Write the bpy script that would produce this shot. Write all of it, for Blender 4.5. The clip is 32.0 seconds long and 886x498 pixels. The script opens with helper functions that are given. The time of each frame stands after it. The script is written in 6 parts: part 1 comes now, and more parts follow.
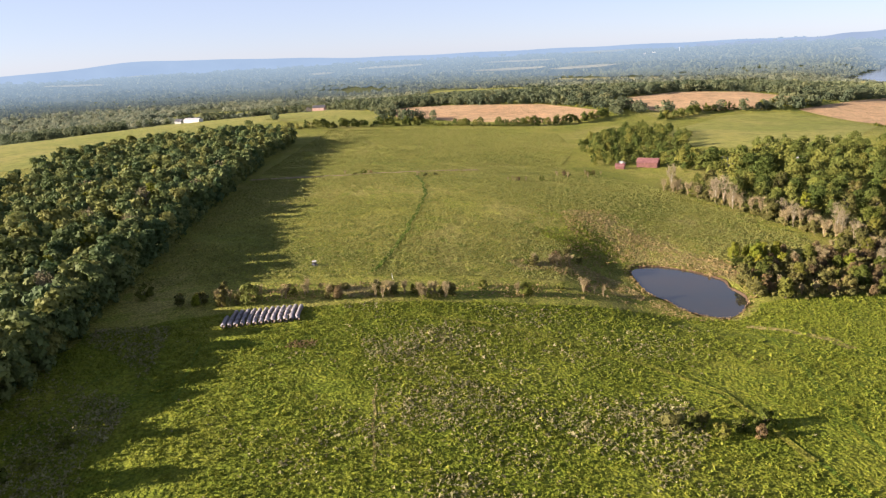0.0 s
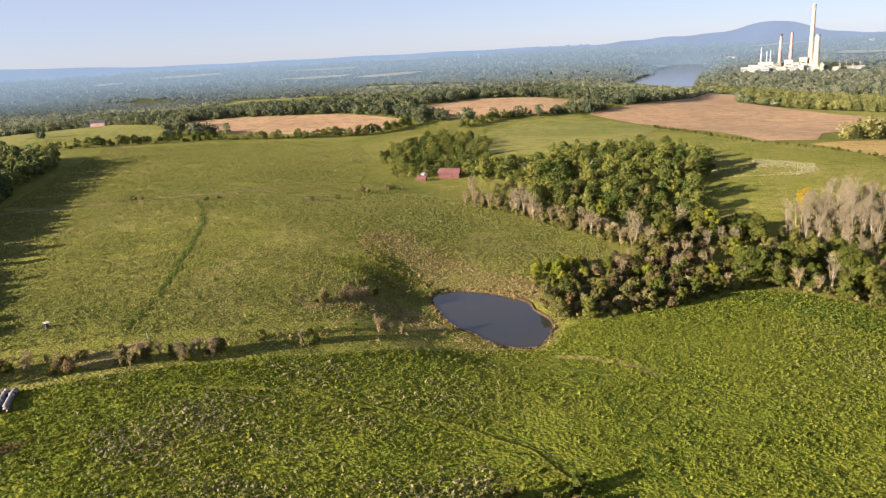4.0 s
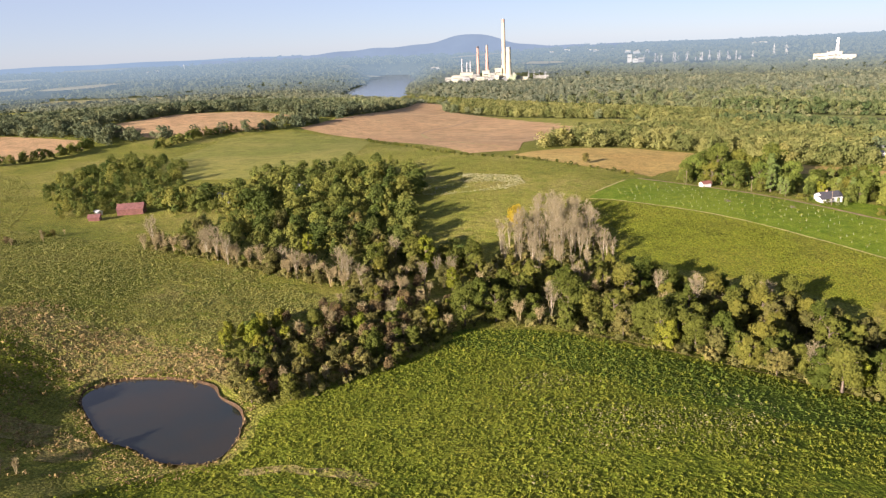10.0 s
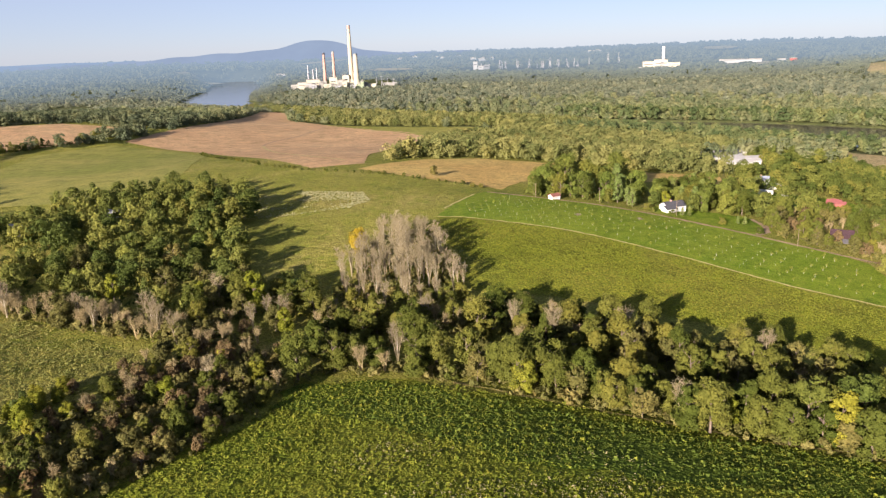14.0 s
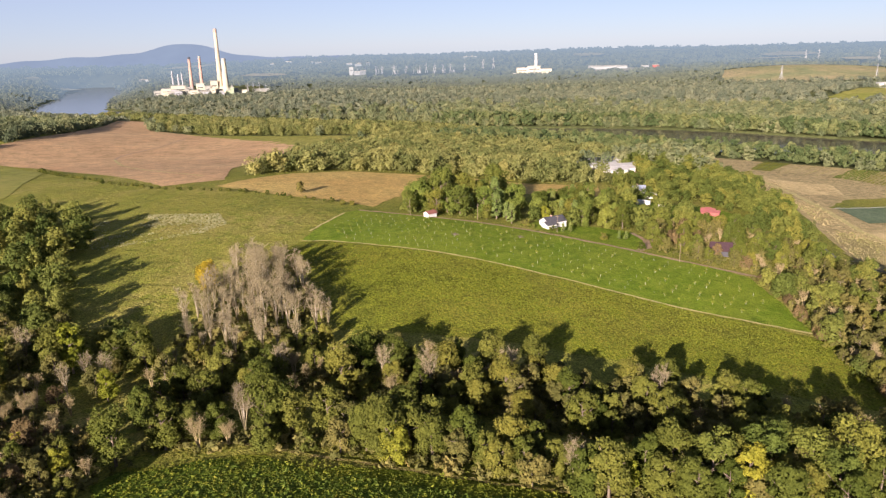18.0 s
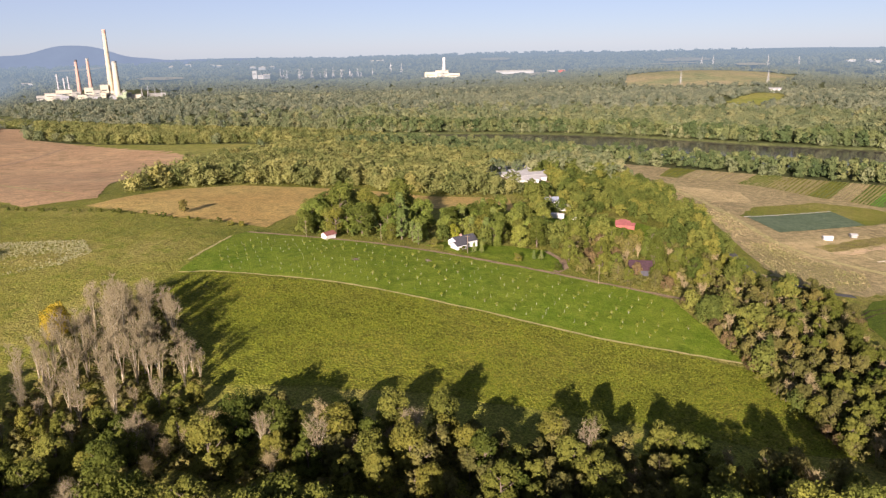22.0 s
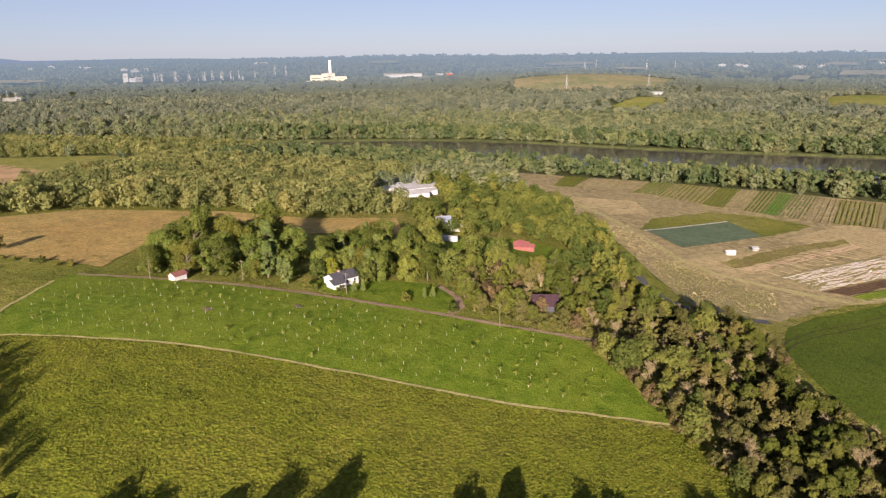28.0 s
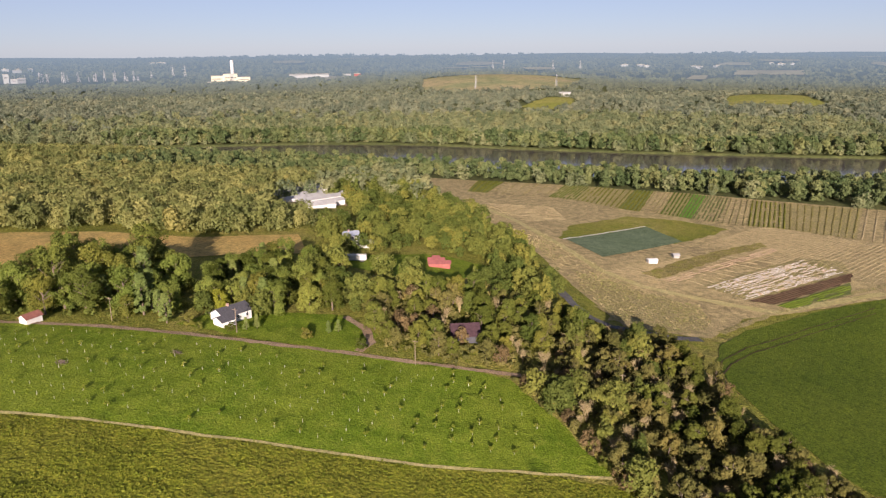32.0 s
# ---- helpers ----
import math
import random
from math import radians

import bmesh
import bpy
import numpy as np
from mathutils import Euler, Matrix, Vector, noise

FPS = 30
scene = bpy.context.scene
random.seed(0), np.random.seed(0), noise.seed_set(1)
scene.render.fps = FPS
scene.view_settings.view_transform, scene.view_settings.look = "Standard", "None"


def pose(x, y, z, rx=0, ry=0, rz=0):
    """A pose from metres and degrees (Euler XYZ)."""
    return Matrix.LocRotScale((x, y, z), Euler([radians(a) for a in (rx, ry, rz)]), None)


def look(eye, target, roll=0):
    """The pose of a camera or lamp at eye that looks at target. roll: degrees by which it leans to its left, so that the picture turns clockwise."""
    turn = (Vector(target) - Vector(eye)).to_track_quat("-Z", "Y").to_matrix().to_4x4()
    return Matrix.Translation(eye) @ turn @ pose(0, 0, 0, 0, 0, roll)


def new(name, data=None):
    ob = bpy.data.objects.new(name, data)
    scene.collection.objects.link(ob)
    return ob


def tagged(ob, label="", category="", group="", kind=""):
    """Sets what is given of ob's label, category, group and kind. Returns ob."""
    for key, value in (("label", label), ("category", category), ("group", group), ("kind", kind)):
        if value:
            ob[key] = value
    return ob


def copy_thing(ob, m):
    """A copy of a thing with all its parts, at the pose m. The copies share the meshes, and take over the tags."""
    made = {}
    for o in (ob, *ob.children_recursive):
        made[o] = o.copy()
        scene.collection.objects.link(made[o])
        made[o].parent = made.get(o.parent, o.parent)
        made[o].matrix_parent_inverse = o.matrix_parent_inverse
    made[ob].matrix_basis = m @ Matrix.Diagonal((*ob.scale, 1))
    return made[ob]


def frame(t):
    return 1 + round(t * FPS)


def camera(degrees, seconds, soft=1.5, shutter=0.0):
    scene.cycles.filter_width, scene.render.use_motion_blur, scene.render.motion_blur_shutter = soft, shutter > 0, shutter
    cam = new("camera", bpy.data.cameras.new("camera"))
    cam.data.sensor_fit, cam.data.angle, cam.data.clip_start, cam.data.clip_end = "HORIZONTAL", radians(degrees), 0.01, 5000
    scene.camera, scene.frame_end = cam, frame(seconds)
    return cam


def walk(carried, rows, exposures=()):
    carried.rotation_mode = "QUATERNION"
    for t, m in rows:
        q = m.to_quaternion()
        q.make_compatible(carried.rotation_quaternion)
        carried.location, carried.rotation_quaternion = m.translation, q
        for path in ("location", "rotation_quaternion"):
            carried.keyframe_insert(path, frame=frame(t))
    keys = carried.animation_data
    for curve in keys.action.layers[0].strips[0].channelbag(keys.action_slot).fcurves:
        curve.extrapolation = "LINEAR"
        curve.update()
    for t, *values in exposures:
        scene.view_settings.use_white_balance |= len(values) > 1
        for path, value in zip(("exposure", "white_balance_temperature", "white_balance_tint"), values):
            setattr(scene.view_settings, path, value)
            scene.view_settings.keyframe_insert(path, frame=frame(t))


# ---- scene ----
cam = camera(62.41, 32.0, soft=1.3)
PATH = [
    (0.0, 0.00, 0.00, 120.00, -0.000, -15.344, -2.878),
    (0.5, 1.93, 4.97, 119.88, -1.746, -15.363, -2.861),
    (1.0, 3.91, 9.88, 119.75, -3.594, -15.401, -2.860),
    (1.5, 5.98, 14.72, 119.63, -5.503, -15.405, -2.918),
    (2.0, 8.17, 19.48, 119.52, -7.366, -15.424, -2.973),
    (2.5, 10.56, 24.21, 119.42, -9.173, -15.435, -3.019),
    (3.0, 13.15, 28.91, 119.34, -10.958, -15.444, -3.038),
    (3.5, 15.81, 33.53, 119.26, -12.734, -15.455, -3.026),
    (4.0, 18.35, 38.03, 119.18, -14.552, -15.479, -2.977),
    (4.5, 20.86, 42.44, 119.11, -16.400, -15.511, -2.912),
    (5.0, 23.45, 46.78, 119.04, -18.267, -15.546, -2.847),
    (5.5, 26.23, 51.08, 118.98, -20.142, -15.580, -2.802),
    (6.0, 29.29, 55.38, 118.94, -22.012, -15.606, -2.795),
    (6.5, 32.56, 59.65, 118.90, -23.944, -15.627, -2.789),
    (7.0, 35.94, 63.83, 118.89, -25.825, -15.631, -2.751),
    (7.5, 39.42, 67.87, 118.91, -27.684, -15.679, -2.696),
    (8.0, 42.90, 71.73, 118.95, -29.555, -15.702, -2.704),
    (8.5, 46.38, 75.31, 119.00, -31.260, -15.728, -2.627),
    (9.0, 49.96, 78.78, 119.07, -32.908, -15.744, -2.560),
    (9.5, 53.69, 82.26, 119.15, -34.473, -15.736, -2.546),
    (10.0, 57.57, 85.78, 119.22, -36.017, -15.726, -2.545),
    (10.5, 61.51, 89.26, 119.29, -37.506, -15.730, -2.501),
    (11.0, 65.51, 92.68, 119.34, -39.010, -15.727, -2.460),
    (11.5, 69.59, 95.99, 119.38, -40.511, -15.751, -2.360),
    (12.0, 73.70, 99.16, 119.40, -41.959, -15.720, -2.332),
    (12.5, 77.81, 102.06, 119.39, -43.374, -15.705, -2.287),
    (13.0, 81.86, 104.76, 119.38, -44.757, -15.720, -2.195),
    (13.5, 85.87, 107.32, 119.37, -46.147, -15.713, -2.157),
    (14.0, 89.90, 109.81, 119.36, -47.522, -15.703, -2.080),
    (14.5, 94.01, 112.27, 119.37, -48.843, -15.699, -2.017),
    (15.0, 98.24, 114.65, 119.39, -50.222, -15.691, -1.976),
    (15.5, 102.50, 116.98, 119.42, -51.592, -15.680, -1.946),
    (16.0, 106.87, 119.29, 119.46, -52.837, -15.664, -1.898),
    (16.5, 111.33, 121.58, 119.50, -53.974, -15.646, -1.836),
    (17.0, 115.85, 123.83, 119.54, -55.019, -15.628, -1.764),
    (17.5, 120.44, 126.04, 119.56, -55.990, -15.613, -1.687),
    (18.0, 125.07, 128.20, 119.55, -56.902, -15.603, -1.607),
    (18.5, 129.73, 130.36, 119.53, -57.826, -15.581, -1.549),
    (19.0, 134.42, 132.48, 119.49, -58.745, -15.550, -1.512),
    (19.5, 139.14, 134.57, 119.46, -59.654, -15.519, -1.427),
    (20.0, 143.71, 136.57, 119.43, -60.533, -15.528, -1.353),
    (20.5, 148.26, 138.44, 119.42, -61.355, -15.506, -1.299),
    (21.0, 152.95, 140.27, 119.42, -62.227, -15.501, -1.219),
    (21.5, 157.78, 142.04, 119.44, -63.092, -15.495, -1.201),
    (22.0, 162.62, 143.70, 119.47, -63.926, -15.477, -1.157),
    (22.5, 167.40, 145.34, 119.51, -64.750, -15.479, -1.123),
    (23.0, 172.11, 146.88, 119.55, -65.559, -15.466, -1.106),
    (23.5, 176.75, 148.38, 119.59, -66.330, -15.472, -1.049),
    (24.0, 181.46, 149.84, 119.61, -67.050, -15.458, -1.027),
    (24.5, 186.23, 151.23, 119.62, -67.720, -15.448, -0.957),
    (25.0, 190.94, 152.59, 119.61, -68.388, -15.447, -0.932),
    (25.5, 195.60, 154.00, 119.59, -69.075, -15.426, -0.918),
    (26.0, 200.25, 155.36, 119.58, -69.751, -15.410, -0.878),
    (26.5, 204.90, 156.68, 119.56, -70.421, -15.398, -0.826),
    (27.0, 209.56, 157.97, 119.55, -71.092, -15.393, -0.773),
    (27.5, 214.25, 159.22, 119.53, -71.769, -15.396, -0.732),
    (28.0, 218.99, 160.44, 119.51, -72.457, -15.407, -0.717),
    (28.5, 223.77, 161.59, 119.48, -73.141, -15.405, -0.707),
    (29.0, 228.59, 162.69, 119.45, -73.943, -15.410, -0.671),
    (29.5, 233.39, 163.71, 119.40, -75.015, -15.435, -0.631),
    (30.0, 238.20, 164.73, 119.36, -76.064, -15.455, -0.613),
    (30.5, 242.99, 165.77, 119.32, -77.097, -15.470, -0.628),
    (31.0, 247.76, 166.79, 119.27, -78.099, -15.479, -0.598),
    (31.5, 252.56, 167.77, 119.23, -78.769, -15.475, -0.571),
    (32.0, 257.38, 168.70, 119.18, -79.439, -15.476, -0.529),
]


def fly(x, y, z, yaw, pitch, roll):
    """The pose of the drone's camera: heading to the left of +y, tilt up and lean to its left."""
    w, p = radians(yaw), radians(pitch)
    ahead = Vector((-math.sin(w) * math.cos(p), math.cos(w) * math.cos(p), math.sin(p)))
    return look((x, y, z), Vector((x, y, z)) + ahead * 100, roll)


walk(cam, [(t, fly(*row)) for t, *row in PATH], exposures=((0.0, 1.84, 6380, 24), (3.0, 1.69, 6380, 24), (7.0, 1.63, 6380, 24), (13.0, 1.53, 6380, 24), (20.0, 1.38, 6420, 28), (25.0, 1.21, 6420, 28), (32.0, 1.13, 6420, 28)))

# ---- light ----
SUN_AZ, SUN_EL = radians(260), radians(15.5)
world = bpy.data.worlds.new("sky")
scene.world = world
world.use_nodes = True
wn = world.node_tree
sky = wn.nodes.new("ShaderNodeTexSky")
sky.sky_type = "NISHITA"
sky.sun_disc = False
sky.sun_elevation, sky.sun_rotation = SUN_EL, SUN_AZ
sky.air_density, sky.dust_density, sky.ozone_density = 0.7, 0.1, 4.0
wn.nodes["Background"].inputs["Strength"].default_value = 0.022
wn.links.new(sky.outputs["Color"], wn.nodes["Background"].inputs["Color"])
# the milky haze of a warm evening, thick low down and thinner overhead
veil = wn.nodes.new("ShaderNodeBackground")
veil.inputs["Color"].default_value = (0.77, 0.84, 0.92, 1)
height = wn.nodes.new("ShaderNodeSeparateXYZ")
wn.links.new(wn.nodes.new("ShaderNodeTexCoord").outputs["Generated"], height.inputs[0])
thick = wn.nodes.new("ShaderNodeMapRange")
for key, value in (("From Min", 0.2), ("From Max", 0.75), ("To Min", 0.156), ("To Max", 0.05)):
    thick.inputs[key].default_value = value
wn.links.new(height.outputs["Z"], thick.inputs["Value"])
wn.links.new(thick.outputs["Result"], veil.inputs["Strength"])
both = wn.nodes.new("ShaderNodeAddShader")
wn.links.new(wn.nodes["Background"].outputs["Background"], both.inputs[0])
wn.links.new(veil.outputs["Background"], both.inputs[1])
wn.links.new(both.outputs["Shader"], wn.nodes["World Output"].inputs["Surface"])
sun_data = bpy.data.lights.new("sun", "SUN")
sun_data.energy, sun_data.angle, sun_data.color = 5.0, radians(0.53), (1.0, 0.89, 0.72)
sun = new("sun", sun_data)
sun_from = Vector((math.sin(SUN_AZ) * math.cos(SUN_EL), math.cos(SUN_AZ) * math.cos(SUN_EL), math.sin(SUN_EL)))
sun.rotation_euler = sun_from.to_track_quat("Z", "Y").to_euler()


# ---- materials ----
def mat(name, rough=0.9, spec=0.2, metal=0.0):
    m = bpy.data.materials.new(name)
    m.use_nodes = True
    b = m.node_tree.nodes["Principled BSDF"]
    b.inputs["Roughness"].default_value = rough
    b.inputs["Specular IOR Level"].default_value = spec
    b.inputs["Metallic"].default_value = metal
    return m, m.node_tree, b


def node(nt, kind, **values):
    n = nt.nodes.new(kind)
    for key, value in values.items():
        n.inputs[key].default_value = value
    return n


def noise_tex(nt, scale, detail=4.0, rough=0.55, distort=0.0, coords=None):
    n = node(nt, "ShaderNodeTexNoise", Scale=scale, Detail=detail, Roughness=rough, Distortion=distort)
    if coords is None:
        coords = nt.nodes.new("ShaderNodeNewGeometry").outputs["Position"]
    nt.links.new(coords, n.inputs["Vector"])
    return n.outputs["Fac"]


def ramp(nt, fac, stops):
    r = nt.nodes.new("ShaderNodeValToRGB")
    el = r.color_ramp.elements
    while len(el) < len(stops):
        el.new(0.5)
    for e, (p, c) in zip(el, stops):
        e.position, e.color = p, (*c, 1)
    nt.links.new(fac, r.inputs["Fac"])
    return r.outputs["Color"]


def mix(nt, fac, a, b, kind="MIX"):
    n = nt.nodes.new("ShaderNodeMix")
    n.data_type, n.blend_type = "RGBA", kind
    for socket, value in ((n.inputs["Factor"], fac), (n.inputs["A"], a), (n.inputs["B"], b)):
        if isinstance(value, (int, float)):
            socket.default_value = value
        elif isinstance(value, tuple):
            socket.default_value = (*value, 1)
        else:
            nt.links.new(value, socket)
    return n.outputs["Result"]


def bump(nt, b, height, strength, distance, under=None):
    n = node(nt, "ShaderNodeBump", Strength=strength, Distance=distance)
    nt.links.new(height, n.inputs["Height"])
    if under is not None:
        nt.links.new(under, n.inputs["Normal"])
    nt.links.new(n.outputs["Normal"], b.inputs["Normal"])


def soil(name, stops, patch=(0.02, 0.5), fine=1.5, relief=0.4, second=None, rough=0.95, tufts=0.0, strong=0.8, swell=0.0):
    """A ground surface: broad patches, clumps and grain, with relief."""
    m, nt, b = mat(name, rough, 0.1)
    broad = noise_tex(nt, patch[0], 3, 0.6, 0.6)
    clump = noise_tex(nt, patch[1], 4, 0.7, 0.3)
    grain = noise_tex(nt, fine, 5, 0.75)
    colour = ramp(nt, broad, stops)
    if second:
        colour = mix(nt, ramp(nt, clump, [(0.48, (0, 0, 0)), (0.62, (1, 1, 1))]), colour, second)
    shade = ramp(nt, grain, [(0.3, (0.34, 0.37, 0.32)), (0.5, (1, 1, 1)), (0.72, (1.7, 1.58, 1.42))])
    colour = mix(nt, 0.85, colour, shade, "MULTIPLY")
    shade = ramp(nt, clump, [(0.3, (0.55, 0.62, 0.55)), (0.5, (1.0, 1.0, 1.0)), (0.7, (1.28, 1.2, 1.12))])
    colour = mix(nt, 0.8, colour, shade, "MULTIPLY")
    nt.links.new(colour, b.inputs["Base Color"])
    under = None
    if swell:
        hump = node(nt, "ShaderNodeBump", Strength=1.0, Distance=swell)
        nt.links.new(noise_tex(nt, 0.075, 4, 0.6, 0.4), hump.inputs["Height"])
        under = hump.outputs["Normal"]
    if tufts:
        vo = node(nt, "ShaderNodeTexVoronoi", Scale=tufts, Randomness=1.0)
        warp = node(nt, "ShaderNodeTexNoise", Scale=tufts * 1.5, Detail=2.0)
        place = nt.nodes.new("ShaderNodeNewGeometry").outputs["Position"]
        nt.links.new(place, warp.inputs["Vector"])
        add = nt.nodes.new("ShaderNodeVectorMath")
        nt.links.new(place, add.inputs[0])
        nt.links.new(warp.outputs["Color"], add.inputs[1])
        nt.links.new(add.outputs["Vector"], vo.inputs["Vector"])
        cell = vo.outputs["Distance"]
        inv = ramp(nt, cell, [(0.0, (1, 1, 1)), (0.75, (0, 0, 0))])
        # tuft tops painted lighter, shade in the gaps between them put into the colour
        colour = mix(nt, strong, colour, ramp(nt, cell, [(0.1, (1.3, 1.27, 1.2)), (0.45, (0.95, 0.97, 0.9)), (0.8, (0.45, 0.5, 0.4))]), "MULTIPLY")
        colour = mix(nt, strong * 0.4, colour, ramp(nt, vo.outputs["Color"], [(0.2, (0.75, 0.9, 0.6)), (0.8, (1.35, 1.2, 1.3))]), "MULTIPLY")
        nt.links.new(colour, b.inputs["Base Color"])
        bump(nt, b, mix(nt, 0.7, grain, inv), 1.0, relief, under)
    elif relief:
        bump(nt, b, mix(nt, 0.5, grain, clump), 1.0, relief, under)
    return m


def foliage(name, dark, light, vary=0.5, per="object", thin=0.28, scale=0.35):
    """Leaves: colour by tree and by clump, some light passing through."""
    m, nt, b = mat(name, 0.75, 0.15)
    if per == "object":
        rnd = nt.nodes.new("ShaderNodeObjectInfo").outputs["Random"]
        rnd2 = nt.nodes.new("ShaderNodeNewGeometry").outputs["Random Per Island"]
    elif per == "island":
        rnd = nt.nodes.new("ShaderNodeNewGeometry").outputs["Random Per Island"]
        rnd2 = rnd
    else:
        a = nt.nodes.new("ShaderNodeAttribute")
        a.attribute_name = "tint"
        rnd = a.outputs["Fac"]
        rnd2 = nt.nodes.new("ShaderNodeNewGeometry").outputs["Random Per Island"]
    mid = tuple((p + q) / 2 for p, q in zip(dark, light))
    warm = (light[0] * 1.06, light[1] * 0.98, light[2] * 0.92)
    colour = ramp(nt, rnd, [(0.0, dark), (0.45, mid), (0.8, light), (1.0, warm)])
    colour = mix(nt, vary, colour, ramp(nt, rnd2, [(0.0, (0.65, 0.7, 0.6)), (1.0, (1.3, 1.25, 1.2))]), "MULTIPLY")
    colour = mix(nt, 0.7, colour, ramp(nt, noise_tex(nt, scale, 3), [(0.3, (0.7, 0.75, 0.7)), (0.7, (1.25, 1.2, 1.1))]), "MULTIPLY")
    nt.links.new(colour, b.inputs["Base Color"])
    if thin:
        tr = nt.nodes.new("ShaderNodeBsdfTranslucent")
        nt.links.new(colour, tr.inputs["Color"])
        ms = nt.nodes.new("ShaderNodeMixShader")
        ms.inputs["Fac"].default_value = thin
        nt.links.new(b.outputs["BSDF"], ms.inputs[1])
        nt.links.new(tr.outputs["BSDF"], ms.inputs[2])
        nt.links.new(ms.outputs["Shader"], nt.nodes["Material Output"].inputs["Surface"])
    return m


def plain(name, colour, rough=0.8, spec=0.3, metal=0.0, wear=0.3, scale=0.8, relief=0.0):
    m, nt, b = mat(name, rough, spec, metal)
    co = nt.nodes.new("ShaderNodeTexCoord").outputs["Object"]
    n = noise_tex(nt, scale, 5, 0.65, 0.2, co)
    n2 = noise_tex(nt, scale * 9, 3, 0.6, 0, co)
    lo, hi = tuple(c * (1 - wear) for c in colour), tuple(min(1, c * (1 + wear * 0.5)) for c in colour)
    c = ramp(nt, n, [(0.3, lo), (0.65, hi)])
    c = mix(nt, 0.4, c, ramp(nt, n2, [(0.3, (0.8, 0.8, 0.8)), (0.7, (1.1, 1.1, 1.1))]), "MULTIPLY")
    nt.links.new(c, b.inputs["Base Color"])
    if relief:
        bump(nt, b, n2, 0.8, relief)
    return m


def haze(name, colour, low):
    """Far hills seen through miles of air, as a plain backdrop: their blue haze is painted as glow."""
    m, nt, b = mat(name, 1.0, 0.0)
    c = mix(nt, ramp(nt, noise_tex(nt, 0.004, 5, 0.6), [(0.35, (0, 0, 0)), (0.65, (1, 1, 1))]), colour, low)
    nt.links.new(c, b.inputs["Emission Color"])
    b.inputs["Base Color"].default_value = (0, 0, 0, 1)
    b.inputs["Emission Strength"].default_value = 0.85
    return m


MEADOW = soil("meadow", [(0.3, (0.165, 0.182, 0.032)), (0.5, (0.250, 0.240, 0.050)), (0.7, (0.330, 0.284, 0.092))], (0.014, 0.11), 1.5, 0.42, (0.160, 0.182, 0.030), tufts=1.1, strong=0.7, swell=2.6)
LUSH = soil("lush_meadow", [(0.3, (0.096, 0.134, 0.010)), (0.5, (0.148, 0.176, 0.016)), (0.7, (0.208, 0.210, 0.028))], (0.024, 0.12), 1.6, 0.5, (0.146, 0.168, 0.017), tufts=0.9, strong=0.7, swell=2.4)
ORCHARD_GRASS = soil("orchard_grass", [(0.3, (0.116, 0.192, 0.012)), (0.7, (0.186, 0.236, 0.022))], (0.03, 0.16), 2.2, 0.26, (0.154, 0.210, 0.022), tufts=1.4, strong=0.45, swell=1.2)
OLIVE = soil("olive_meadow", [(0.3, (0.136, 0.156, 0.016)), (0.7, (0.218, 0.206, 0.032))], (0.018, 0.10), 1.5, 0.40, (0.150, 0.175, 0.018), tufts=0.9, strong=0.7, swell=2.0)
FAR_GRASS = soil("pasture", [(0.3, (0.185, 0.209, 0.041)), (0.7, (0.263, 0.248, 0.069))], (0.01, 0.08), 0.8, 0.2)
FAR_LAND = soil("valley_land", [(0.35, (0.07, 0.085, 0.03)), (0.6, (0.085, 0.098, 0.036)), (0.75, (0.115, 0.118, 0.05))], (0.003, 0.03), 0.2, 0.4)
BROWN = soil("ripe_bean_field", [(0.3, (0.403, 0.260, 0.141)), (0.7, (0.497, 0.342, 0.187))], (0.008, 0.06), 0.5, 0.2)
TAN = soil("golden_bean_field", [(0.3, (0.405, 0.280, 0.096)), (0.7, (0.460, 0.345, 0.120))], (0.012, 0.1), 0.6, 0.2)
BARE = soil("dry_farm_soil", [(0.3, (0.290, 0.232, 0.122)), (0.7, (0.387, 0.314, 0.164))], (0.02, 0.2), 1.6, 0.2, (0.405, 0.337, 0.176), tufts=1.2, strong=0.25)
DIRT = soil("track_dirt", [(0.3, (0.276, 0.198, 0.132)), (0.7, (0.360, 0.264, 0.180))], (0.05, 0.5), 2.0, 0.1)
PATH_STRAW = soil("mown_path", [(0.3, (0.375, 0.338, 0.138)), (0.7, (0.475, 0.413, 0.200))], (0.05, 0.4), 2.0, 0.15)
DARK_CROP = soil("dark_crop", [(0.3, (0.082, 0.124, 0.012)), (0.7, (0.112, 0.152, 0.016))], (0.02, 0.4), 1.2, 0.3, tufts=1.2, strong=0.5)
CROP = soil("crop_green", [(0.3, (0.115, 0.150, 0.040)), (0.7, (0.175, 0.180, 0.065))], (0.05, 0.5), 1.5, 0.3)
BRIGHT_CROP = soil("bright_crop", [(0.3, (0.09, 0.22, 0.02)), (0.7, (0.12, 0.26, 0.03))], (0.05, 0.5), 1.5, 0.2)
MUD = soil("pond_mud", [(0.3, (0.070, 0.044, 0.026)), (0.7, (0.105, 0.070, 0.044))], (0.08, 0.6), 2.0, 0.15)
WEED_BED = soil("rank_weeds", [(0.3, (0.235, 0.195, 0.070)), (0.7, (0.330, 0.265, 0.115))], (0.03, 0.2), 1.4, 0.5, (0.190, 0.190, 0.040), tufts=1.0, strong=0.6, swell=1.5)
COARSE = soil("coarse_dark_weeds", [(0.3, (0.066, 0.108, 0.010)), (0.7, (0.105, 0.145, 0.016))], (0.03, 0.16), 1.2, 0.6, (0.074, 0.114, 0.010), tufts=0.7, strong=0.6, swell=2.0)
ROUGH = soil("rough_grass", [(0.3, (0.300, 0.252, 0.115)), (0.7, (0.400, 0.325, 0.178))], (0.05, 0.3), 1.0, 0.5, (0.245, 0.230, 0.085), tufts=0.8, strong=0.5)
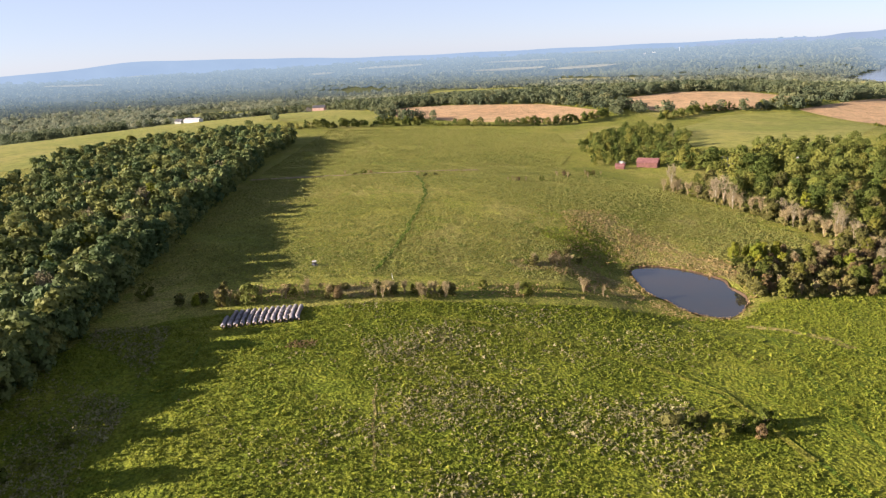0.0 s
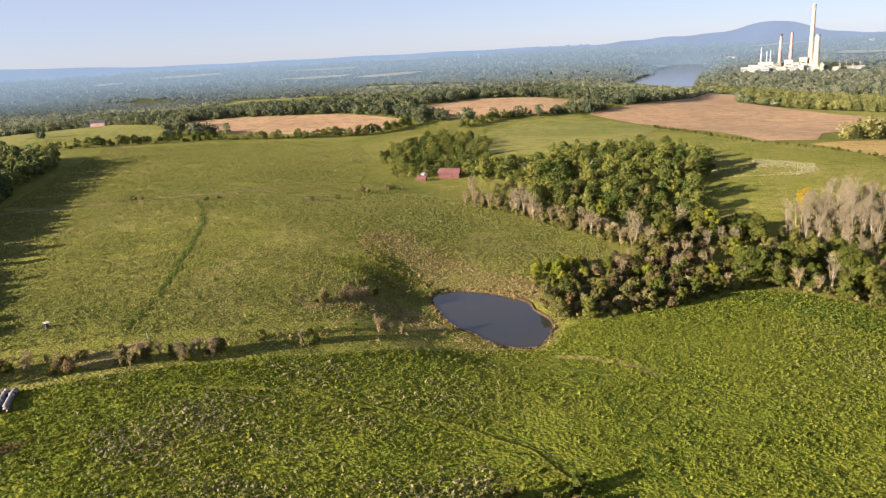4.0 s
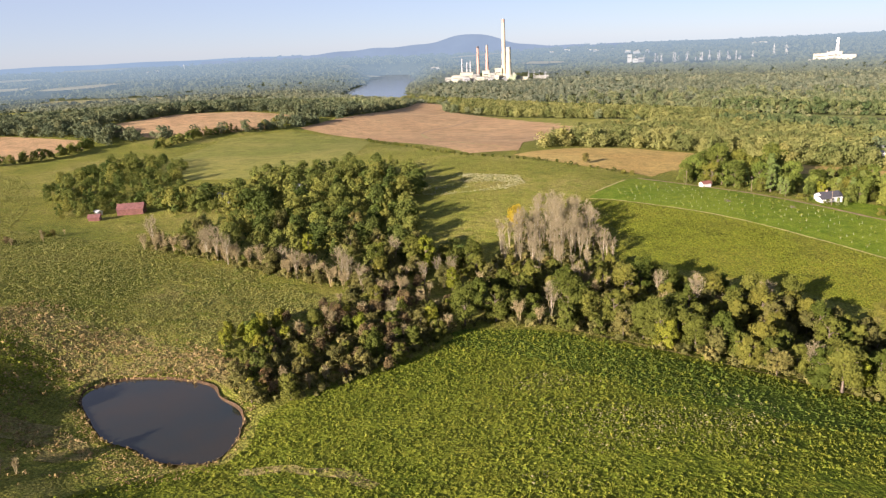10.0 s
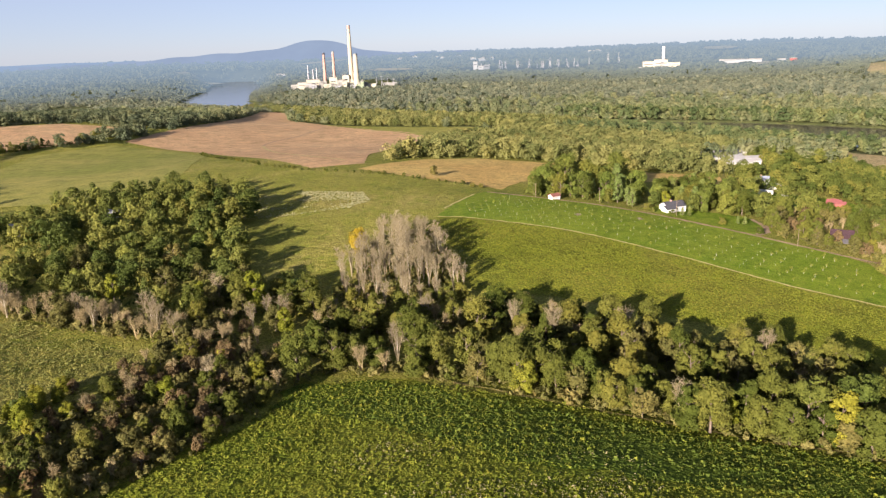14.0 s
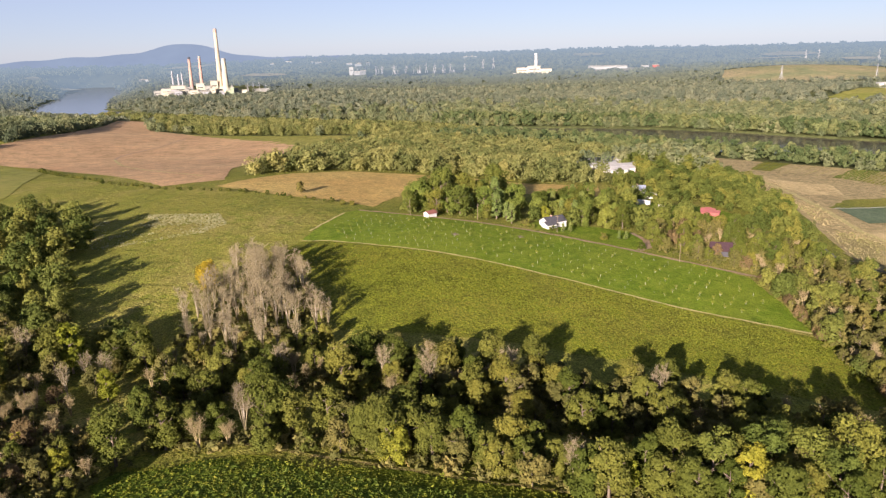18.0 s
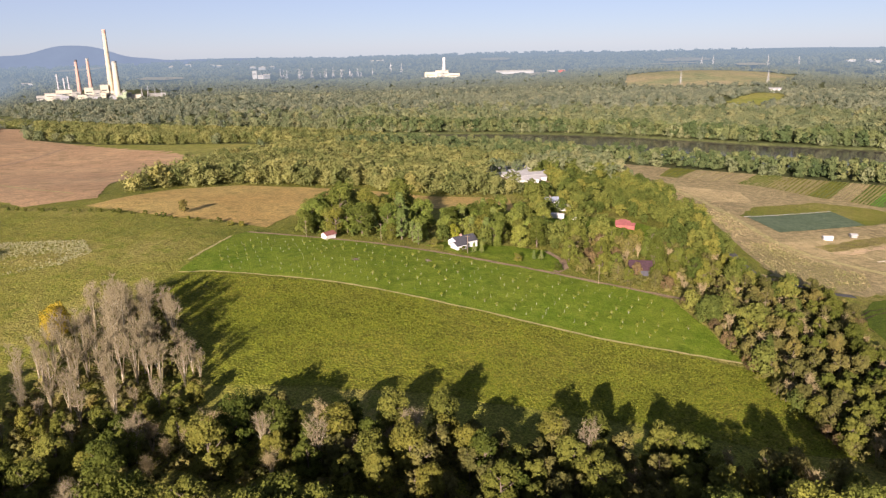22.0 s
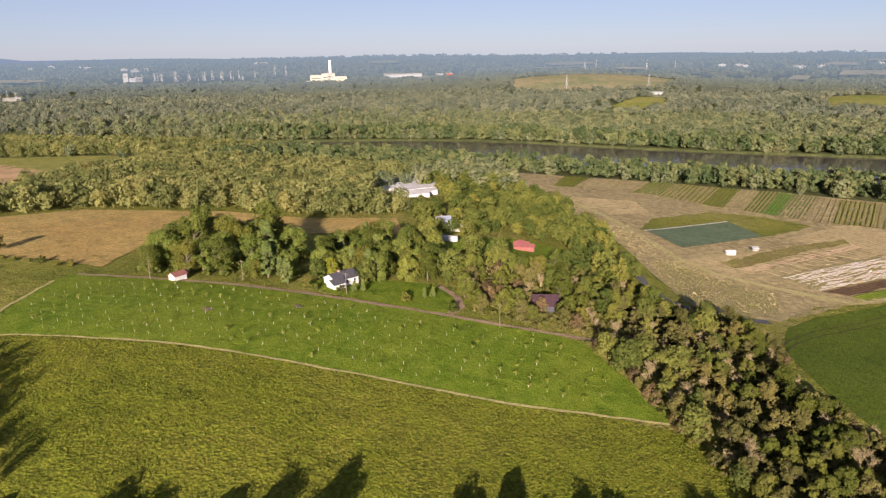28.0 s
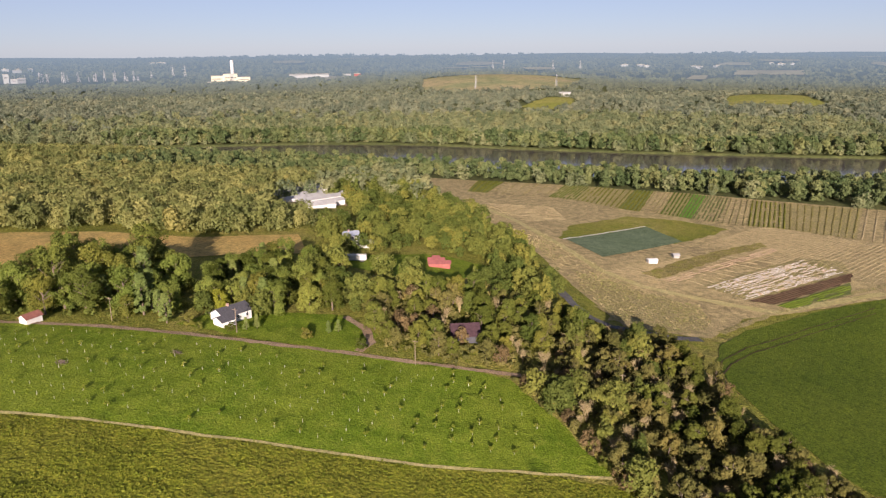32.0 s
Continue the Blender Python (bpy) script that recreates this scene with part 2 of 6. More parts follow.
NET = soil("crop_cover", [(0.3, (0.105, 0.150, 0.084)), (0.7, (0.133, 0.180, 0.108))], (0.03, 0.2), 1.0, 0.1)
STUBBLE = soil("pale_stubble", [(0.3, (0.325, 0.262, 0.142)), (0.7, (0.415, 0.336, 0.188))], (0.05, 0.4), 2.0, 0.2)
MULCH = soil("plastic_mulch", [(0.3, (0.36, 0.33, 0.3)), (0.7, (0.5, 0.48, 0.46))], (0.05, 0.3), 1.0, 0.1, (0.30, 0.22, 0.15))
ASPHALT = soil("asphalt", [(0.3, (0.10, 0.10, 0.105)), (0.7, (0.14, 0.14, 0.145))], (0.05, 0.4), 2.0, 0.02)

LEAF = foliage("leaf_green", (0.068, 0.091, 0.013), (0.158, 0.163, 0.031))
LEAF_DEEP = foliage("leaf_deep_green", (0.075, 0.106, 0.019), (0.172, 0.188, 0.036))
LEAF_YELLOW = foliage("leaf_yellow_green", (0.170, 0.195, 0.018), (0.240, 0.245, 0.030))
LEAF_FRESH = foliage("leaf_fresh_green", (0.125, 0.168, 0.030), (0.212, 0.245, 0.052))
LEAF_GOLD = foliage("leaf_gold", (0.36, 0.27, 0.02), (0.44, 0.33, 0.03))
LEAF_BROWN = foliage("leaf_autumn_brown", (0.094, 0.096, 0.026), (0.168, 0.156, 0.048))
LEAF_RUST = foliage("leaf_rust", (0.120, 0.086, 0.042), (0.205, 0.148, 0.072))
PINE = foliage("needle_green", (0.117, 0.163, 0.046), (0.182, 0.227, 0.065))
WOODS_LEAF = foliage("woods_leaf", (0.070, 0.100, 0.020), (0.185, 0.198, 0.044), per="tint")
SCRUB_LEAF = foliage("scrub_leaf", (0.105, 0.108, 0.030), (0.215, 0.192, 0.066), per="tint")
# paler and softer than real leaves: distance haze is put into the colour
FAR_LEAF_HAZY = foliage("far_woods_leaf_hazy", (0.160, 0.184, 0.060), (0.300, 0.300, 0.106), 0.08, "tint", 0.42, 0.05)
FARTHER_LEAF_HAZY = foliage("distant_woods_leaf_hazy", (0.160, 0.192, 0.138), (0.285, 0.305, 0.205), 0.08, "tint", 0.5, 0.02)
DRY_FIELD = soil("dry_pasture", [(0.3, (0.20, 0.23, 0.12)), (0.5, (0.28, 0.27, 0.14)), (0.7, (0.36, 0.30, 0.18))], (0.006, 0.05), 0.3, 0.0)
WEED_RUST = foliage("weed_rust", (0.23, 0.165, 0.065), (0.36, 0.27, 0.13), vary=0.2, per="island", thin=0.2)
WEED_LEAF = foliage("weed_leaf", (0.118, 0.158, 0.012), (0.190, 0.208, 0.025), vary=0.2, per="island", thin=0.25)
WEED_OLIVE = foliage("olive_weed_leaf", (0.160, 0.186, 0.044), (0.258, 0.256, 0.080), vary=0.2, per="island", thin=0.25)
WEED_STRAW = foliage("straw_weed", (0.27, 0.225, 0.11), (0.42, 0.35, 0.19), vary=0.2, per="island", thin=0.2)
WEED_COARSE = foliage("coarse_weed_leaf", (0.068, 0.114, 0.012), (0.120, 0.160, 0.024), vary=0.2, per="island", thin=0.25)
WEED_DRY = foliage("weed_seed_head", (0.195, 0.188, 0.082), (0.295, 0.268, 0.138), vary=0.2, per="island", thin=0.2)
WEED_PALE = foliage("pale_seed_head", (0.27, 0.275, 0.14), (0.37, 0.36, 0.21), vary=0.2, per="island", thin=0.2)
BARK = plain("bark", (0.17, 0.135, 0.10), 0.95, 0.1, 0, 0.4, 1.0, 0.1)
BARK_TAN = plain("twig_tan", (0.310, 0.250, 0.128), 0.95, 0.1, 0, 0.35, 1.0, 0.1)
BARK_PALE = plain("bark_pale", (0.46, 0.41, 0.32), 0.95, 0.1, 0, 0.3, 1.0, 0.1)
BARK_GREY = plain("bark_grey", (0.276, 0.232, 0.136), 0.95, 0.1, 0, 0.35, 1.0, 0.1)

water_mat, water_nt, water_b = mat("pond_water", 0.05, 0.5)
water_nt.links.new(ramp(water_nt, noise_tex(water_nt, 0.05, 3), [(0.3, (0.014, 0.022, 0.022)), (0.7, (0.034, 0.028, 0.018))]), water_b.inputs["Base Color"])
bump(water_nt, water_b, noise_tex(water_nt, 1.2, 3), 0.12, 0.05)
river_mat, river_nt, river_b = mat("river_water", 0.13, 0.45)
river_nt.links.new(ramp(river_nt, noise_tex(river_nt, 0.01, 3), [(0.3, (0.070, 0.064, 0.054)), (0.7, (0.090, 0.082, 0.070))]), river_b.inputs["Base Color"])
bump(river_nt, river_b, noise_tex(river_nt, 0.5, 3), 0.02, 0.05)
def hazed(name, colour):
    """Woods, land and sheds miles off, as a backdrop: some daylight on them, the rest the pale air before them painted
    as glow, more of it the farther they lie.
    """
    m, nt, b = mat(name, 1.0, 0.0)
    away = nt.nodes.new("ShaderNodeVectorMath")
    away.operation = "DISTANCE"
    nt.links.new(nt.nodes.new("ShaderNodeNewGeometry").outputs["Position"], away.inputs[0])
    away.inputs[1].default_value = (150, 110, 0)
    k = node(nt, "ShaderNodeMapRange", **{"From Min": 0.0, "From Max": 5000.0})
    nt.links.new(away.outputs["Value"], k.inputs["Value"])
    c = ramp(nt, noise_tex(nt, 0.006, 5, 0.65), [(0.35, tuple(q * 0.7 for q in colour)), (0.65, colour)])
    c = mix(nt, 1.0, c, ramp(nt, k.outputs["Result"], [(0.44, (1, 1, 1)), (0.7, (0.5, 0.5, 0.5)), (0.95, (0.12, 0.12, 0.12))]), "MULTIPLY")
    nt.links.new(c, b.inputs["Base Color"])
    # haze painted as emission, stronger with distance
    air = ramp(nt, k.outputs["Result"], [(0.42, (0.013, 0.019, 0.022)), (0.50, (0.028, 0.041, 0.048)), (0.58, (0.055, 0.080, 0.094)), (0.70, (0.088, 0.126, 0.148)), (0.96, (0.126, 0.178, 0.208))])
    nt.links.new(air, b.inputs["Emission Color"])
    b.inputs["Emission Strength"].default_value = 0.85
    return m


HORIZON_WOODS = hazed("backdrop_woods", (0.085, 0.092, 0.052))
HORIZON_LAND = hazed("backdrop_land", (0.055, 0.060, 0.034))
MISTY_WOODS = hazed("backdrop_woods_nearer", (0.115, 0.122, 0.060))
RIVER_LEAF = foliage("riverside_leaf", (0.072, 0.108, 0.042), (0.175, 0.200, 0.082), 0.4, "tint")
# valley and western leaves also carry painted haze in their base colour
VALLEY_LEAF_HAZY = foliage("valley_leaf_hazy", (0.148, 0.182, 0.092), (0.272, 0.290, 0.148), 0.08, "tint", 0.42, 0.05)
WEST_LEAF_HAZY = foliage("western_woods_leaf_hazy", (0.085, 0.112, 0.064), (0.172, 0.192, 0.098), 0.1, "tint", 0.35, 0.05)
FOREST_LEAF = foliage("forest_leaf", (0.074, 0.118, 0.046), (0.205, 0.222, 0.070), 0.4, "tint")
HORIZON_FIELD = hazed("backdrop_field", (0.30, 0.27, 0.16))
# walls of far sheds and the water tower, glowing with the same painted haze
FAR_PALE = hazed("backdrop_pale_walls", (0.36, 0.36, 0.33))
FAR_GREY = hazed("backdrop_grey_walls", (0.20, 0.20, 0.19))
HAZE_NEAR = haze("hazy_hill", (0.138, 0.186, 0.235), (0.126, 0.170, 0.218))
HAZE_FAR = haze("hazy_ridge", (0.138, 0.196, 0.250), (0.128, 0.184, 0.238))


# ---- the lie of the land ----
BROAD_HILLS = [
    (-130, 280, 2.8), (-130, 450, 3.8), (-130, 790, 1.7), (40, 450, 4.1), (40, 960, -7.0),
    (210, 280, -6.7), (210, 450, -6.0), (210, 620, -4.7), (210, 960, -5.7), (380, -60, -3.8),
    (380, 110, -7.9), (380, 960, -7.2), (550, 110, -7.3), (550, 280, 12.6), (550, 450, 4.4),
    (550, 620, 4.1), (550, 960, -8.2), (720, 280, 3.2), (720, 450, 4.1), (720, 620, 4.0),
    (720, 960, -4.6), (890, 450, 6.7), (890, 620, 3.6), (890, 790, 4.1), (1060, 790, 5.4),
    (1060, 960, 5.1),
]
KNOLLS = [
    (100, 300, 60, -5.6), (180, 180, 60, 5.0), (60, 420, 60, 4.9), (340, 140, 60, -1.4), (420, 300, 60, 3.3),
    (260, 340, 60, -3.6), (140, 620, 60, -4.1), (620, 100, 60, -3.5), (540, 420, 60, -3.8), (-20, 220, 60, 1.8),
    (740, 340, 60, 3.4), (140, 60, 60, -2.5), (540, 180, 60, 3.4), (-20, 500, 60, 2.2), (380, 180, 60, -3.1),
    (460, 620, 90, 2.4),
    (292, 225, 38, -2.5), (318, 170, 38, -2.5), (262, 296, 34, -2.0), (222, 212, 45, 1.5),
]

RIVER = [(1170, -1200), (1188, -300), (1195, -85), (1205, 83), (1220, 228), (1255, 398), (1262, 557), (1245, 720), (1225, 1100), (1200, 1600), (1240, 2040), (1460, 2360), (1740, 2700), (1950, 3050), (2120, 3300)]
WATER_Z = -28.0


def smooth(e0, e1, v):
    k = np.clip((v - e0) / (e1 - e0), 0, 1)
    return k * k * (3 - 2 * k)


def river_half(y):
    """Half the river's width along its way."""
    return 108 - 58 * smooth(420, 900, y) + 52 * smooth(1500, 2100, y)


def to_line(x, y, line):
    """Distance from points to a line of corners."""
    best = np.full(np.shape(x), 1e9)
    for (ax, ay), (bx, by) in zip(line[:-1], line[1:]):
        k = np.clip(((x - ax) * (bx - ax) + (y - ay) * (by - ay)) / ((bx - ax) ** 2 + (by - ay) ** 2), 0, 1)
        best = np.minimum(best, np.hypot(x - ax - k * (bx - ax), y - ay - k * (by - ay)))
    return best


def rolling(x, y, size, seed):
    """Gentle swells, about -1 to 1."""
    a, b = x / size + seed, y / size - seed
    return (np.sin(a + 1.3 * np.sin(b * 0.7)) + np.sin(b * 1.17 + 1.1 * np.sin(a * 0.83 + 2)) + 0.6 * np.sin((a + b) * 2.1)) / 2.6


def land(x, y):
    """Height of the ground in metres: a fall from the western fields to the river flats, low hills, the carved river, and rising country far off."""
    x, y = np.asarray(x, float), np.asarray(y, float)
    z = 27 - 52 / (1 + np.exp(-(x * 0.9 - y * 0.25 - 400) / 110))
    for cx, cy, h in BROAD_HILLS:
        z = z + h * np.exp(-((x - cx) ** 2 + (y - cy) ** 2) / 39200)
    for cx, cy, s, h in KNOLLS:
        z = z + h * np.exp(-((x - cx) ** 2 + (y - cy) ** 2) / (2 * s * s))
    d = np.hypot(x - 130, y - 70)
    far = -12 + 5 * rolling(x, y, 260, 1.0) + (62 + 14 * np.clip(x / 3000, 0, 1)) * np.clip((d - 2650) / 2250, 0, 1) + 9 * smooth(2000, 3500, d) * rolling(x, y, 420, 4.0)
    far = far + 30 * np.exp(-((x - 2760) ** 2 + (y - 440) ** 2) / (2 * 270 ** 2)) + 17 * np.exp(-((x - 1940) ** 2 + (y - 225) ** 2) / (2 * 130 ** 2)) + 12 * np.exp(-((x - 2100) ** 2 + (y + 250) ** 2) / (2 * 140 ** 2))
    k = smooth(950, 1700, np.hypot(x - 350, y - 350))
    z = z * (1 - k) + far * k
    r = to_line(x, y, RIVER)
    wide = river_half(y)
    bank = smooth(wide + 110, wide + 6, r)
    z = z * (1 - bank) + np.minimum(z, WATER_Z + 2.4) * bank
    return z - 7 * smooth(wide + 3, wide - 6, r)


SHORE = [(89, 331), (101, 334), (113, 326), (123, 311), (123, 298), (124, 284), (117, 271), (109, 264), (102, 267), (95, 276), (93, 285), (88, 295), (87, 309)]


def rounded(poly, n):
    """A closed smooth line through corners."""
    out, m = [], len(poly)
    for i in range(m):
        p0, p1, p2, p3 = (Vector(poly[(i + k) % m]) for k in (-1, 0, 1, 2))
        for j in range(n):
            t = j / n
            q = 0.5 * (2 * p1 + (p2 - p0) * t + (2 * p0 - 5 * p1 + 4 * p2 - p3) * t * t + (3 * p1 - p0 - 3 * p2 + p3) * t ** 3)
            out.append((q.x, q.y))
    return out


POND = rounded(SHORE, 6)
POND_Z = 14.0


def inside(x, y, poly):
    """Which points lie in a polygon."""
    x, y = np.asarray(x, float), np.asarray(y, float)
    hit = np.zeros(x.shape, bool)
    for (ax, ay), (bx, by) in zip(poly, poly[1:] + poly[:1]):
        hit ^= ((ay > y) != (by > y)) & (x < (bx - ax) * (y - ay) / (by - ay + 1e-12) + ax)
    return hit


def ground_z(x, y):
    """The ground with the pond's basin in it."""
    x, y = np.asarray(x, float), np.asarray(y, float)
    z = land(x, y)
    near = (np.abs(x - 105) < 75) & (np.abs(y - 298) < 80)
    if not np.any(near):
        return z
    d = np.where(near, to_line(x, y, POND + POND[:1]), 99.0)
    d = np.where(inside(x, y, POND), -d, d)
    k = smooth(38, 0.5, d)
    z = z * (1 - k) + (POND_Z + 0.45) * k
    return z - 3.0 * smooth(1.5, -6, d)


def mesh_of(name, verts, faces, material, smooth_faces=False):
    me = bpy.data.meshes.new(name)
    me.from_pydata([tuple(v) for v in verts], [], [tuple(f) for f in faces])
    me.materials.append(material)
    if smooth_faces:
        me.polygons.foreach_set("use_smooth", [True] * len(me.polygons))
    me.update()
    return me


def quick_mesh(name, verts, faces, material, smooth_faces=False, tint=None, normals=None):
    """A large mesh from arrays; all faces have the same number of corners."""
    verts, faces = np.asarray(verts, np.float32), np.asarray(faces, np.int32)
    n = faces.shape[1]
    me = bpy.data.meshes.new(name)
    me.vertices.add(len(verts))
    me.vertices.foreach_set("co", verts.ravel())
    me.loops.add(faces.size)
    me.loops.foreach_set("vertex_index", faces.ravel())
    me.polygons.add(len(faces))
    me.polygons.foreach_set("loop_start", np.arange(len(faces), dtype=np.int32) * n)
    me.polygons.foreach_set("use_smooth", np.full(len(faces), smooth_faces))
    me.materials.append(material)
    if tint is not None:
        me.attributes.new("tint", "FLOAT", "POINT").data.foreach_set("value", np.asarray(tint, np.float32))
    me.update(calc_edges=True)
    if normals is not None:
        me.attributes.new("custom_normal", "FLOAT_VECTOR", "POINT").data.foreach_set("vector", np.asarray(normals, np.float32).ravel())
    return me


def steps(a, b, fine0, fine1, fine, grow):
    """Grid lines: fine in the middle, growing outward."""
    out = list(np.arange(fine0, fine1 + 0.1, fine))
    s, v = fine, out[-1]
    while v < b:
        s = min(s * grow, 160)
        v += s
        out.append(v)
    s, v = fine, out[0]
    while v > a:
        s = min(s * grow, 160)
        v -= s
        out.insert(0, v)
    return np.array(out)


gx, gy = steps(-5200, 5600, -180, 1360, 6.0, 1.06), steps(-3500, 5600, -220, 900, 6.0, 1.06)
GX, GY = np.meshgrid(gx, gy)
GZ = ground_z(GX, GY)
idx = np.arange(GX.size).reshape(GX.shape)
quads = np.stack([idx[:-1, :-1], idx[:-1, 1:], idx[1:, 1:], idx[1:, :-1]], -1).reshape(-1, 4)
me = quick_mesh("ground", np.stack([GX, GY, GZ], -1).reshape(-1, 3), quads, MEADOW, True)
me.materials.append(FAR_LAND)
qx, qy = GX[:-1, :-1].ravel(), GY[:-1, :-1].ravel()
away = (np.hypot(qx - 300, qy - 450) > 900) | (qx > 900)
# the farthest ground gets the land colour with haze painted in
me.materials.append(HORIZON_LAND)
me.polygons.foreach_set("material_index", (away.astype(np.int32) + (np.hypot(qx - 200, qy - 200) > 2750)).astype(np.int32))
ground = tagged(new("ground", me), "rolling olive-green meadow and valley land to the horizon", "ground", kind="structure")

from mathutils.geometry import delaunay_2d_cdt


def wavy(poly, step, jitter, seed, closed=True):
    """A denser, slightly uneven outline."""
    rng = random.Random(seed)
    out = []
    for (ax, ay), (bx, by) in zip(poly, (poly[1:] + poly[:1]) if closed else poly[1:]):
        n = max(1, int(math.hypot(bx - ax, by - ay) / step))
        for i in range(n):
            k = i / n
            j = jitter if 0 < i else jitter * 0.5
            out.append((ax + (bx - ax) * k + rng.uniform(-j, j), ay + (by - ay) * k + rng.uniform(-j, j)))
    if not closed:
        out.append(poly[-1])
    return out


def draped(name, poly, material, label, category, lift=0.25, cell=12.0, jitter=1.0, kind="structure", seed=1, parent=None):
    """A piece of ground cover that follows the land."""
    edge = wavy(poly, min(cell, 8), jitter, seed)
    xs, ys = [p[0] for p in edge], [p[1] for p in edge]
    px, py = np.meshgrid(np.arange(min(xs), max(xs), cell), np.arange(min(ys), max(ys), cell))
    keep = inside(px, py, edge)
    pts = [Vector(p) for p in edge] + [Vector((float(a), float(b))) for a, b in zip(px[keep], py[keep])]
    v, _, f, *_ = delaunay_2d_cdt(pts, [], [list(range(len(edge)))], 1, 0.01)
    vx, vy = np.array([p.x for p in v]), np.array([p.y for p in v])
    vz = ground_z(vx, vy) + lift
    me = quick_mesh(name, np.stack([vx, vy, vz], 1), np.array([list(t) for t in f if len(t) == 3]), material, True)
    ob = new(name, me)
    if parent:
        ob.parent = parent
        return ob
    return tagged(ob, label, category, kind=kind)


def ribbon(name, line, width, material, label, category, lift=0.32, jitter=0.4, seed=1, kind="structure"):
    """A path or track along a line."""
    mid = wavy(line, 4.0, jitter, seed, False)
    rng = random.Random(seed + 5)
    v, f = [], []
    for i, (x, y) in enumerate(mid):
        a, b = mid[max(0, i - 1)], mid[min(len(mid) - 1, i + 1)]
        dx, dy = b[0] - a[0], b[1] - a[1]
        n = math.hypot(dx, dy) or 1
        w = width / 2 * rng.uniform(0.75, 1.2)
        for s in (-1, 0, 1):
            qx, qy = x - dy / n * w * s, y + dx / n * w * s
            v.append((qx, qy, float(ground_z(qx, qy)) + lift))
        if i:
            k = 3 * i
            f += [(k - 3, k, k + 1, k - 2), (k - 2, k + 1, k + 2, k - 1)]
    return tagged(new(name, quick_mesh(name, v, f, material, True)), label, category, kind=kind)


BROWN_A = [(466, 600), (512, 585), (582, 656), (766, 781), (850, 804), (904, 924), (914, 1100), (935, 1266), (1105, 1495), (1051, 1529), (775, 1248), (526, 1071), (547, 905)]
BROWN_B = [(-78, 1250), (-60, 1110), (22, 1050), (144, 1010), (235, 1050), (244, 1110), (173, 1210), (27, 1260)]
BROWN_C = [(322, 1076), (382, 1071), (489, 1092), (583, 1208), (538, 1300), (430, 1330), (330, 1260), (275, 1200)]
TAN_FIELD = [(497, 425), (500, 455), (488, 500), (486, 565), (531, 572), (573, 572), (620, 549), (653, 457), (650, 395), (679, 340), (635, 316), (600, 375), (590, 425), (536, 436)]
FARM = [(1050, 347), (1046, 285), (1038, 250), (1032, 190), (1020, 130), (1008, 60), (985, 0), (965, -60), (948, -110), (930, -200), (760, -120), (664, 38), (640, 80), (601, 103), (595, 144), (640, 163), (700, 185), (772, 212), (857, 258), (976, 332)]
DARK_FIELD = [(566, 106), (592, 100), (622, 82), (664, 34), (752, -110), (560, -200), (420, -110), (424, 50), (473, 84), (506, 97), (538, 105)]
draped("field_brown_large", BROWN_A, BROWN, "large ripe reddish-brown bean field", "field", cell=24)
draped("field_brown_west", BROWN_B, BROWN, "reddish-brown harvested field behind a hedge", "field", cell=24, seed=2)
draped("field_brown_middle", BROWN_C, BROWN, "reddish-brown field beside a hedgerow", "field", cell=24, seed=3)
draped("field_golden", TAN_FIELD, TAN, "golden-tan ripening bean field by the trees", "field", cell=14, seed=4)
draped("farm_ground", FARM, BARE, "dry bare soil of a vegetable farm", "field", cell=12, seed=5)
draped("field_dark_green", DARK_FIELD, DARK_CROP, "dense dark green crop field", "field", cell=12, seed=6)
PASTURE_N = [(250, 839), (399, 1025), (500, 1050), (535, 952), (520, 860), (456, 771), (400, 690), (346, 640), (290, 650), (242, 700)]
draped("field_far_green", [(916, 1171), (939, 1074), (992, 846), (949, 790), (866, 798), (836, 810), (860, 876), (900, 1017)], FAR_GRASS, "pale green striped field before the woods", "field", cell=20, seed=17)
draped("pasture_north", PASTURE_N, FAR_GRASS, "green pasture on a low rise", "field", cell=20, seed=7)
LEFT_1 = [(-400, 700), (-540, 600), (-900, 700), (-900, 1000), (-560, 1090), (-491, 1236), (-341, 1206), (-230, 1110), (-300, 900)]
LEFT_2 = [(-239, 1120), (-135, 1030), (-75, 1070), (-100, 1200), (-174, 1330), (-298, 1349)]
draped("pasture_west", LEFT_1, FAR_GRASS, "bright green mown pasture beyond the forest", "field", cell=30, seed=8)
LEFT_3 = [(-620, 1200), (-560, 1080), (-300, 1090), (-180, 1320), (-170, 1490), (-330, 1540), (-560, 1520)]
draped("pasture_farmyard", LEFT_3, FAR_GRASS, "bright green pasture round far farm buildings", "field", cell=30, seed=18)
draped("pasture_west_far", LEFT_2, FAR_GRASS, "bright green pasture beside a farmyard", "field", cell=30, seed=9)
FAR_PATH = [(405, 402), (412, 388), (416, 366), (421, 335), (424, 302), (427, 270), (431, 245), (434, 224), (438, 203), (444, 182), (450, 155)]
LANE = [(482, 425), (486, 400), (488, 375), (490, 340), (491, 305), (493, 277), (496, 252), (498, 232), (501, 211), (505, 186)]
draped("orchard_ground", FAR_PATH + [(478, 172), (500, 190)] + LANE[::-1][1:] + [(468, 427)], ORCHARD_GRASS, "lush grass planted with young trees in tubes", "field", cell=8, seed=10, lift=0.2)
draped("meadow_middle", [(330, 312), (345, 280), (360, 245), (372, 214), (384, 180), (388, 140), (394, 112), (420, 130), (448, 148)] + FAR_PATH[::-1][1:] + [(385, 400), (360, 350)], OLIVE, "mown olive-green meadow", "field", cell=8, seed=11, lift=0.15)
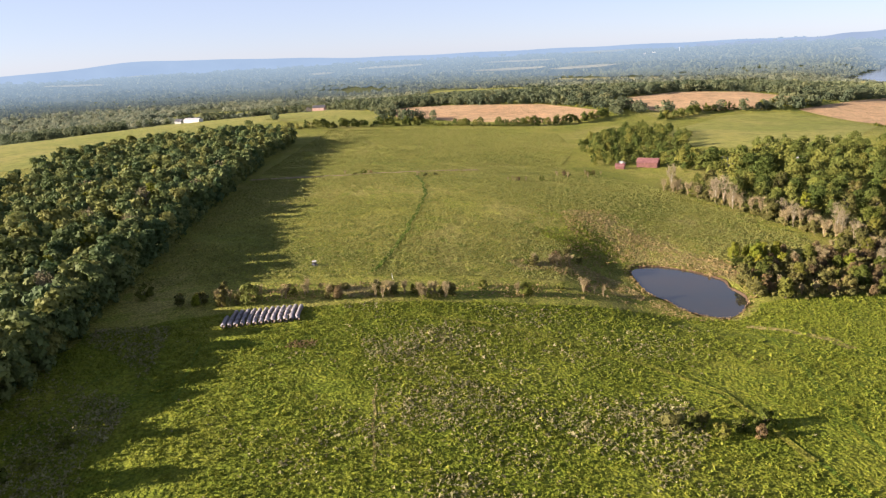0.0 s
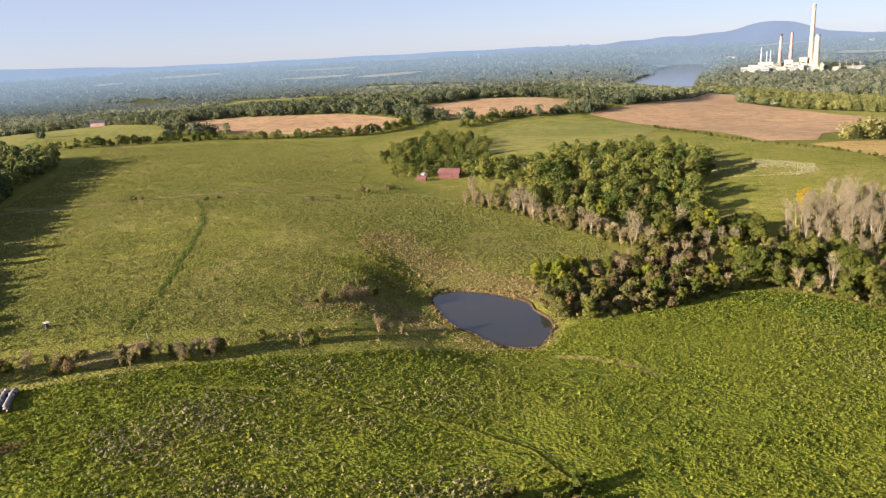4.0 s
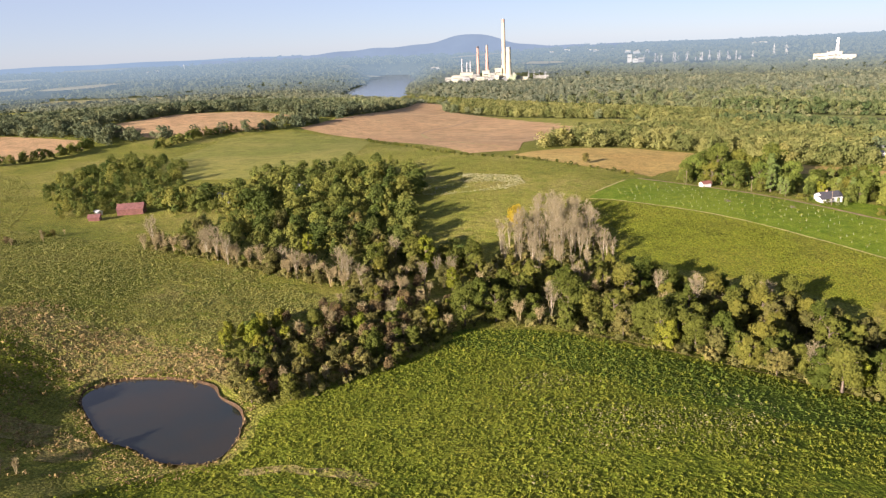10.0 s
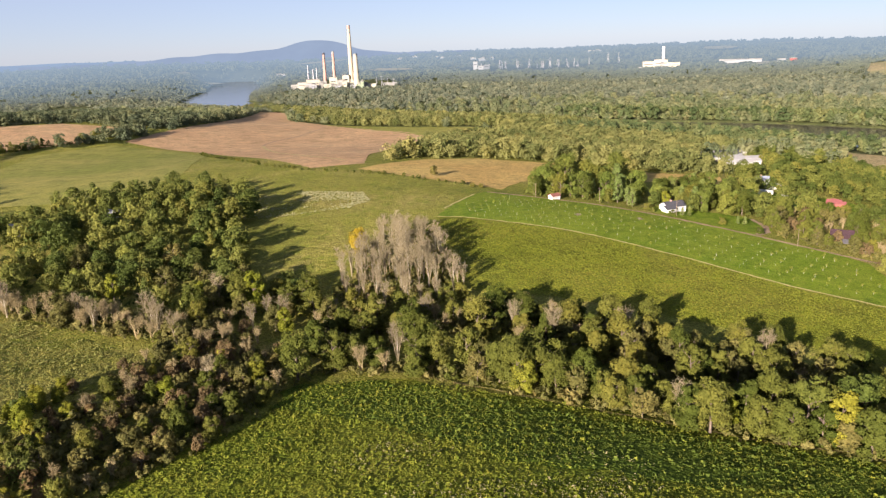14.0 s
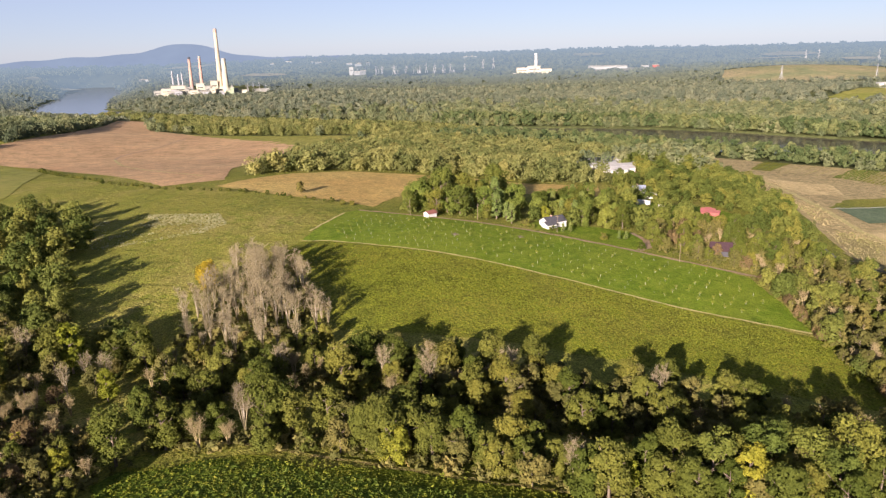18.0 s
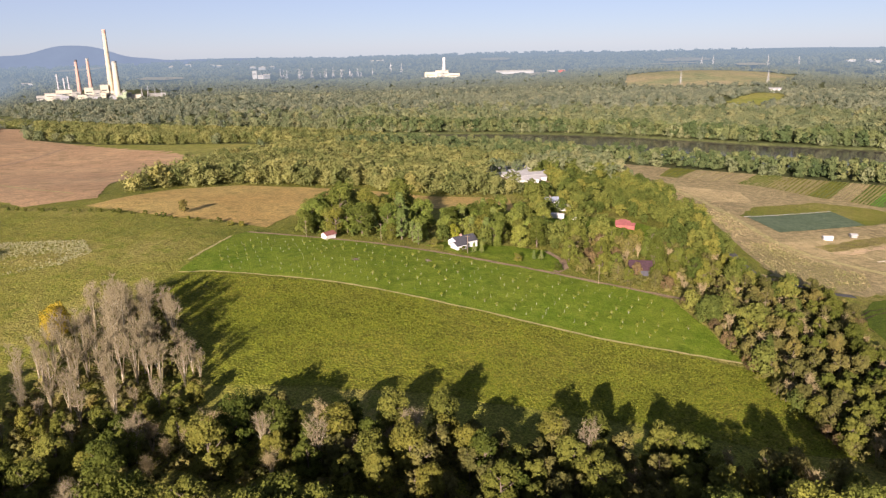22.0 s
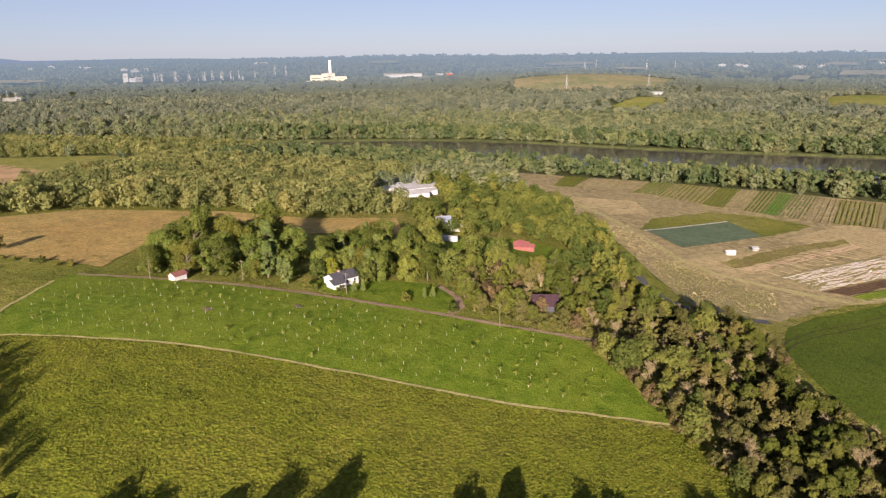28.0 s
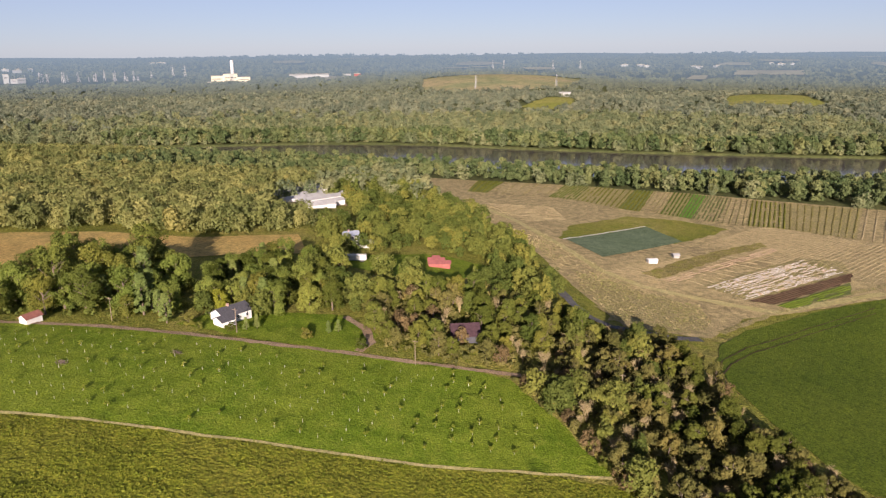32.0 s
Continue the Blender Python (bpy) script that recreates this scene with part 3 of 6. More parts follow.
FRONT = [(-124, 236), (-122, 140), (-60, 112), (0, 108), (120, 100), (230, 95), (310, 90), (303, 140), (283, 190), (262, 240), (246, 280), (226, 300), (190, 285), (152, 282), (128, 277), (118, 265), (109, 259), (98, 264), (86, 267), (60, 266), (30, 263), (-30, 258), (-80, 248)]
draped("meadow_front", FRONT, LUSH, "tall lush green weedy meadow", "field", cell=8, jitter=4.0, seed=12, lift=0.15)
HILL_WEEDS = [(206, 290), (222, 300), (240, 288), (250, 254), (264, 212), (278, 182), (300, 148), (304, 118), (288, 116), (272, 142), (246, 169), (232, 194), (222, 213), (219, 243), (212, 272)]
draped("weeds_on_hill", HILL_WEEDS, COARSE, "coarse dark green weeds over a hill's shoulder", "weeds", cell=6, jitter=4.0, seed=21, lift=0.28)
BANK_WEEDS = [(43, 391), (63, 398), (75, 371), (88, 348), (80, 336), (66, 340), (52, 356)]
draped("weeds_by_pond", [(72, 404), (90, 402), (104, 371), (120, 351), (135, 332), (137, 310), (128, 297), (127, 312), (116, 331), (102, 339), (90, 337), (88, 350), (82, 366)], WEED_BED, "rank brownish weeds above the pond", "weeds", lift=0.2, cell=6, jitter=3.0, seed=13)
draped("weeds_west_of_pond", [(30, 318), (44, 324), (60, 326), (74, 318), (82, 300), (84, 285), (76, 288), (66, 306), (50, 310), (36, 308)], WEED_BED, "rank olive-brown weeds beside the pond", "weeds", lift=0.2, cell=6, jitter=4.0, seed=14)
ribbon("field_edge_path", [(246, 300), (253, 284), (259, 253), (268, 224), (279, 197), (290, 172), (303, 149), (310, 120)], 1.6, WEED_BED, "pale dry path along the foot of the creek trees", "path", seed=23, jitter=0.5, lift=0.42)
draped("gully_bed", [(-43, 271), (-36, 264), (-30, 262), (-24, 270), (-20, 282), (-24, 285), (-31, 275), (-38, 280)], WEED_BED, "washed-out bare bed of a gully", "bank", lift=0.3, cell=4, jitter=1.2, seed=24)
ribbon("shore_path", [(111, 252), (121, 243), (128, 230), (131, 218)], 4.0, WEED_BED, "worn brown strip leading to the pond", "track", seed=16, jitter=1.2)
draped("yard_lawn", [(604, 236), (664, 214), (676, 250), (640, 296), (618, 290), (608, 262)], ORCHARD_GRASS, "sunlit lawn round red farm sheds", "lawn", cell=6, seed=19, lift=0.2)
draped("house_lawn", [(497, 246), (495, 290), (500, 320), (522, 312), (530, 280), (535, 262), (518, 244)], ORCHARD_GRASS, "sunlit lawn beside the farmhouse", "lawn", cell=6, seed=20, lift=0.2)
ribbon("mown_path", FAR_PATH, 1.3, PATH_STRAW, "pale straw-coloured mown path across the meadow", "path", seed=2)
ribbon("mown_path_short", [(469, 426), (446, 419), (422, 412)], 1.6, PATH_STRAW, "pale straw-coloured mown path", "path", seed=3)
ribbon("dirt_lane", LANE, 2.9, DIRT, "brown dirt lane along the orchard's edge", "lane", seed=4)
ribbon("lane_branch", [(499, 246), (510, 244), (522, 250), (533, 262)], 3.5, DIRT, "dirt drive curving to the farmhouse", "lane", seed=5)
ribbon("weedy_track", [(-10, 245), (2, 241), (24, 235), (45, 218), (61, 205), (76, 186), (80, 171), (84, 150)], 2.4, OLIVE, "faint mown track through tall weeds", "track", seed=27, jitter=0.5, lift=0.5)
ribbon("meadow_track", [(-16, 522), (-11, 480), (-9, 441), (-13, 400), (-19, 355), (-24, 323), (-30, 296)], 1.9, COARSE, "worn two-wheel track over the meadow", "track", seed=6, jitter=0.8)
ribbon("dry_gully", [(-140, 541), (-105, 538), (-74, 536), (-45, 540), (-18, 545), (10, 552), (30, 560)], 4.5, DIRT, "eroded bare bank crossing the meadow", "bank", seed=7, jitter=2.2, lift=0.4)
ribbon("access_road", [(640, 176), (615, 168), (598, 161), (588, 150), (590, 134), (591, 118), (596, 108)], 5.5, ASPHALT, "shaded asphalt road between trees and farm", "road", seed=8, jitter=0.1, lift=0.6)
FARM_TRACK = [(900, 262), (827, 215), (763, 183), (698, 152), (676, 129), (666, 98), (655, 60), (700, -10)]
ribbon("farm_track", FARM_TRACK, 6.0, PATH_STRAW, "pale worn farm track", "track", seed=9, lift=0.5)

for i, line in enumerate(([(111, 250), (110, 215), (105, 189), (102, 162), (101, 135)], [(18, 241), (52, 213), (72, 193), (80, 172), (86, 147), (90, 125)], [(116, 246), (119, 215), (117, 185), (114, 150)], [(125, 240), (134, 205), (136, 170), (134, 140)])):
    ribbon("wheel_track", line, (1.6, 1.4, 0.9, 0.8)[i], (DARK_CROP, COARSE, DARK_CROP, DARK_CROP)[i], "faint wheel track through tall grass", "track", seed=80 + i, jitter=0.5, lift=0.24)
ribbon("narrow_line", [(-80, 222), (-78, 202), (-76, 184)], 1.0, DARK_CROP, "narrow dark line in the grass", "track", seed=85, lift=0.26)
ribbon("narrow_line", [(-21, 190), (-20, 169), (-18, 148)], 0.8, WEED_BED, "straight trodden line in tall weeds", "track", seed=86, lift=0.26)

# water
N = len(POND)
tagged(new("pond", mesh_of("pond", [(x, y, POND_Z) for x, y in POND], [tuple(range(N))], water_mat)), "still brown-blue farm pond reflecting the sky", "pond", kind="structure")
ring = [(105 + (x - 105) * (1.035 + 0.022 * math.sin(x * 0.9 + y * 0.4)), 298 + (y - 298) * (1.022 + 0.016 * math.sin(y * 0.7 + 1))) for x, y in POND]
v = [(105 + (x - 105) * 0.97, 298 + (y - 298) * 0.98, POND_Z - 0.5) for x, y in POND] + [(x, y, float(ground_z(x, y)) + 0.2) for x, y in ring]
tagged(new("pond_bank", mesh_of("pond_bank", v, [(i, (i + 1) % N, N + (i + 1) % N, N + i) for i in range(N)], MUD, True)), "muddy reddish pond bank", "bank", kind="structure")
tagged(new("river", mesh_of("river", [(800, -1500, WATER_Z), (1900, -1500, WATER_Z), (1900, 1500, WATER_Z), (2700, 3500, WATER_Z), (1500, 3500, WATER_Z), (700, 1500, WATER_Z)], [(0, 1, 2, 3, 4, 5)], river_mat)), "wide calm brown river", "river", kind="structure")


# ---- trees ----
def leaf_sprays(rng, centres, out, size, grain=0.6):
    """Leaf sprays: small three-cornered blades round the given places, facing outward more or less."""
    n = len(centres)
    nrm = out + rng.normal(0, 0.5, (n, 3))
    nrm /= np.linalg.norm(nrm, axis=1)[:, None] + 1e-9
    a = np.cross(nrm, rng.normal(0, 1, (n, 3)))
    a /= np.linalg.norm(a, axis=1)[:, None] + 1e-9
    b = np.cross(nrm, a)
    s = size * rng.uniform(0.6, 1.35, (n, 1))
    p = np.stack([centres - a * s - b * s * 0.6, centres + a * s * 0.9 - b * s * 0.7, centres + a * s * 0.1 + b * s], 1)
    soft = nrm * grain + out
    soft /= np.linalg.norm(soft, axis=1)[:, None] + 1e-9
    return p.reshape(-1, 3), np.arange(3 * n).reshape(-1, 3), np.repeat(soft, 3, 0)


def crown_arrays(seed, height, radius, lobes, leaves, size, base=0.25, shape="round", bulk=1.0, grain=0.6):
    """A crown of many leaf sprays on uneven lobes, with gaps between them."""
    rng = np.random.default_rng(seed)
    pts, outs = [], []
    for i in range(lobes):
        u = rng.uniform(0, 1)
        z = base + (1 - base) * (0.08 + 0.84 * u)
        if shape == "cone":
            wide = radius * (1.05 - u) * 0.9 + 0.3
        elif shape == "tall":
            wide = radius * (0.5 + 0.5 * math.sin(math.pi * min(1, 0.25 + 0.7 * u)))
        else:
            wide = radius * math.sqrt(max(0.05, 1 - (2 * u * 0.93 - 0.75) ** 2 * 0.72))
        a = rng.uniform(0, 2 * math.pi)
        k = rng.uniform(0.42, 0.95) / bulk ** 0.8
        c = np.array([math.cos(a) * wide * k, math.sin(a) * wide * k, z * height])
        r = radius * rng.uniform(0.17, 0.38) * bulk * (0.7 if shape == "cone" else 1)
        m = leaves // lobes
        d = rng.normal(0, 1, (m, 3))
        d[:, 2] += 0.35
        d /= np.linalg.norm(d, axis=1)[:, None]
        rr = r * rng.uniform(0.65, 1.08, (m, 1))
        pts.append(c + d * rr * [1, 1, 0.85])
        whole = c * [1, 1, 0] / radius + [0, 0, (z - 0.45) * 1.1]
        outs.append(d * 0.8 + whole * 0.7)
    return leaf_sprays(rng, np.concatenate(pts), np.concatenate(outs), size, grain)


def limb(verts, faces, a, b, ra, rb, sides=5):
    a, b = Vector(a), Vector(b)
    q = (b - a).to_track_quat("Z", "Y")
    k = len(verts)
    for p, r in ((a, ra), (b, rb)):
        for i in range(sides):
            t = 2 * math.pi * i / sides
            verts.append(p + q @ Vector((math.cos(t) * r, math.sin(t) * r, 0)))
    for i in range(sides):
        j = (i + 1) % sides
        faces.append((k + i, k + j, k + sides + j, k + sides + i))


def trunk_mesh(seed, height, girth, material, limbs=6, reach=3.0):
    """A tapered trunk with a few main limbs."""
    rng = random.Random(seed)
    v, f = [], []
    p, lean = Vector((0, 0, -0.6)), Vector((rng.uniform(-0.4, 0.4), rng.uniform(-0.4, 0.4), 0))
    parts = 4
    for i in range(parts):
        q = Vector((lean.x * (i + 1) / parts + rng.uniform(-0.15, 0.15), lean.y * (i + 1) / parts, height * 0.8 * (i + 1) / parts))
        limb(v, f, p, q, girth * (1 - 0.2 * i), girth * (0.8 - 0.2 * i), 6)
        p = q
    for i in range(limbs):
        z = height * rng.uniform(0.3, 0.7)
        a = rng.uniform(0, 2 * math.pi)
        limb(v, f, (lean.x * z / height, lean.y * z / height, z), (math.cos(a) * reach, math.sin(a) * reach, z + height * rng.uniform(0.1, 0.25)), girth * 0.4, girth * 0.1, 4)
    return mesh_of("trunk", v, f, material)


def bare_crown_mesh(seed, height, radius, material, twigs=1150, stems=5):
    """A leafless crown: several stems from low down, branches off them all the way up, and fine upright twigs."""
    rng = random.Random(seed)
    v, f, tips = [], [], []
    for s in range(stems):
        a = 2 * math.pi * s / stems + rng.uniform(-0.5, 0.5)
        way = Vector((math.cos(a), math.sin(a), 0))
        spread = radius * rng.uniform(0.25, 0.62)
        top = height * rng.uniform(0.72, 0.98)
        line = [Vector((0, 0, height * 0.06)) + way * (0.15 + spread * t ** 1.2) + Vector((rng.uniform(-0.2, 0.2), rng.uniform(-0.2, 0.2), top * t * 0.92)) for t in (0, 0.25, 0.5, 0.75, 1)]
        for i in range(4):
            limb(v, f, line[i], line[i + 1], 0.22 - 0.045 * i, 0.175 - 0.045 * i, 5)
        for k in range(13):
            t = rng.uniform(0.5, 0.98)
            i = min(3, int(t * 4))
            p = line[i].lerp(line[i + 1], t * 4 - i)
            d = Vector((rng.uniform(-1, 1), rng.uniform(-1, 1), rng.uniform(0.5, 1.3))).normalized()
            n = radius * (0.62 - 0.35 * t) * rng.uniform(0.7, 1.3)
            q = p + d * n
            limb(v, f, p, q, 0.06, 0.025, 3)
            tips.append((p, q, d))
    v2, f2 = [tuple(p) for p in v], [tuple(q) for q in f]
    for _ in range(twigs):
        p, q, way = rng.choice(tips)
        o = p.lerp(q, rng.uniform(0.25, 1.0))
        d = (way * 0.7 + Vector((rng.uniform(-1, 1), rng.uniform(-1, 1), rng.uniform(-0.1, 1.2)))).normalized() * rng.uniform(0.9, 2.6)
        s = d.cross(Vector((rng.uniform(-1, 1), rng.uniform(-1, 1), rng.uniform(-1, 1)))).normalized() * 0.027
        k = len(v2)
        v2 += [tuple(o - s), tuple(o + s), tuple(o + d)]
        f2.append((k, k + 1, k + 2))
    high = max(p[2] for p in v2)
    wide = max(math.hypot(p[0], p[1]) for p in v2)
    v2 = [(p[0] / wide * radius, p[1] / wide * radius, p[2] / high * height) for p in v2]
    return mesh_of("crown", v2, f2, material)


def make_tree(name, label, trunk, crown, group, category="tree"):
    e = tagged(new(name), label, category, group)
    for n, me in (("trunk", trunk), ("crown", crown)):
        if me is not None:
            new(n, me).parent = e
    return e


def leafy(name, label, seed, height, radius, leaf, group, lobes=38, leaves=5600, size=0.29, base=0.09, shape="round", bulk=1.12, bark=None, category="tree"):
    v, f, soft = crown_arrays(seed, height, radius, lobes, leaves, size, base, shape, bulk)
    return make_tree(name, label, trunk_mesh(seed, height, 0.028 * height, bark or BARK, 6, radius * 0.6), quick_mesh("crown", v, f, leaf, normals=soft), group, category)


green_trees = [leafy("broadleaf_tree", "leafy green broadleaf tree with an uneven crown", s, h, r, m, "broadleaf trees", shape=sh) for s, h, r, m, sh in
               ((1, 15, 5.2, LEAF, "round"), (2, 13, 4.6, LEAF, "round"), (3, 17, 5.0, LEAF, "tall"), (4, 14, 5.6, LEAF_DEEP, "round"), (5, 18, 6.2, LEAF_DEEP, "round"), (6, 11, 4.2, LEAF, "round"))]
yellow_trees = [leafy("yellowing_tree", "yellow-green broadleaf tree turning in autumn", s, h, r, LEAF_YELLOW, "yellowing trees") for s, h, r in ((11, 14, 4.6), (12, 11, 4.2))]
fresh_trees = [leafy("fresh_green_tree", "bright green round-crowned tree by the farmhouse", s, h, r, LEAF_FRESH, "bright green trees", base=0.02) for s, h, r in ((13, 15, 6.4), (14, 13, 5.8))]
gold_trees = [leafy("golden_tree", "bright golden autumn maple beside bare trees", 15, 16, 5.0, LEAF_GOLD, "golden trees")]
brown_trees = [leafy("autumn_tree", "thin brownish autumn tree with sparse leaves", s, h, r, LEAF_BROWN, "autumn trees", 26, 2000, 0.33) for s, h, r in ((21, 11, 4.0), (22, 9, 3.8))]
brown_trees.append(leafy("rusty_tree", "rust-brown autumn thicket tree with thin leaves", 23, 8, 3.6, LEAF_RUST, "rusty trees", 22, 1500, 0.3, 0.08))
bare_trees = [make_tree("bare_tree", "leafless grey-brown tree with fine upright twigs", trunk_mesh(s, h * 0.85, 0.24, BARK_PALE, 4, 1.6), bare_crown_mesh(s, h, r, BARK_GREY), "bare trees") for s, h, r in ((31, 20, 5.6), (32, 17, 5.0))]
bare_trees.append(make_tree("bare_shrub_tree", "low leafless tan thicket tree", trunk_mesh(33, 5, 0.12, BARK_TAN, 3, 1.2), bare_crown_mesh(33, 9.5, 4.2, BARK_TAN, 900, 6), "bare thicket trees"))
pines = [leafy("pine_tree", "tall feathery green pine by the lane", s, h, r, PINE, "pines", 38, 3400, 0.42, 0.1, "cone") for s, h, r in ((41, 19, 5.0), (42, 16, 4.6))]
shrubs = [leafy("shrub", "rounded olive-green shrub in a hedge", s, h, r, m, "shrubs", 12, 1000, 0.3, 0.05, category="shrub") for s, h, r, m in ((51, 3.6, 2.4, LEAF), (52, 4.6, 2.8, LEAF), (53, 3.2, 2.6, LEAF_BROWN))]
protos = fresh_trees + green_trees + yellow_trees + gold_trees + brown_trees + bare_trees + pines + shrubs
used = set()


tally, overflow = {}, []


def plant(kind, x, y, size=1.0, turn=None, rng=random):
    """Set a tree of a kind on the ground; past a few hundred of a kind it goes into the joined woods."""
    what = kind.name.split(".")[0]
    tally[what] = tally.get(what, 0) + 1
    if tally[what] > 290:
        overflow.append((x, y))
        return None
    turn = rng.uniform(0, 360) if turn is None else turn
    m = pose(x, y, float(ground_z(x, y)) - 0.1, 0, 0, turn)
    if kind not in used:
        used.add(kind)
        kind.matrix_basis = m @ Matrix.Diagonal((size, size, size, 1))
        return kind
    was = kind.scale.copy()
    kind.scale = (size, size, size)
    ob = copy_thing(kind, m)
    kind.scale = was
    return ob


# ground kept open round buildings: x, y, reach toward the south-west, half width
OPEN = [(290, 582, 12, 6), (235, 590, 14, 5), (174, 608, 90, 11), (151, 603, 80, 9), (509, 303, 10, 9), (648, 244, 60, 12), (672, 303, 12, 6), (629, 288, 64, 9), (838, 388, 130, 26), (805, 368, 60, 12), (880, 416, 150, 26), (529, 209, 0, 6), (604, 163, 20, 7), (590, 146, 20, 7), (591, 126, 18, 7), (254, 371, 11, 6), (149, 334, 4, 5)]


def open_ground(x, y):
    """Which spots lie in the open ground before or round a building."""
    bad = np.zeros(np.shape(x), bool)
    for hx, hy, reach, half in OPEN:
        n = math.hypot(hx - 130, hy - 90)
        ux, uy = (130 - hx) / n, (90 - hy) / n
        k = (x - hx) * ux + (y - hy) * uy
        bad |= (k > -10) & (k < reach) & (np.abs((x - hx) * uy - (y - hy) * ux) < half)
    return bad


def scatter(poly, gap, seed):
    """Uneven spots in a polygon, about gap apart."""
    rng = random.Random(seed)
    xs, ys = [p[0] for p in poly], [p[1] for p in poly]
    out, row, y = [], 0, min(ys)
    while y < max(ys):
        x = min(xs) + (gap / 2 if row % 2 else 0)
        while x < max(xs):
            out.append((x + rng.uniform(-0.38, 0.38) * gap, y + rng.uniform(-0.38, 0.38) * gap))
            x += gap
        y += gap * 0.87
        row += 1
    a = np.array(out)
    return a[inside(a[:, 0], a[:, 1], poly) & ~open_ground(a[:, 0], a[:, 1])]


def planted(poly, gap, seed, mixture, lo=0.75, hi=1.15):
    """Single trees in a polygon, by weights of kinds."""
    rng = random.Random(seed)
    kinds, weights = [k for k, w in mixture], [w for k, w in mixture]
    for x, y in scatter(poly, gap, seed):
        plant(rng.choices(kinds, weights)[0], float(x), float(y), rng.uniform(lo, hi), rng=rng)


def joined_woods(name, spots, crowns, material, label, lo, hi, seed):
    """A stretch of woods: tree crowns and stems joined into one mesh."""
    rng = np.random.default_rng(seed)
    vs, fs, ts, ns, k = [], [], [], [], 0
    which = rng.integers(0, len(crowns), len(spots))
    z = ground_z(spots[:, 0], spots[:, 1])
    s = rng.uniform(lo, hi, len(spots))
    a = rng.uniform(0, 2 * math.pi, len(spots))
    tint = rng.uniform(0, 1, len(spots)) ** 1.2
    for i in range(len(spots)):
        v, f, soft = crowns[which[i]]
        c, q = math.cos(a[i]), math.sin(a[i])
        ns.append(np.stack([soft[:, 0] * c - soft[:, 1] * q, soft[:, 0] * q + soft[:, 1] * c, soft[:, 2]], 1))
        c, q = c * s[i], q * s[i]
        p = np.empty_like(v)
        p[:, 0] = v[:, 0] * c - v[:, 1] * q + spots[i, 0]
        p[:, 1] = v[:, 0] * q + v[:, 1] * c + spots[i, 1]
        p[:, 2] = v[:, 2] * s[i] + z[i]
        vs.append(p)
        fs.append(f + k)
        ts.append(np.full(len(p), tint[i]))
        k += len(p)
    me = quick_mesh(name, np.concatenate(vs), np.concatenate(fs), material, False, np.concatenate(ts), np.concatenate(ns))
    return tagged(new(name, me), label, "woods", kind="stuff")


MID_CROWNS = [crown_arrays(60 + i, 14, 5.4, 13, 480, 0.8, 0.08, bulk=1.3, grain=0.3) for i in range(5)] + [crown_arrays(66, 16, 4.6, 13, 480, 0.8, 0.08, "tall", 1.3)]
FINE_CROWNS = [crown_arrays(160 + i, 14, 6.8, 26, 1200, 0.54, 0.05, bulk=1.15) for i in range(4)] + [crown_arrays(166, 16, 5.6, 22, 1000, 0.52, 0.08, "tall", 1.2)]
FAR_CROWNS = [crown_arrays(70 + i, 12.5, 7.6, 9, 240, 1.0, 0.02, bulk=1.6, grain=0.1) for i in range(6)]
WIDE_CROWNS = [crown_arrays(170 + i, 12.5, 7.4, 14, 430, 0.74, 0.02, bulk=1.5, grain=0.12) for i in range(5)]
LOW_CROWNS = [crown_arrays(80 + i, 9.5, 10, 7, 63, 1.9, 0.0, bulk=1.6, grain=0.1) for i in range(5)]
FLAT_CROWNS = [crown_arrays(86 + i, 9, 15, 8, 44, 3.6, 0.0) for i in range(4)]
BRUSH = [crown_arrays(95 + i, 3.2, 2.6, 7, 90, 0.6, 0.02) for i in range(4)]
F, G, Y, O, B, R, P, S = fresh_trees, green_trees, yellow_trees, gold_trees, brown_trees, bare_trees, pines, shrubs

CREEK_SOUTH = [(215, 298), (231, 302), (250, 279), (259, 250), (267, 226), (277, 195), (288, 167), (304, 135), (318, 90)]
CREEK_NORTH = [(262, 335), (288, 318), (314, 294), (328, 270), (336, 246), (345, 222), (356, 200), (372, 165), (376, 110)]


def between(a, b, k0, k1):
    """The strip of ground between two lines, from the share k0 to k1 of the way."""
    lo = [(p[0] + (q[0] - p[0]) * k0, p[1] + (q[1] - p[1]) * k0) for p, q in zip(a, b)]
    hi = [(p[0] + (q[0] - p[0]) * k1, p[1] + (q[1] - p[1]) * k1) for p, q in zip(a, b)]
    return lo + hi[::-1]


CREEK_NEAR, CREEK_FAR = between(CREEK_SOUTH, CREEK_NORTH, 0.02, 0.27), between(CREEK_SOUTH, CREEK_NORTH, 0.50, 0.97)
planted(CREEK_NEAR, 8.0, 1, [(G[0], 4), (G[1], 6), (G[2], 5), (G[5], 6), (Y[0], 1), (Y[1], 2), (B[0], 4), (B[1], 2), (R[2], 4), (R[1], 1), (S[1], 1)], 0.95, 1.3)
planted(CREEK_FAR, 8.5, 31, [(G[0], 3), (G[1], 5), (G[2], 2), (G[5], 6), (B[0], 6), (B[1], 4), (R[2], 6), (R[1], 1), (S[1], 1)], 0.85, 1.2)
for x, y, q in ((306, 163, 1.1), (315, 152, 1.2), (322, 141, 1.15), (331, 132, 1.25), (326, 150, 1.1), (338, 120, 1.2), (318, 134, 1.0)):
    plant(G[4], x, y, q)
planted([(232, 397), (258, 402), (272, 377), (282, 354), (269, 333), (242, 346), (222, 361)], 8.5, 41, [(G[2], 3), (G[1], 3), (G[0], 2), (Y[0], 1), (B[0], 4), (B[1], 3), (R[1], 2), (R[2], 3)], 0.75, 1.1)
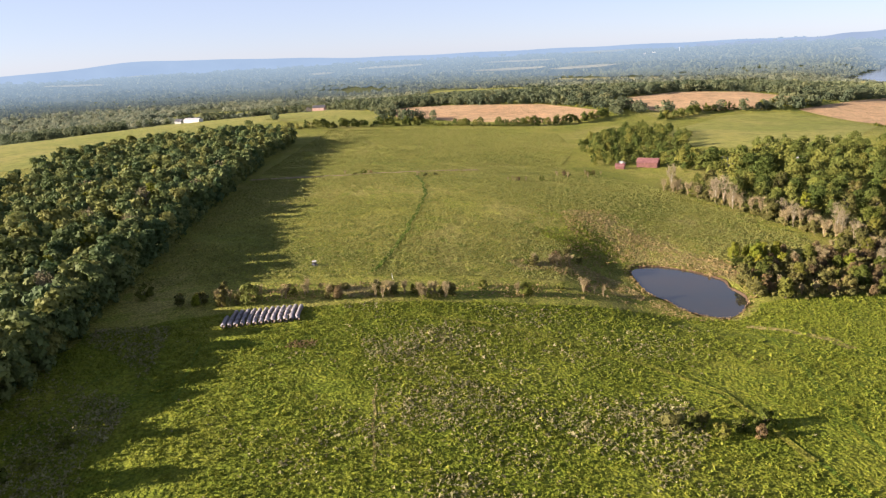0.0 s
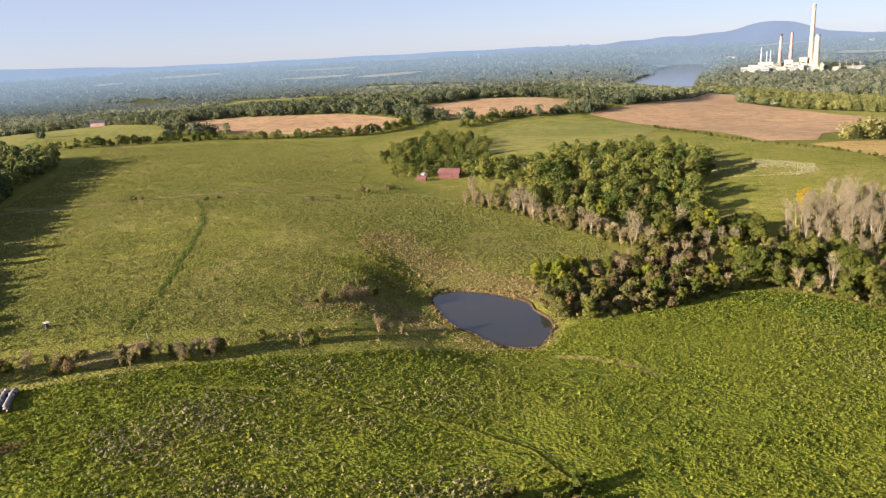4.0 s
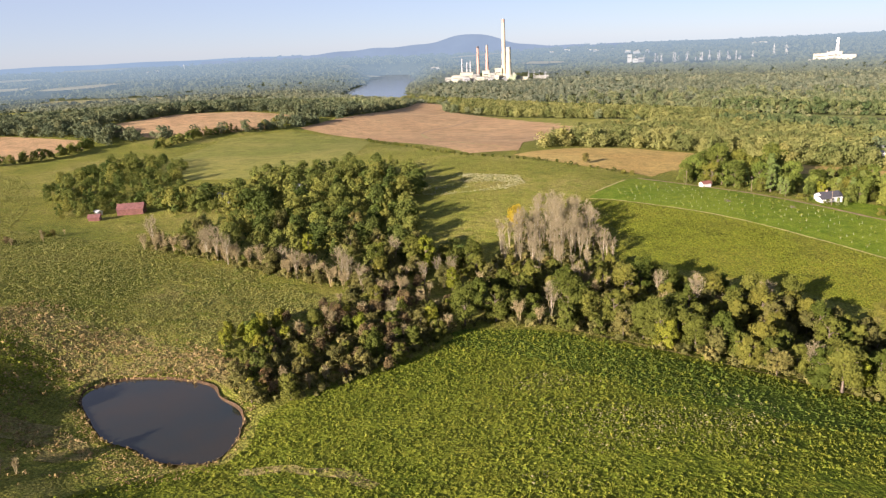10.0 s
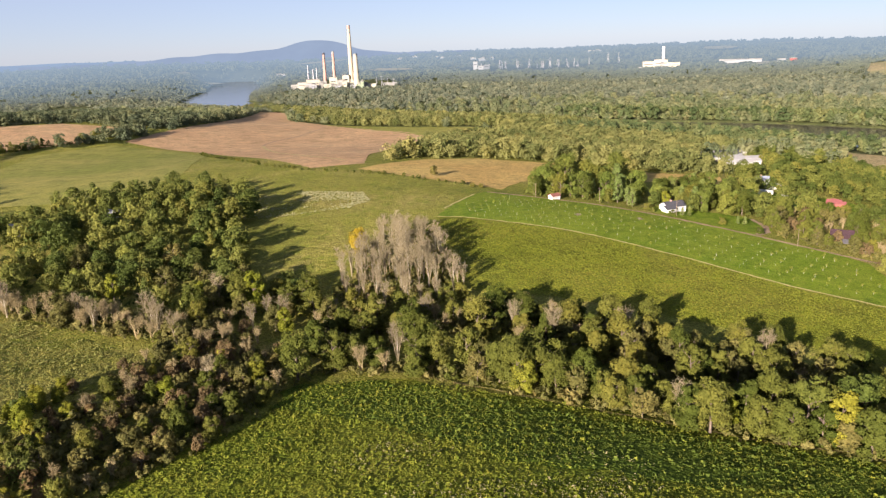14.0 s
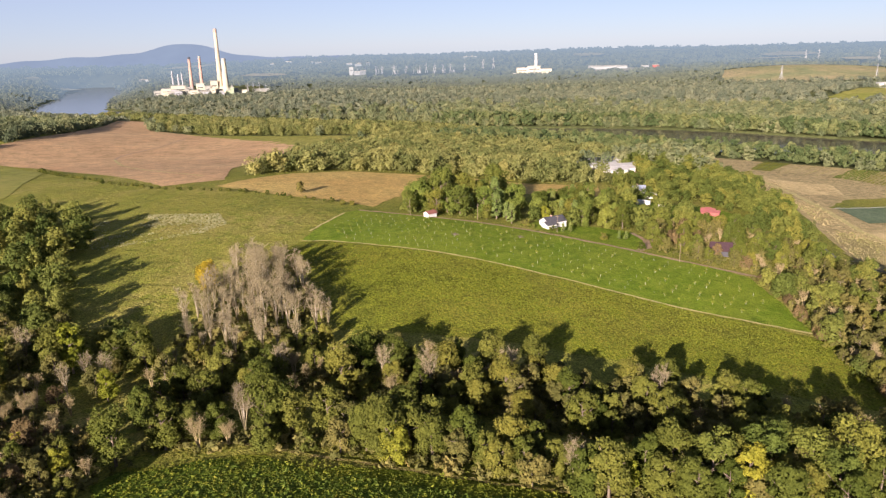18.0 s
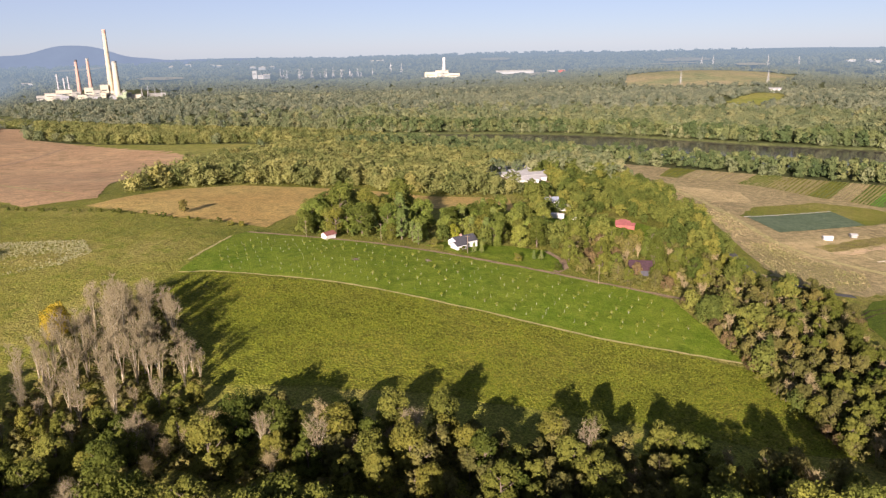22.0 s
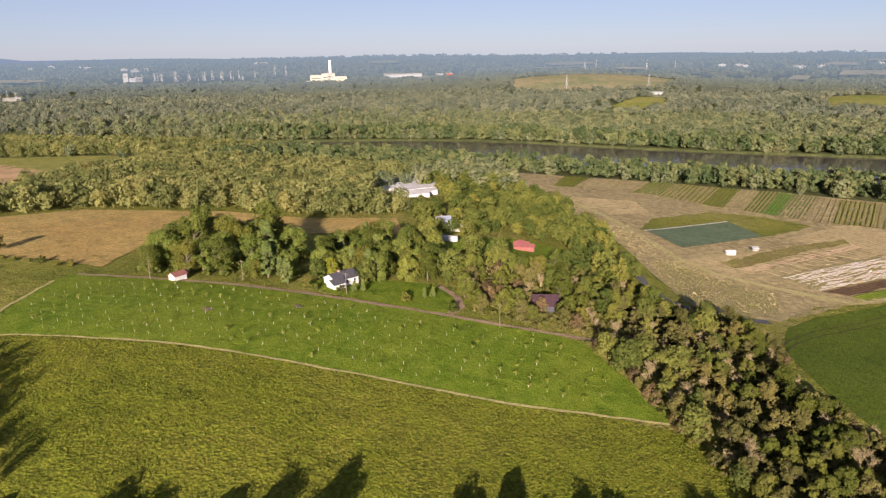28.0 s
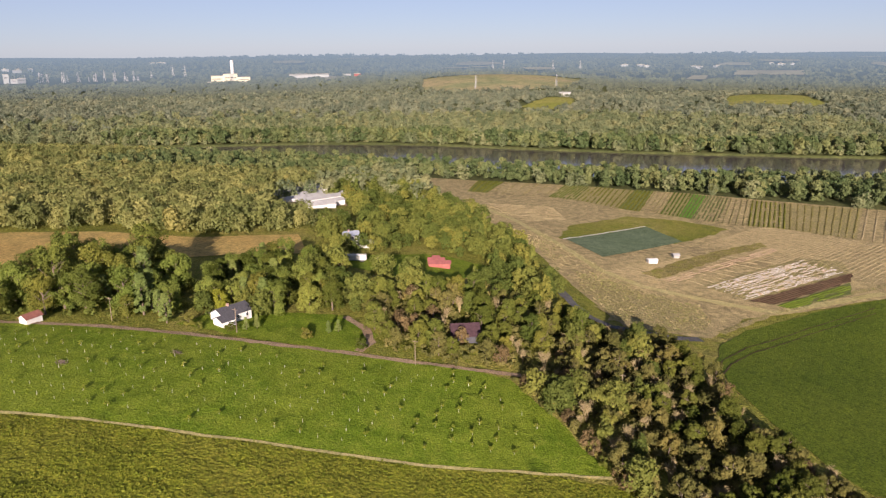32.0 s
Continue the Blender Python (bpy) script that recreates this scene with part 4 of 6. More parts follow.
planted([(134, 324), (140, 346), (154, 350), (173, 347), (167, 325), (149, 317)], 6.5, 42, [(S[1], 3), (S[2], 4), (Y[1], 3), (B[2], 3)], 0.45, 0.7)
planted([(175, 349), (191, 357), (209, 355), (238, 357), (242, 346), (227, 325), (205, 331), (179, 331)], 6.5, 43, [(R[2], 6), (B[2], 4), (B[1], 3), (S[2], 2), (S[1], 2)], 0.6, 0.95)
THICKET = [(128, 286), (141, 280), (166, 278), (199, 289), (215, 300), (240, 332), (216, 346), (179, 340), (154, 330), (136, 318), (128, 304)]
planted(THICKET, 7.0, 2, [(G[5], 5), (G[1], 2), (B[0], 4), (B[1], 4), (B[2], 7), (R[2], 8), (R[1], 1), (Y[1], 3), (S[1], 2), (S[2], 3)], 0.5, 0.9)
CLUMP = [(268, 340), (281, 330), (300, 316), (328, 312), (345, 335), (362, 360), (376, 385), (360, 396), (338, 392), (300, 368)]
# the tallest bare trees stand in the middle of their clump
rng = random.Random(3)
for x, y in scatter(CLUMP, 8.2, 3):
    off = math.hypot((x - 332) / 44, (y - 358) / 44)
    if math.hypot(x - 331, y - 389) < 9:
        continue
    kind = rng.choices((R[0], R[1], B[1]), (7, 6, 1))[0] if off < 0.95 else rng.choices((R[1], R[2], G[5], B[0]), (4, 3, 3, 2))[0]
    plant(kind, float(x), float(y), max(0.5, 1.2 - 0.45 * off * off) * rng.uniform(0.72, 1.14), rng=rng)
for x, y, q in ((330, 389, 0.95), (336, 394, 0.85)):
    plant(O[0], x, y, q)
for x, y, q in ((288, 332, 0.7), (294, 322, 0.8), (301, 313, 0.7), (309, 307, 0.65), (318, 308, 0.7), (284, 341, 0.8)):
    plant(G[1], x, y, q)
plant(Y[0], 254, 371, 1.35)
plant(Y[1], 149, 334, 0.85)
planted([(150, 487), (172, 447), (190, 405), (208, 368), (222, 345), (232, 352), (214, 385), (198, 418), (180, 455), (160, 495)], 4.6, 4, [(R[2], 8), (R[1], 2), (B[1], 3), (S[1], 2), (S[2], 2)], 0.85, 1.25)
MID_FRONT = [(165, 510), (185, 470), (215, 425), (240, 370), (265, 350), (282, 372), (272, 390), (280, 425), (300, 465), (280, 490), (240, 500), (200, 520)]
spots = scatter([(120, 560), (150, 490), (174, 450), (196, 412), (218, 368), (240, 340), (262, 345), (288, 372), (278, 388), (286, 420), (304, 450), (335, 495), (362, 528), (366, 575), (350, 620), (318, 640), (285, 625), (250, 605), (205, 610), (185, 625), (150, 600)], 12.5, 6)
spots = spots[(rolling(spots[:, 0], spots[:, 1], 14, 2.0) > -0.72) & (spots[:, 0] * 0.5 + (spots[:, 1] - 608) * 0.25 > 92 - (spots[:, 1] > 625) * 30)]
joined_woods("woods_middle", spots[~inside(spots[:, 0], spots[:, 1], MID_FRONT)], FINE_CROWNS, WOODS_LEAF, "dense dark green deciduous woods", 0.55, 1.3, 6)
NW_CLUMP = [(150, 560), (190, 600), (205, 650), (240, 700), (275, 790), (262, 870), (222, 880), (170, 790), (140, 720), (130, 640)]
joined_woods("woods_north_west", scatter(NW_CLUMP, 14, 13), FINE_CROWNS, WOODS_LEAF, "loose olive-green trees along a hedgerow", 0.4, 0.85, 13)
HOUSE_WOOD = [(494, 400), (497, 372), (502, 350), (512, 320), (530, 335), (548, 338), (575, 362), (585, 402), (566, 425), (520, 420)]
planted(HOUSE_WOOD, 12.5, 7, [(P[1], 2), (F[0], 6), (F[1], 4), (G[4], 5), (Y[0], 2)], 0.75, 1.5)
planted([(516, 322), (522, 288), (534, 270), (560, 268), (600, 275), (618, 305), (600, 326), (560, 336)], 10.5, 17, [(F[0], 3), (F[1], 4), (G[0], 3), (P[1], 1), (G[1], 3)], 0.75, 1.05)
planted([(496, 346), (496, 316), (508, 318), (510, 346)], 9, 18, [(P[1], 2), (G[1], 2), (S[1], 3)], 0.6, 0.9)
EAST_WOOD = [(505, 236), (503, 212), (510, 190), (528, 172), (565, 160), (596, 160), (610, 170), (680, 188), (772, 225), (857, 268), (960, 335), (990, 400), (800, 390), (760, 330), (690, 330), (660, 318), (640, 300), (600, 295), (560, 290), (540, 262), (520, 246)]
YARD = [(600, 225), (668, 212), (680, 250), (640, 300), (612, 300), (606, 260)]
EAST_FRONT = [(505, 236), (503, 212), (510, 190), (528, 172), (565, 162), (590, 165), (600, 225), (560, 262), (520, 246)]
planted(EAST_FRONT, 9.5, 8, [(G[0], 2), (G[3], 5), (G[1], 3), (G[5], 4), (B[0], 6), (B[2], 4), (R[2], 4)], 0.65, 1.0)
spots = scatter(EAST_WOOD, 11.5, 9)
joined_woods("woods_east", spots[~(inside(spots[:, 0], spots[:, 1], EAST_FRONT) | inside(spots[:, 0], spots[:, 1], YARD))], FINE_CROWNS, WOODS_LEAF, "mixed deciduous woods round the farmhouses", 0.45, 1.15, 9)
HEDGE_E = [(507, 186), (481, 170), (461, 158), (445, 149), (420, 133), (392, 117), (372, 92), (400, 62), (440, 76), (466, 88), (486, 94), (506, 105), (538, 114), (566, 122), (580, 140), (560, 160), (530, 172)]
planted(HEDGE_E, 7.4, 10, [(G[0], 3), (G[5], 8), (B[0], 9), (B[1], 5), (B[2], 1), (R[2], 7)], 0.55, 1.05)
rng = random.Random(65)
for x, y in wavy([(500, 188), (481, 172), (461, 160), (445, 151), (420, 135), (396, 119)], 5.5, 1.2, 65, False):
    plant(rng.choice((B[1], B[2], S[1], S[2], G[5])), x, y, rng.uniform(0.5, 0.8), rng=rng)
planted(MID_FRONT, 12.5, 5, [(G[0], 4), (G[3], 6), (G[4], 7), (G[2], 2), (F[1], 1), (Y[0], 1), (B[0], 2)], 0.7, 1.35)
LEFT_FOREST = [(-150, 800), (-160, 640), (-150, 540), (-140, 460), (-140, 395), (-136, 334), (-134, 298), (-130, 244), (-128, 205), (-126, 150), (-140, 60), (-300, 60), (-330, 330), (-300, 492), (-341, 618), (-353, 715), (-317, 800), (-250, 880), (-185, 870)]
spots = scatter(LEFT_FOREST, 10.5, 11)
joined_woods("forest_west", spots[spots[:, 0] > -0.62 * spots[:, 1] - 165], MID_CROWNS, FOREST_LEAF, "dense dark green forest along the meadow", 0.95, 1.45, 11)
FOREST_EDGE = [(-152, 640), (-146, 540), (-138, 460), (-136, 395), (-132, 334), (-130, 298), (-126, 244), (-124, 205), (-123, 150), (-134, 150), (-138, 205), (-140, 244), (-144, 334), (-148, 395), (-152, 460), (-164, 640)]
joined_woods("forest_margin", scatter(FOREST_EDGE, 5.4, 61), MID_CROWNS, FOREST_LEAF, "dark green trees along the forest's edge", 0.8, 1.25, 61)
joined_woods("undergrowth", scatter(FOREST_EDGE, 4.0, 62), BRUSH, FOREST_LEAF, "dense dark undergrowth along the forest's edge", 0.6, 1.4, 62)
rng = random.Random(63)
for x, y in scatter([(-150, 560), (-140, 300), (-130, 170), (-220, 170), (-260, 330), (-240, 560)], 34, 63):
    plant(rng.choice((Y[0], Y[1], B[0], R[1])), float(x), float(y), rng.uniform(1.1, 1.35), rng=rng)
NORTH_WOOD = [(530, 590), (582, 580), (628, 552), (661, 460), (658, 398), (686, 343), (720, 332), (790, 350), (830, 420), (990, 410), (1056, 350), (1050, 285), (1042, 250), (1036, 190), (1024, 130), (1012, 60), (989, 0), (969, -60), (952, -110), (934, -200), (1000, -400), (1050, -300), (1078, -60), (1086, 80), (1120, 230), (1140, 400), (1160, 560), (1165, 740), (1180, 1050), (1170, 1600), (1180, 1900), (1090, 1600), (1115, 1490), (945, 1260), (930, 1064), (1000, 850), (985, 770), (880, 725), (806, 728), (727, 712), (640, 640), (560, 604)]
FIELD_EDGE = [(560, 604), (640, 640), (727, 712), (806, 728), (880, 725), (985, 770), (1000, 850), (949, 790), (866, 798), (836, 810), (766, 781), (582, 656)]
spots = scatter(NORTH_WOOD, 12.5, 12)
GREEN_STRIP = [(916, 1171), (939, 1074), (992, 846), (949, 790), (866, 798), (836, 810), (860, 876), (900, 1017)]
spots = spots[~(inside(spots[:, 0], spots[:, 1], BROWN_A) | inside(spots[:, 0], spots[:, 1], GREEN_STRIP) | (to_line(spots[:, 0], spots[:, 1], RIVER) < river_half(spots[:, 1]) + 3))]
belt = (spots[:, 0] > 950) & (spots[:, 1] < 700)
joined_woods("woods_river_belt", spots[belt], MID_CROWNS, RIVER_LEAF, "belt of trees along the near river bank", 0.95, 1.4, 25)
spots = spots[~belt]
rng = np.random.default_rng(64)
ex, ey = rng.uniform(1180, 1480, 9000), rng.uniform(-420, 900, 9000)
er = to_line(ex, ey, RIVER) - river_half(ey)
keep = (er > 6) & (er < 46) & (ex > 1250)
ex, ey = ex[keep], ey[keep]
near_ones, bank_spots = set(), []
for x, y in zip(ex, ey):
    cell = (int(x / 9.5), int(y / 9.5))
    if cell not in near_ones:
        near_ones.add(cell)
        bank_spots.append((x, y))
joined_woods("woods_far_bank", np.array(bank_spots), MID_CROWNS, RIVER_LEAF, "tall trees lining the far river bank", 1.15, 1.75, 64)
joined_woods("woods_riverside", spots, WIDE_CROWNS, FAR_LEAF_HAZY, "broad woods beside the golden field", 0.9, 1.45, 12)

# far woods all round, thinning into clumps
PLANT_CLEARING = [(2440, 2150), (2600, 2260), (2960, 1930), (2980, 1780), (2760, 1780)]
SHED_FIELD = [(2960, 1230), (3150, 1330), (3280, 1230), (3260, 1080), (2960, 1110)]
FIELDS = [BROWN_A, BROWN_B, BROWN_C, PASTURE_N, LEFT_1, LEFT_2, LEFT_3, FARM, DARK_FIELD, TAN_FIELD, NORTH_WOOD, LEFT_FOREST, FIELD_EDGE, GREEN_STRIP, PLANT_CLEARING, SHED_FIELD]
FAR_FIELDS = [[(2394, 624), (2750, 700), (2950, 560), (2960, 300), (2850, 160), (2502, 203), (2411, 337), (2341, 490)], [(2120, -172), (2183, -247), (2131, -350), (1915, -345), (1900, -135)], [(1824, 289), (1996, 235), (2010, 187), (1833, 182), (1775, 240)],
              [(-700, 1700), (-350, 1600), (-250, 1850), (-600, 1950)], [(2300, -500), (2600, -420), (2550, -300), (2320, -360)], [(-100, 2200), (300, 2050), (360, 2250), (0, 2400)], [(350, 2600), (900, 2350), (980, 2500), (480, 2800)], [(1620, 1850), (1760, 1780), (1960, 2050), (1900, 2300), (1700, 2300)], [(2860, 1440), (2950, 1380), (3050, 1560), (2920, 1600)]]


def far_spots(near, far, gap, seed):
    rng = np.random.default_rng(seed)
    n = int(2 * far * 1.35 * far / gap ** 2)
    x, y = rng.uniform(-far, far, n) + 200, rng.uniform(-far * 0.35, far, n * 1) + 200
    d, az = np.hypot(x - 200, y - 200), np.degrees(np.arctan2(x - 200, y - 200))
    edge = rng.uniform(-0.08, 0.08, n)
    ok = (d > near * (1 + edge)) & (d < far * (1 + edge)) & (az > -42) & (az < 122)
    x, y = x[ok], y[ok]
    ok = to_line(x, y, RIVER) > river_half(y) + 3
    for poly in FIELDS + FAR_FIELDS:
        ok &= ~inside(x, y, poly)
    ok &= (rolling(x, y, 170, 7.0) + 0.7 * rolling(x, y, 60, 3.0) > -0.75) | (x > 1100)
    ok &= ~((x < 560) & (y < 1060) & (x > -360))
    return np.stack([x[ok], y[ok]], 1)


RIDGE_FIELDS = [[(3206, -388), (3413, -438), (3343, -685), (3153, -620)], [(3689, -396), (3856, -470), (3825, -584), (3659, -539)], [(3006, -194), (3198, -238), (3197, -299), (3005, -260)]]
FAR_FIELDS.extend(RIDGE_FIELDS)
for i, poly in enumerate(RIDGE_FIELDS):
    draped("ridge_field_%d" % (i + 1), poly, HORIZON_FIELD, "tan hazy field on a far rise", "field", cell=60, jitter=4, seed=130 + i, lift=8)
near_far = far_spots(700, 1500, 13.5, 21)
west = near_far[:, 0] < 760
joined_woods("woods_valley_west", near_far[west], FAR_CROWNS, WEST_LEAF_HAZY, "dark woods beyond the meadows, bluish with painted haze", 0.75, 1.4, 26)
joined_woods("woods_valley", near_far[~west], FAR_CROWNS, VALLEY_LEAF_HAZY, "woods covering the valley floor", 0.75, 1.5, 21)
joined_woods("woods_far", far_spots(1500, 2150, 15, 22), LOW_CROWNS, FARTHER_LEAF_HAZY, "distant woods beyond the river", 0.65, 1.0, 22)
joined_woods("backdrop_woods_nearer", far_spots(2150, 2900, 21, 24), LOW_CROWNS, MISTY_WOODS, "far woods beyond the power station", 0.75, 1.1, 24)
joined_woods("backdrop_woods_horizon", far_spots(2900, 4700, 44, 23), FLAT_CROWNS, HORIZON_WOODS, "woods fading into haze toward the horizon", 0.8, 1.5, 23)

for i, poly in enumerate(FAR_FIELDS[:7]):
    draped("far_field_%d" % (i + 1), poly, FAR_GRASS if i in (1, 2, 3, 5) else DRY_FIELD, "pale open field among distant woods", "field", cell=60, jitter=4, seed=30 + i, lift=0.6)


rng = random.Random(77)
for i in range(20):
    az, d = radians(rng.uniform(-38, 112)), rng.uniform(2950, 4500)
    cx, cy = 200 + math.sin(az) * d, 200 + math.cos(az) * d
    w, h, a = rng.uniform(60, 220), rng.uniform(60, 160), rng.uniform(0, 3.1)
    poly = [(cx + math.cos(a + q) * w * rng.uniform(0.8, 1.1), cy + math.sin(a + q) * h * rng.uniform(0.8, 1.1)) for q in (0, 0.9, 1.8, 2.9, 3.9, 5.1)]
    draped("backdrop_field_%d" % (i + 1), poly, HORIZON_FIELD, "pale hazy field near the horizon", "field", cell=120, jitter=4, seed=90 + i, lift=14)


def hedge(line, gap, seed, mixture, lo, hi):
    rng = random.Random(seed)
    for x, y in wavy(line, gap, gap * 0.35, seed, False):
        plant(rng.choices([k for k, w in mixture], [w for k, w in mixture])[0], x, y, rng.uniform(lo, hi), rng=rng)


hedge([(-190, 975), (-100, 996), (-18, 1010), (58, 990), (145, 975), (200, 1000), (244, 1052)], 5.5, 1, [(G[5], 4), (S[1], 2), (G[3], 3)], 0.75, 1.15)
hedge([(300, 990), (370, 1050), (440, 1080), (500, 1090)], 6, 2, [(G[5], 3), (S[1], 2), (G[3], 2)], 0.75, 1.1)
hedge([(540, 900), (518, 860), (470, 708), (455, 640), (458, 595), (470, 560), (484, 520), (490, 480), (494, 440)], 7, 3, [(S[0], 4), (S[1], 4)], 0.5, 0.8)
for k, x, y, q in ((Y[1], -93, 259, 0.42), (B[1], -99, 259, 0.45), (B[0], -83, 257, 0.5), (B[0], -78, 259, 0.42), (G[5], -72, 258, 0.5), (R[2], -62, 264, 0.5), (R[2], -54, 268, 0.55), (R[2], -48, 270, 0.5), (R[2], -21, 270, 0.6), (R[2], -26, 268, 0.45), (R[2], -4, 271, 0.62), (B[1], -9, 269, 0.5), (R[2], 1, 273, 0.55)):
    plant(k, x, y, q)
hedge([(-84, 266), (-41, 272), (3, 272), (48, 286)], 13, 4, [(S[2], 5), (S[0], 2), (S[1], 1)], 0.5, 1.0)
rng = random.Random(19)
for cx, cy, reach, n in ((-4, 267, 8, 13), (-21, 266, 6, 7), (52, 319, 6, 9), (39, 314, 4, 3), (-83, 262, 3, 5), (-74, 263, 4, 6), (-57, 267, 4, 3), (-44, 265, 4, 4), (30, 276, 4, 3), (60, 284, 5, 4), (-60, 536, 10, 5), (-10, 520, 8, 4), (60, 500, 14, 6), (100, 540, 14, 6), (120, 560, 10, 5)):
    for _ in range(n):
        k = rng.choices([B[1], B[2], R[2], S[2], S[1]], (2, 2, 9, 2, 1))[0]
        plant(k, cx + rng.uniform(-reach, reach), cy + rng.uniform(-reach, reach) * 0.6, (rng.uniform(0.5, 0.8) if k not in S else rng.uniform(0.8, 1.3)) * (1.0 if cy < 400 else 0.7), rng=rng)

for k, x, y, q in ((S[1], 60, 166, 0.9), (S[0], 67, 162, 1.0), (S[1], 73, 165, 0.8), (B[1], 58, 331, 0.55), (B[1], 63, 327, 0.45), (S[1], -116, 270, 1.3), (B[1], -99, 259, 0.6), (B[0], -85, 269, 0.55), (S[2], -92, 262, 1.2), (S[1], -100, 154, 0.8), (S[1], -96, 163, 0.7), (S[0], -104, 149, 0.9),
                   (Y[1], 131, 292, 0.6), (G[5], 137, 300, 0.7), (Y[1], 157, 344, 0.6), (Y[1], 166, 350, 0.5), (G[5], 150, 338, 0.6), (B[1], 503, 495, 1.0), (Y[1], 148, 342, 0.55), (Y[1], 158, 350, 0.5), (Y[1], 168, 352, 0.45), (G[4], 213, 640, 1.15), (G[2], 226, 660, 1.1)):
    plant(k, x, y, q)
for k, x, y, q in ((P[1], 503, 292, 0.35), (P[1], 506, 289, 0.4), (S[1], 500, 297, 0.8), (S[0], 498, 309, 0.8), (S[1], 500, 314, 0.9), (G[1], 515, 316, 0.8), (G[5], 519, 293, 0.8), (G[0], 524, 302, 0.9), (Y[1], 520, 311, 0.9), (S[1], 504, 268, 1.0), (P[1], 512, 262, 0.35), (P[1], 515, 259, 0.35), (S[1], 503, 246, 1.0)):
    plant(k, x, y, q)
for i, (poly, gap) in enumerate(((CREEK_NEAR, 4.6), (CREEK_FAR, 5.0), (THICKET, 4.2), (HEDGE_E, 5.0), (EAST_FRONT, 5.5), (CLUMP, 5.0), (MID_FRONT, 7.0), (HOUSE_WOOD, 7.0), ([(150, 487), (172, 447), (190, 405), (208, 368), (222, 345), (232, 352), (214, 385), (198, 418), (180, 455), (160, 495)], 3.4))):
    joined_woods("undergrowth", scatter(poly, gap, 50 + i), BRUSH, WOODS_LEAF if poly in (MID_FRONT, HOUSE_WOOD) else SCRUB_LEAF, "dense olive undergrowth below trees", 0.5, 1.2, 50 + i)
if overflow:
    joined_woods("trees_scattered", np.array(overflow), FINE_CROWNS, WOODS_LEAF, "scattered olive-green trees and hedge trees", 0.55, 0.95, 60)

for k in range(11):
    plant(G[5], -268 + 2.6 * k, 1206 + 17 * k, 0.55 + 0.03 * (k % 3))

for k, x, y, q in ((G[5], 60, 162, 0.45), (B[1], 64, 168, 0.5), (G[5], 70, 170, 0.4), (B[2], 76, 161, 0.5), (S[2], 56, 168, 1.2), (S[1], 80, 167, 1.1), (G[5], 67, 158, 0.4)):
    plant(k, x, y, q)

# weeds


def weeds(name, poly, count, size, material, label, seed, sparse=-0.6):
    """Tall weeds as small uneven tufts, joined."""
    r = np.random.default_rng(seed)
    xs, ys = [p[0] for p in poly], [p[1] for p in poly]
    x, y = r.uniform(min(xs), max(xs), count), r.uniform(min(ys), max(ys), count)
    ok = inside(x, y, poly) & ~inside(x, y, POND) & (rolling(x, y, 9.0, seed) + 0.8 * rolling(x, y, 30.0, seed + 1) + r.normal(0, 0.35, count) > sparse)
    x, y = x[ok], y[ok]
    n, m = len(x), 7
    z = ground_z(x, y)
    s = size * r.uniform(0.5, 1.0, n) * (1 + 0.7 * (r.uniform(0, 1, n) > 0.88))
    d = r.normal(0, 1, (n, m, 3))
    d /= np.linalg.norm(d, axis=2)[:, :, None]
    d[:, :, 2] = np.abs(d[:, :, 2])
    c = np.stack([x, y, z], 1)[:, None, :] + d * s[:, None, None] * np.array([0.75, 0.75, 0.9]) * r.uniform(0.5, 1.0, (n, m, 1)) + np.array([0, 0, 0.08])
    v, f, soft = leaf_sprays(r, c.reshape(-1, 3), d.reshape(-1, 3) * [1, 1, 0.5] + np.array([0, 0, 0.1]), np.repeat(s, m)[:, None] * 0.36)
    return tagged(new(name, quick_mesh(name, v, f, material, normals=soft)), label, "weeds", kind="stuff")


weeds("hill_weeds", HILL_WEEDS, 15000, 0.8, WEED_COARSE, "coarse dark green weeds on a hill", 22)
weeds("rank_weeds", BANK_WEEDS, 4000, 0.7, WEED_LEAF, "green rank weeds above the pond", 23)
weeds("shade_weeds", [(-122, 240), (-122, 140), (-85, 140), (-88, 190), (-95, 240)], 7000, 0.7, WEED_DRY, "rough brownish weeds beside the forest", 24, 0.1)
weeds("meadow_weeds", FRONT, 96000, 0.70, WEED_LEAF, "tall green meadow weeds", 1)
weeds("meadow_seed_heads", [(-29, 237), (1, 243), (15, 230), (28, 227), (65, 197), (65, 163), (50, 140), (10, 130), (-18, 135), (-25, 197)], 17000, 0.72, WEED_DRY, "pale goldenrod seed heads", 2, 0.2)
weeds("meadow_scrub", [(-95, 245), (-40, 258), (60, 258), (110, 240), (90, 150), (20, 110), (-60, 130)], 14000, 0.75, WEED_DRY, "straw-coloured tall weeds in clumps", 12, 0.55)
weeds("red_weeds", [(-52, 217), (-43, 216), (-42, 222), (-51, 223)], 160, 0.7, LEAF_RUST, "dark red dock weeds in the grass", 13, -2)
weeds("hill_seed_heads", [(170, 230), (200, 250), (240, 215), (250, 180), (200, 160), (150, 170)], 7000, 0.5, WEED_DRY, "pale seed heads on the meadow hill", 4, 0.5)
weeds("pond_weeds", [(66, 372), (66, 400), (92, 410), (110, 380), (128, 350), (140, 322), (128, 318), (110, 338), (84, 338), (76, 330), (82, 300), (86, 280), (70, 296), (50, 306), (32, 308), (30, 318), (58, 330)], 6000, 0.85, WEED_RUST, "rusty brown weeds round the pond", 6, -0.3)
weeds("shore_weeds", [(84, 262), (104, 258), (118, 266), (129, 284), (129, 312), (116, 334), (100, 340), (84, 332), (82, 300)], 2600, 0.6, WEED_RUST, "brown reeds fringing the pond", 16, -0.6)
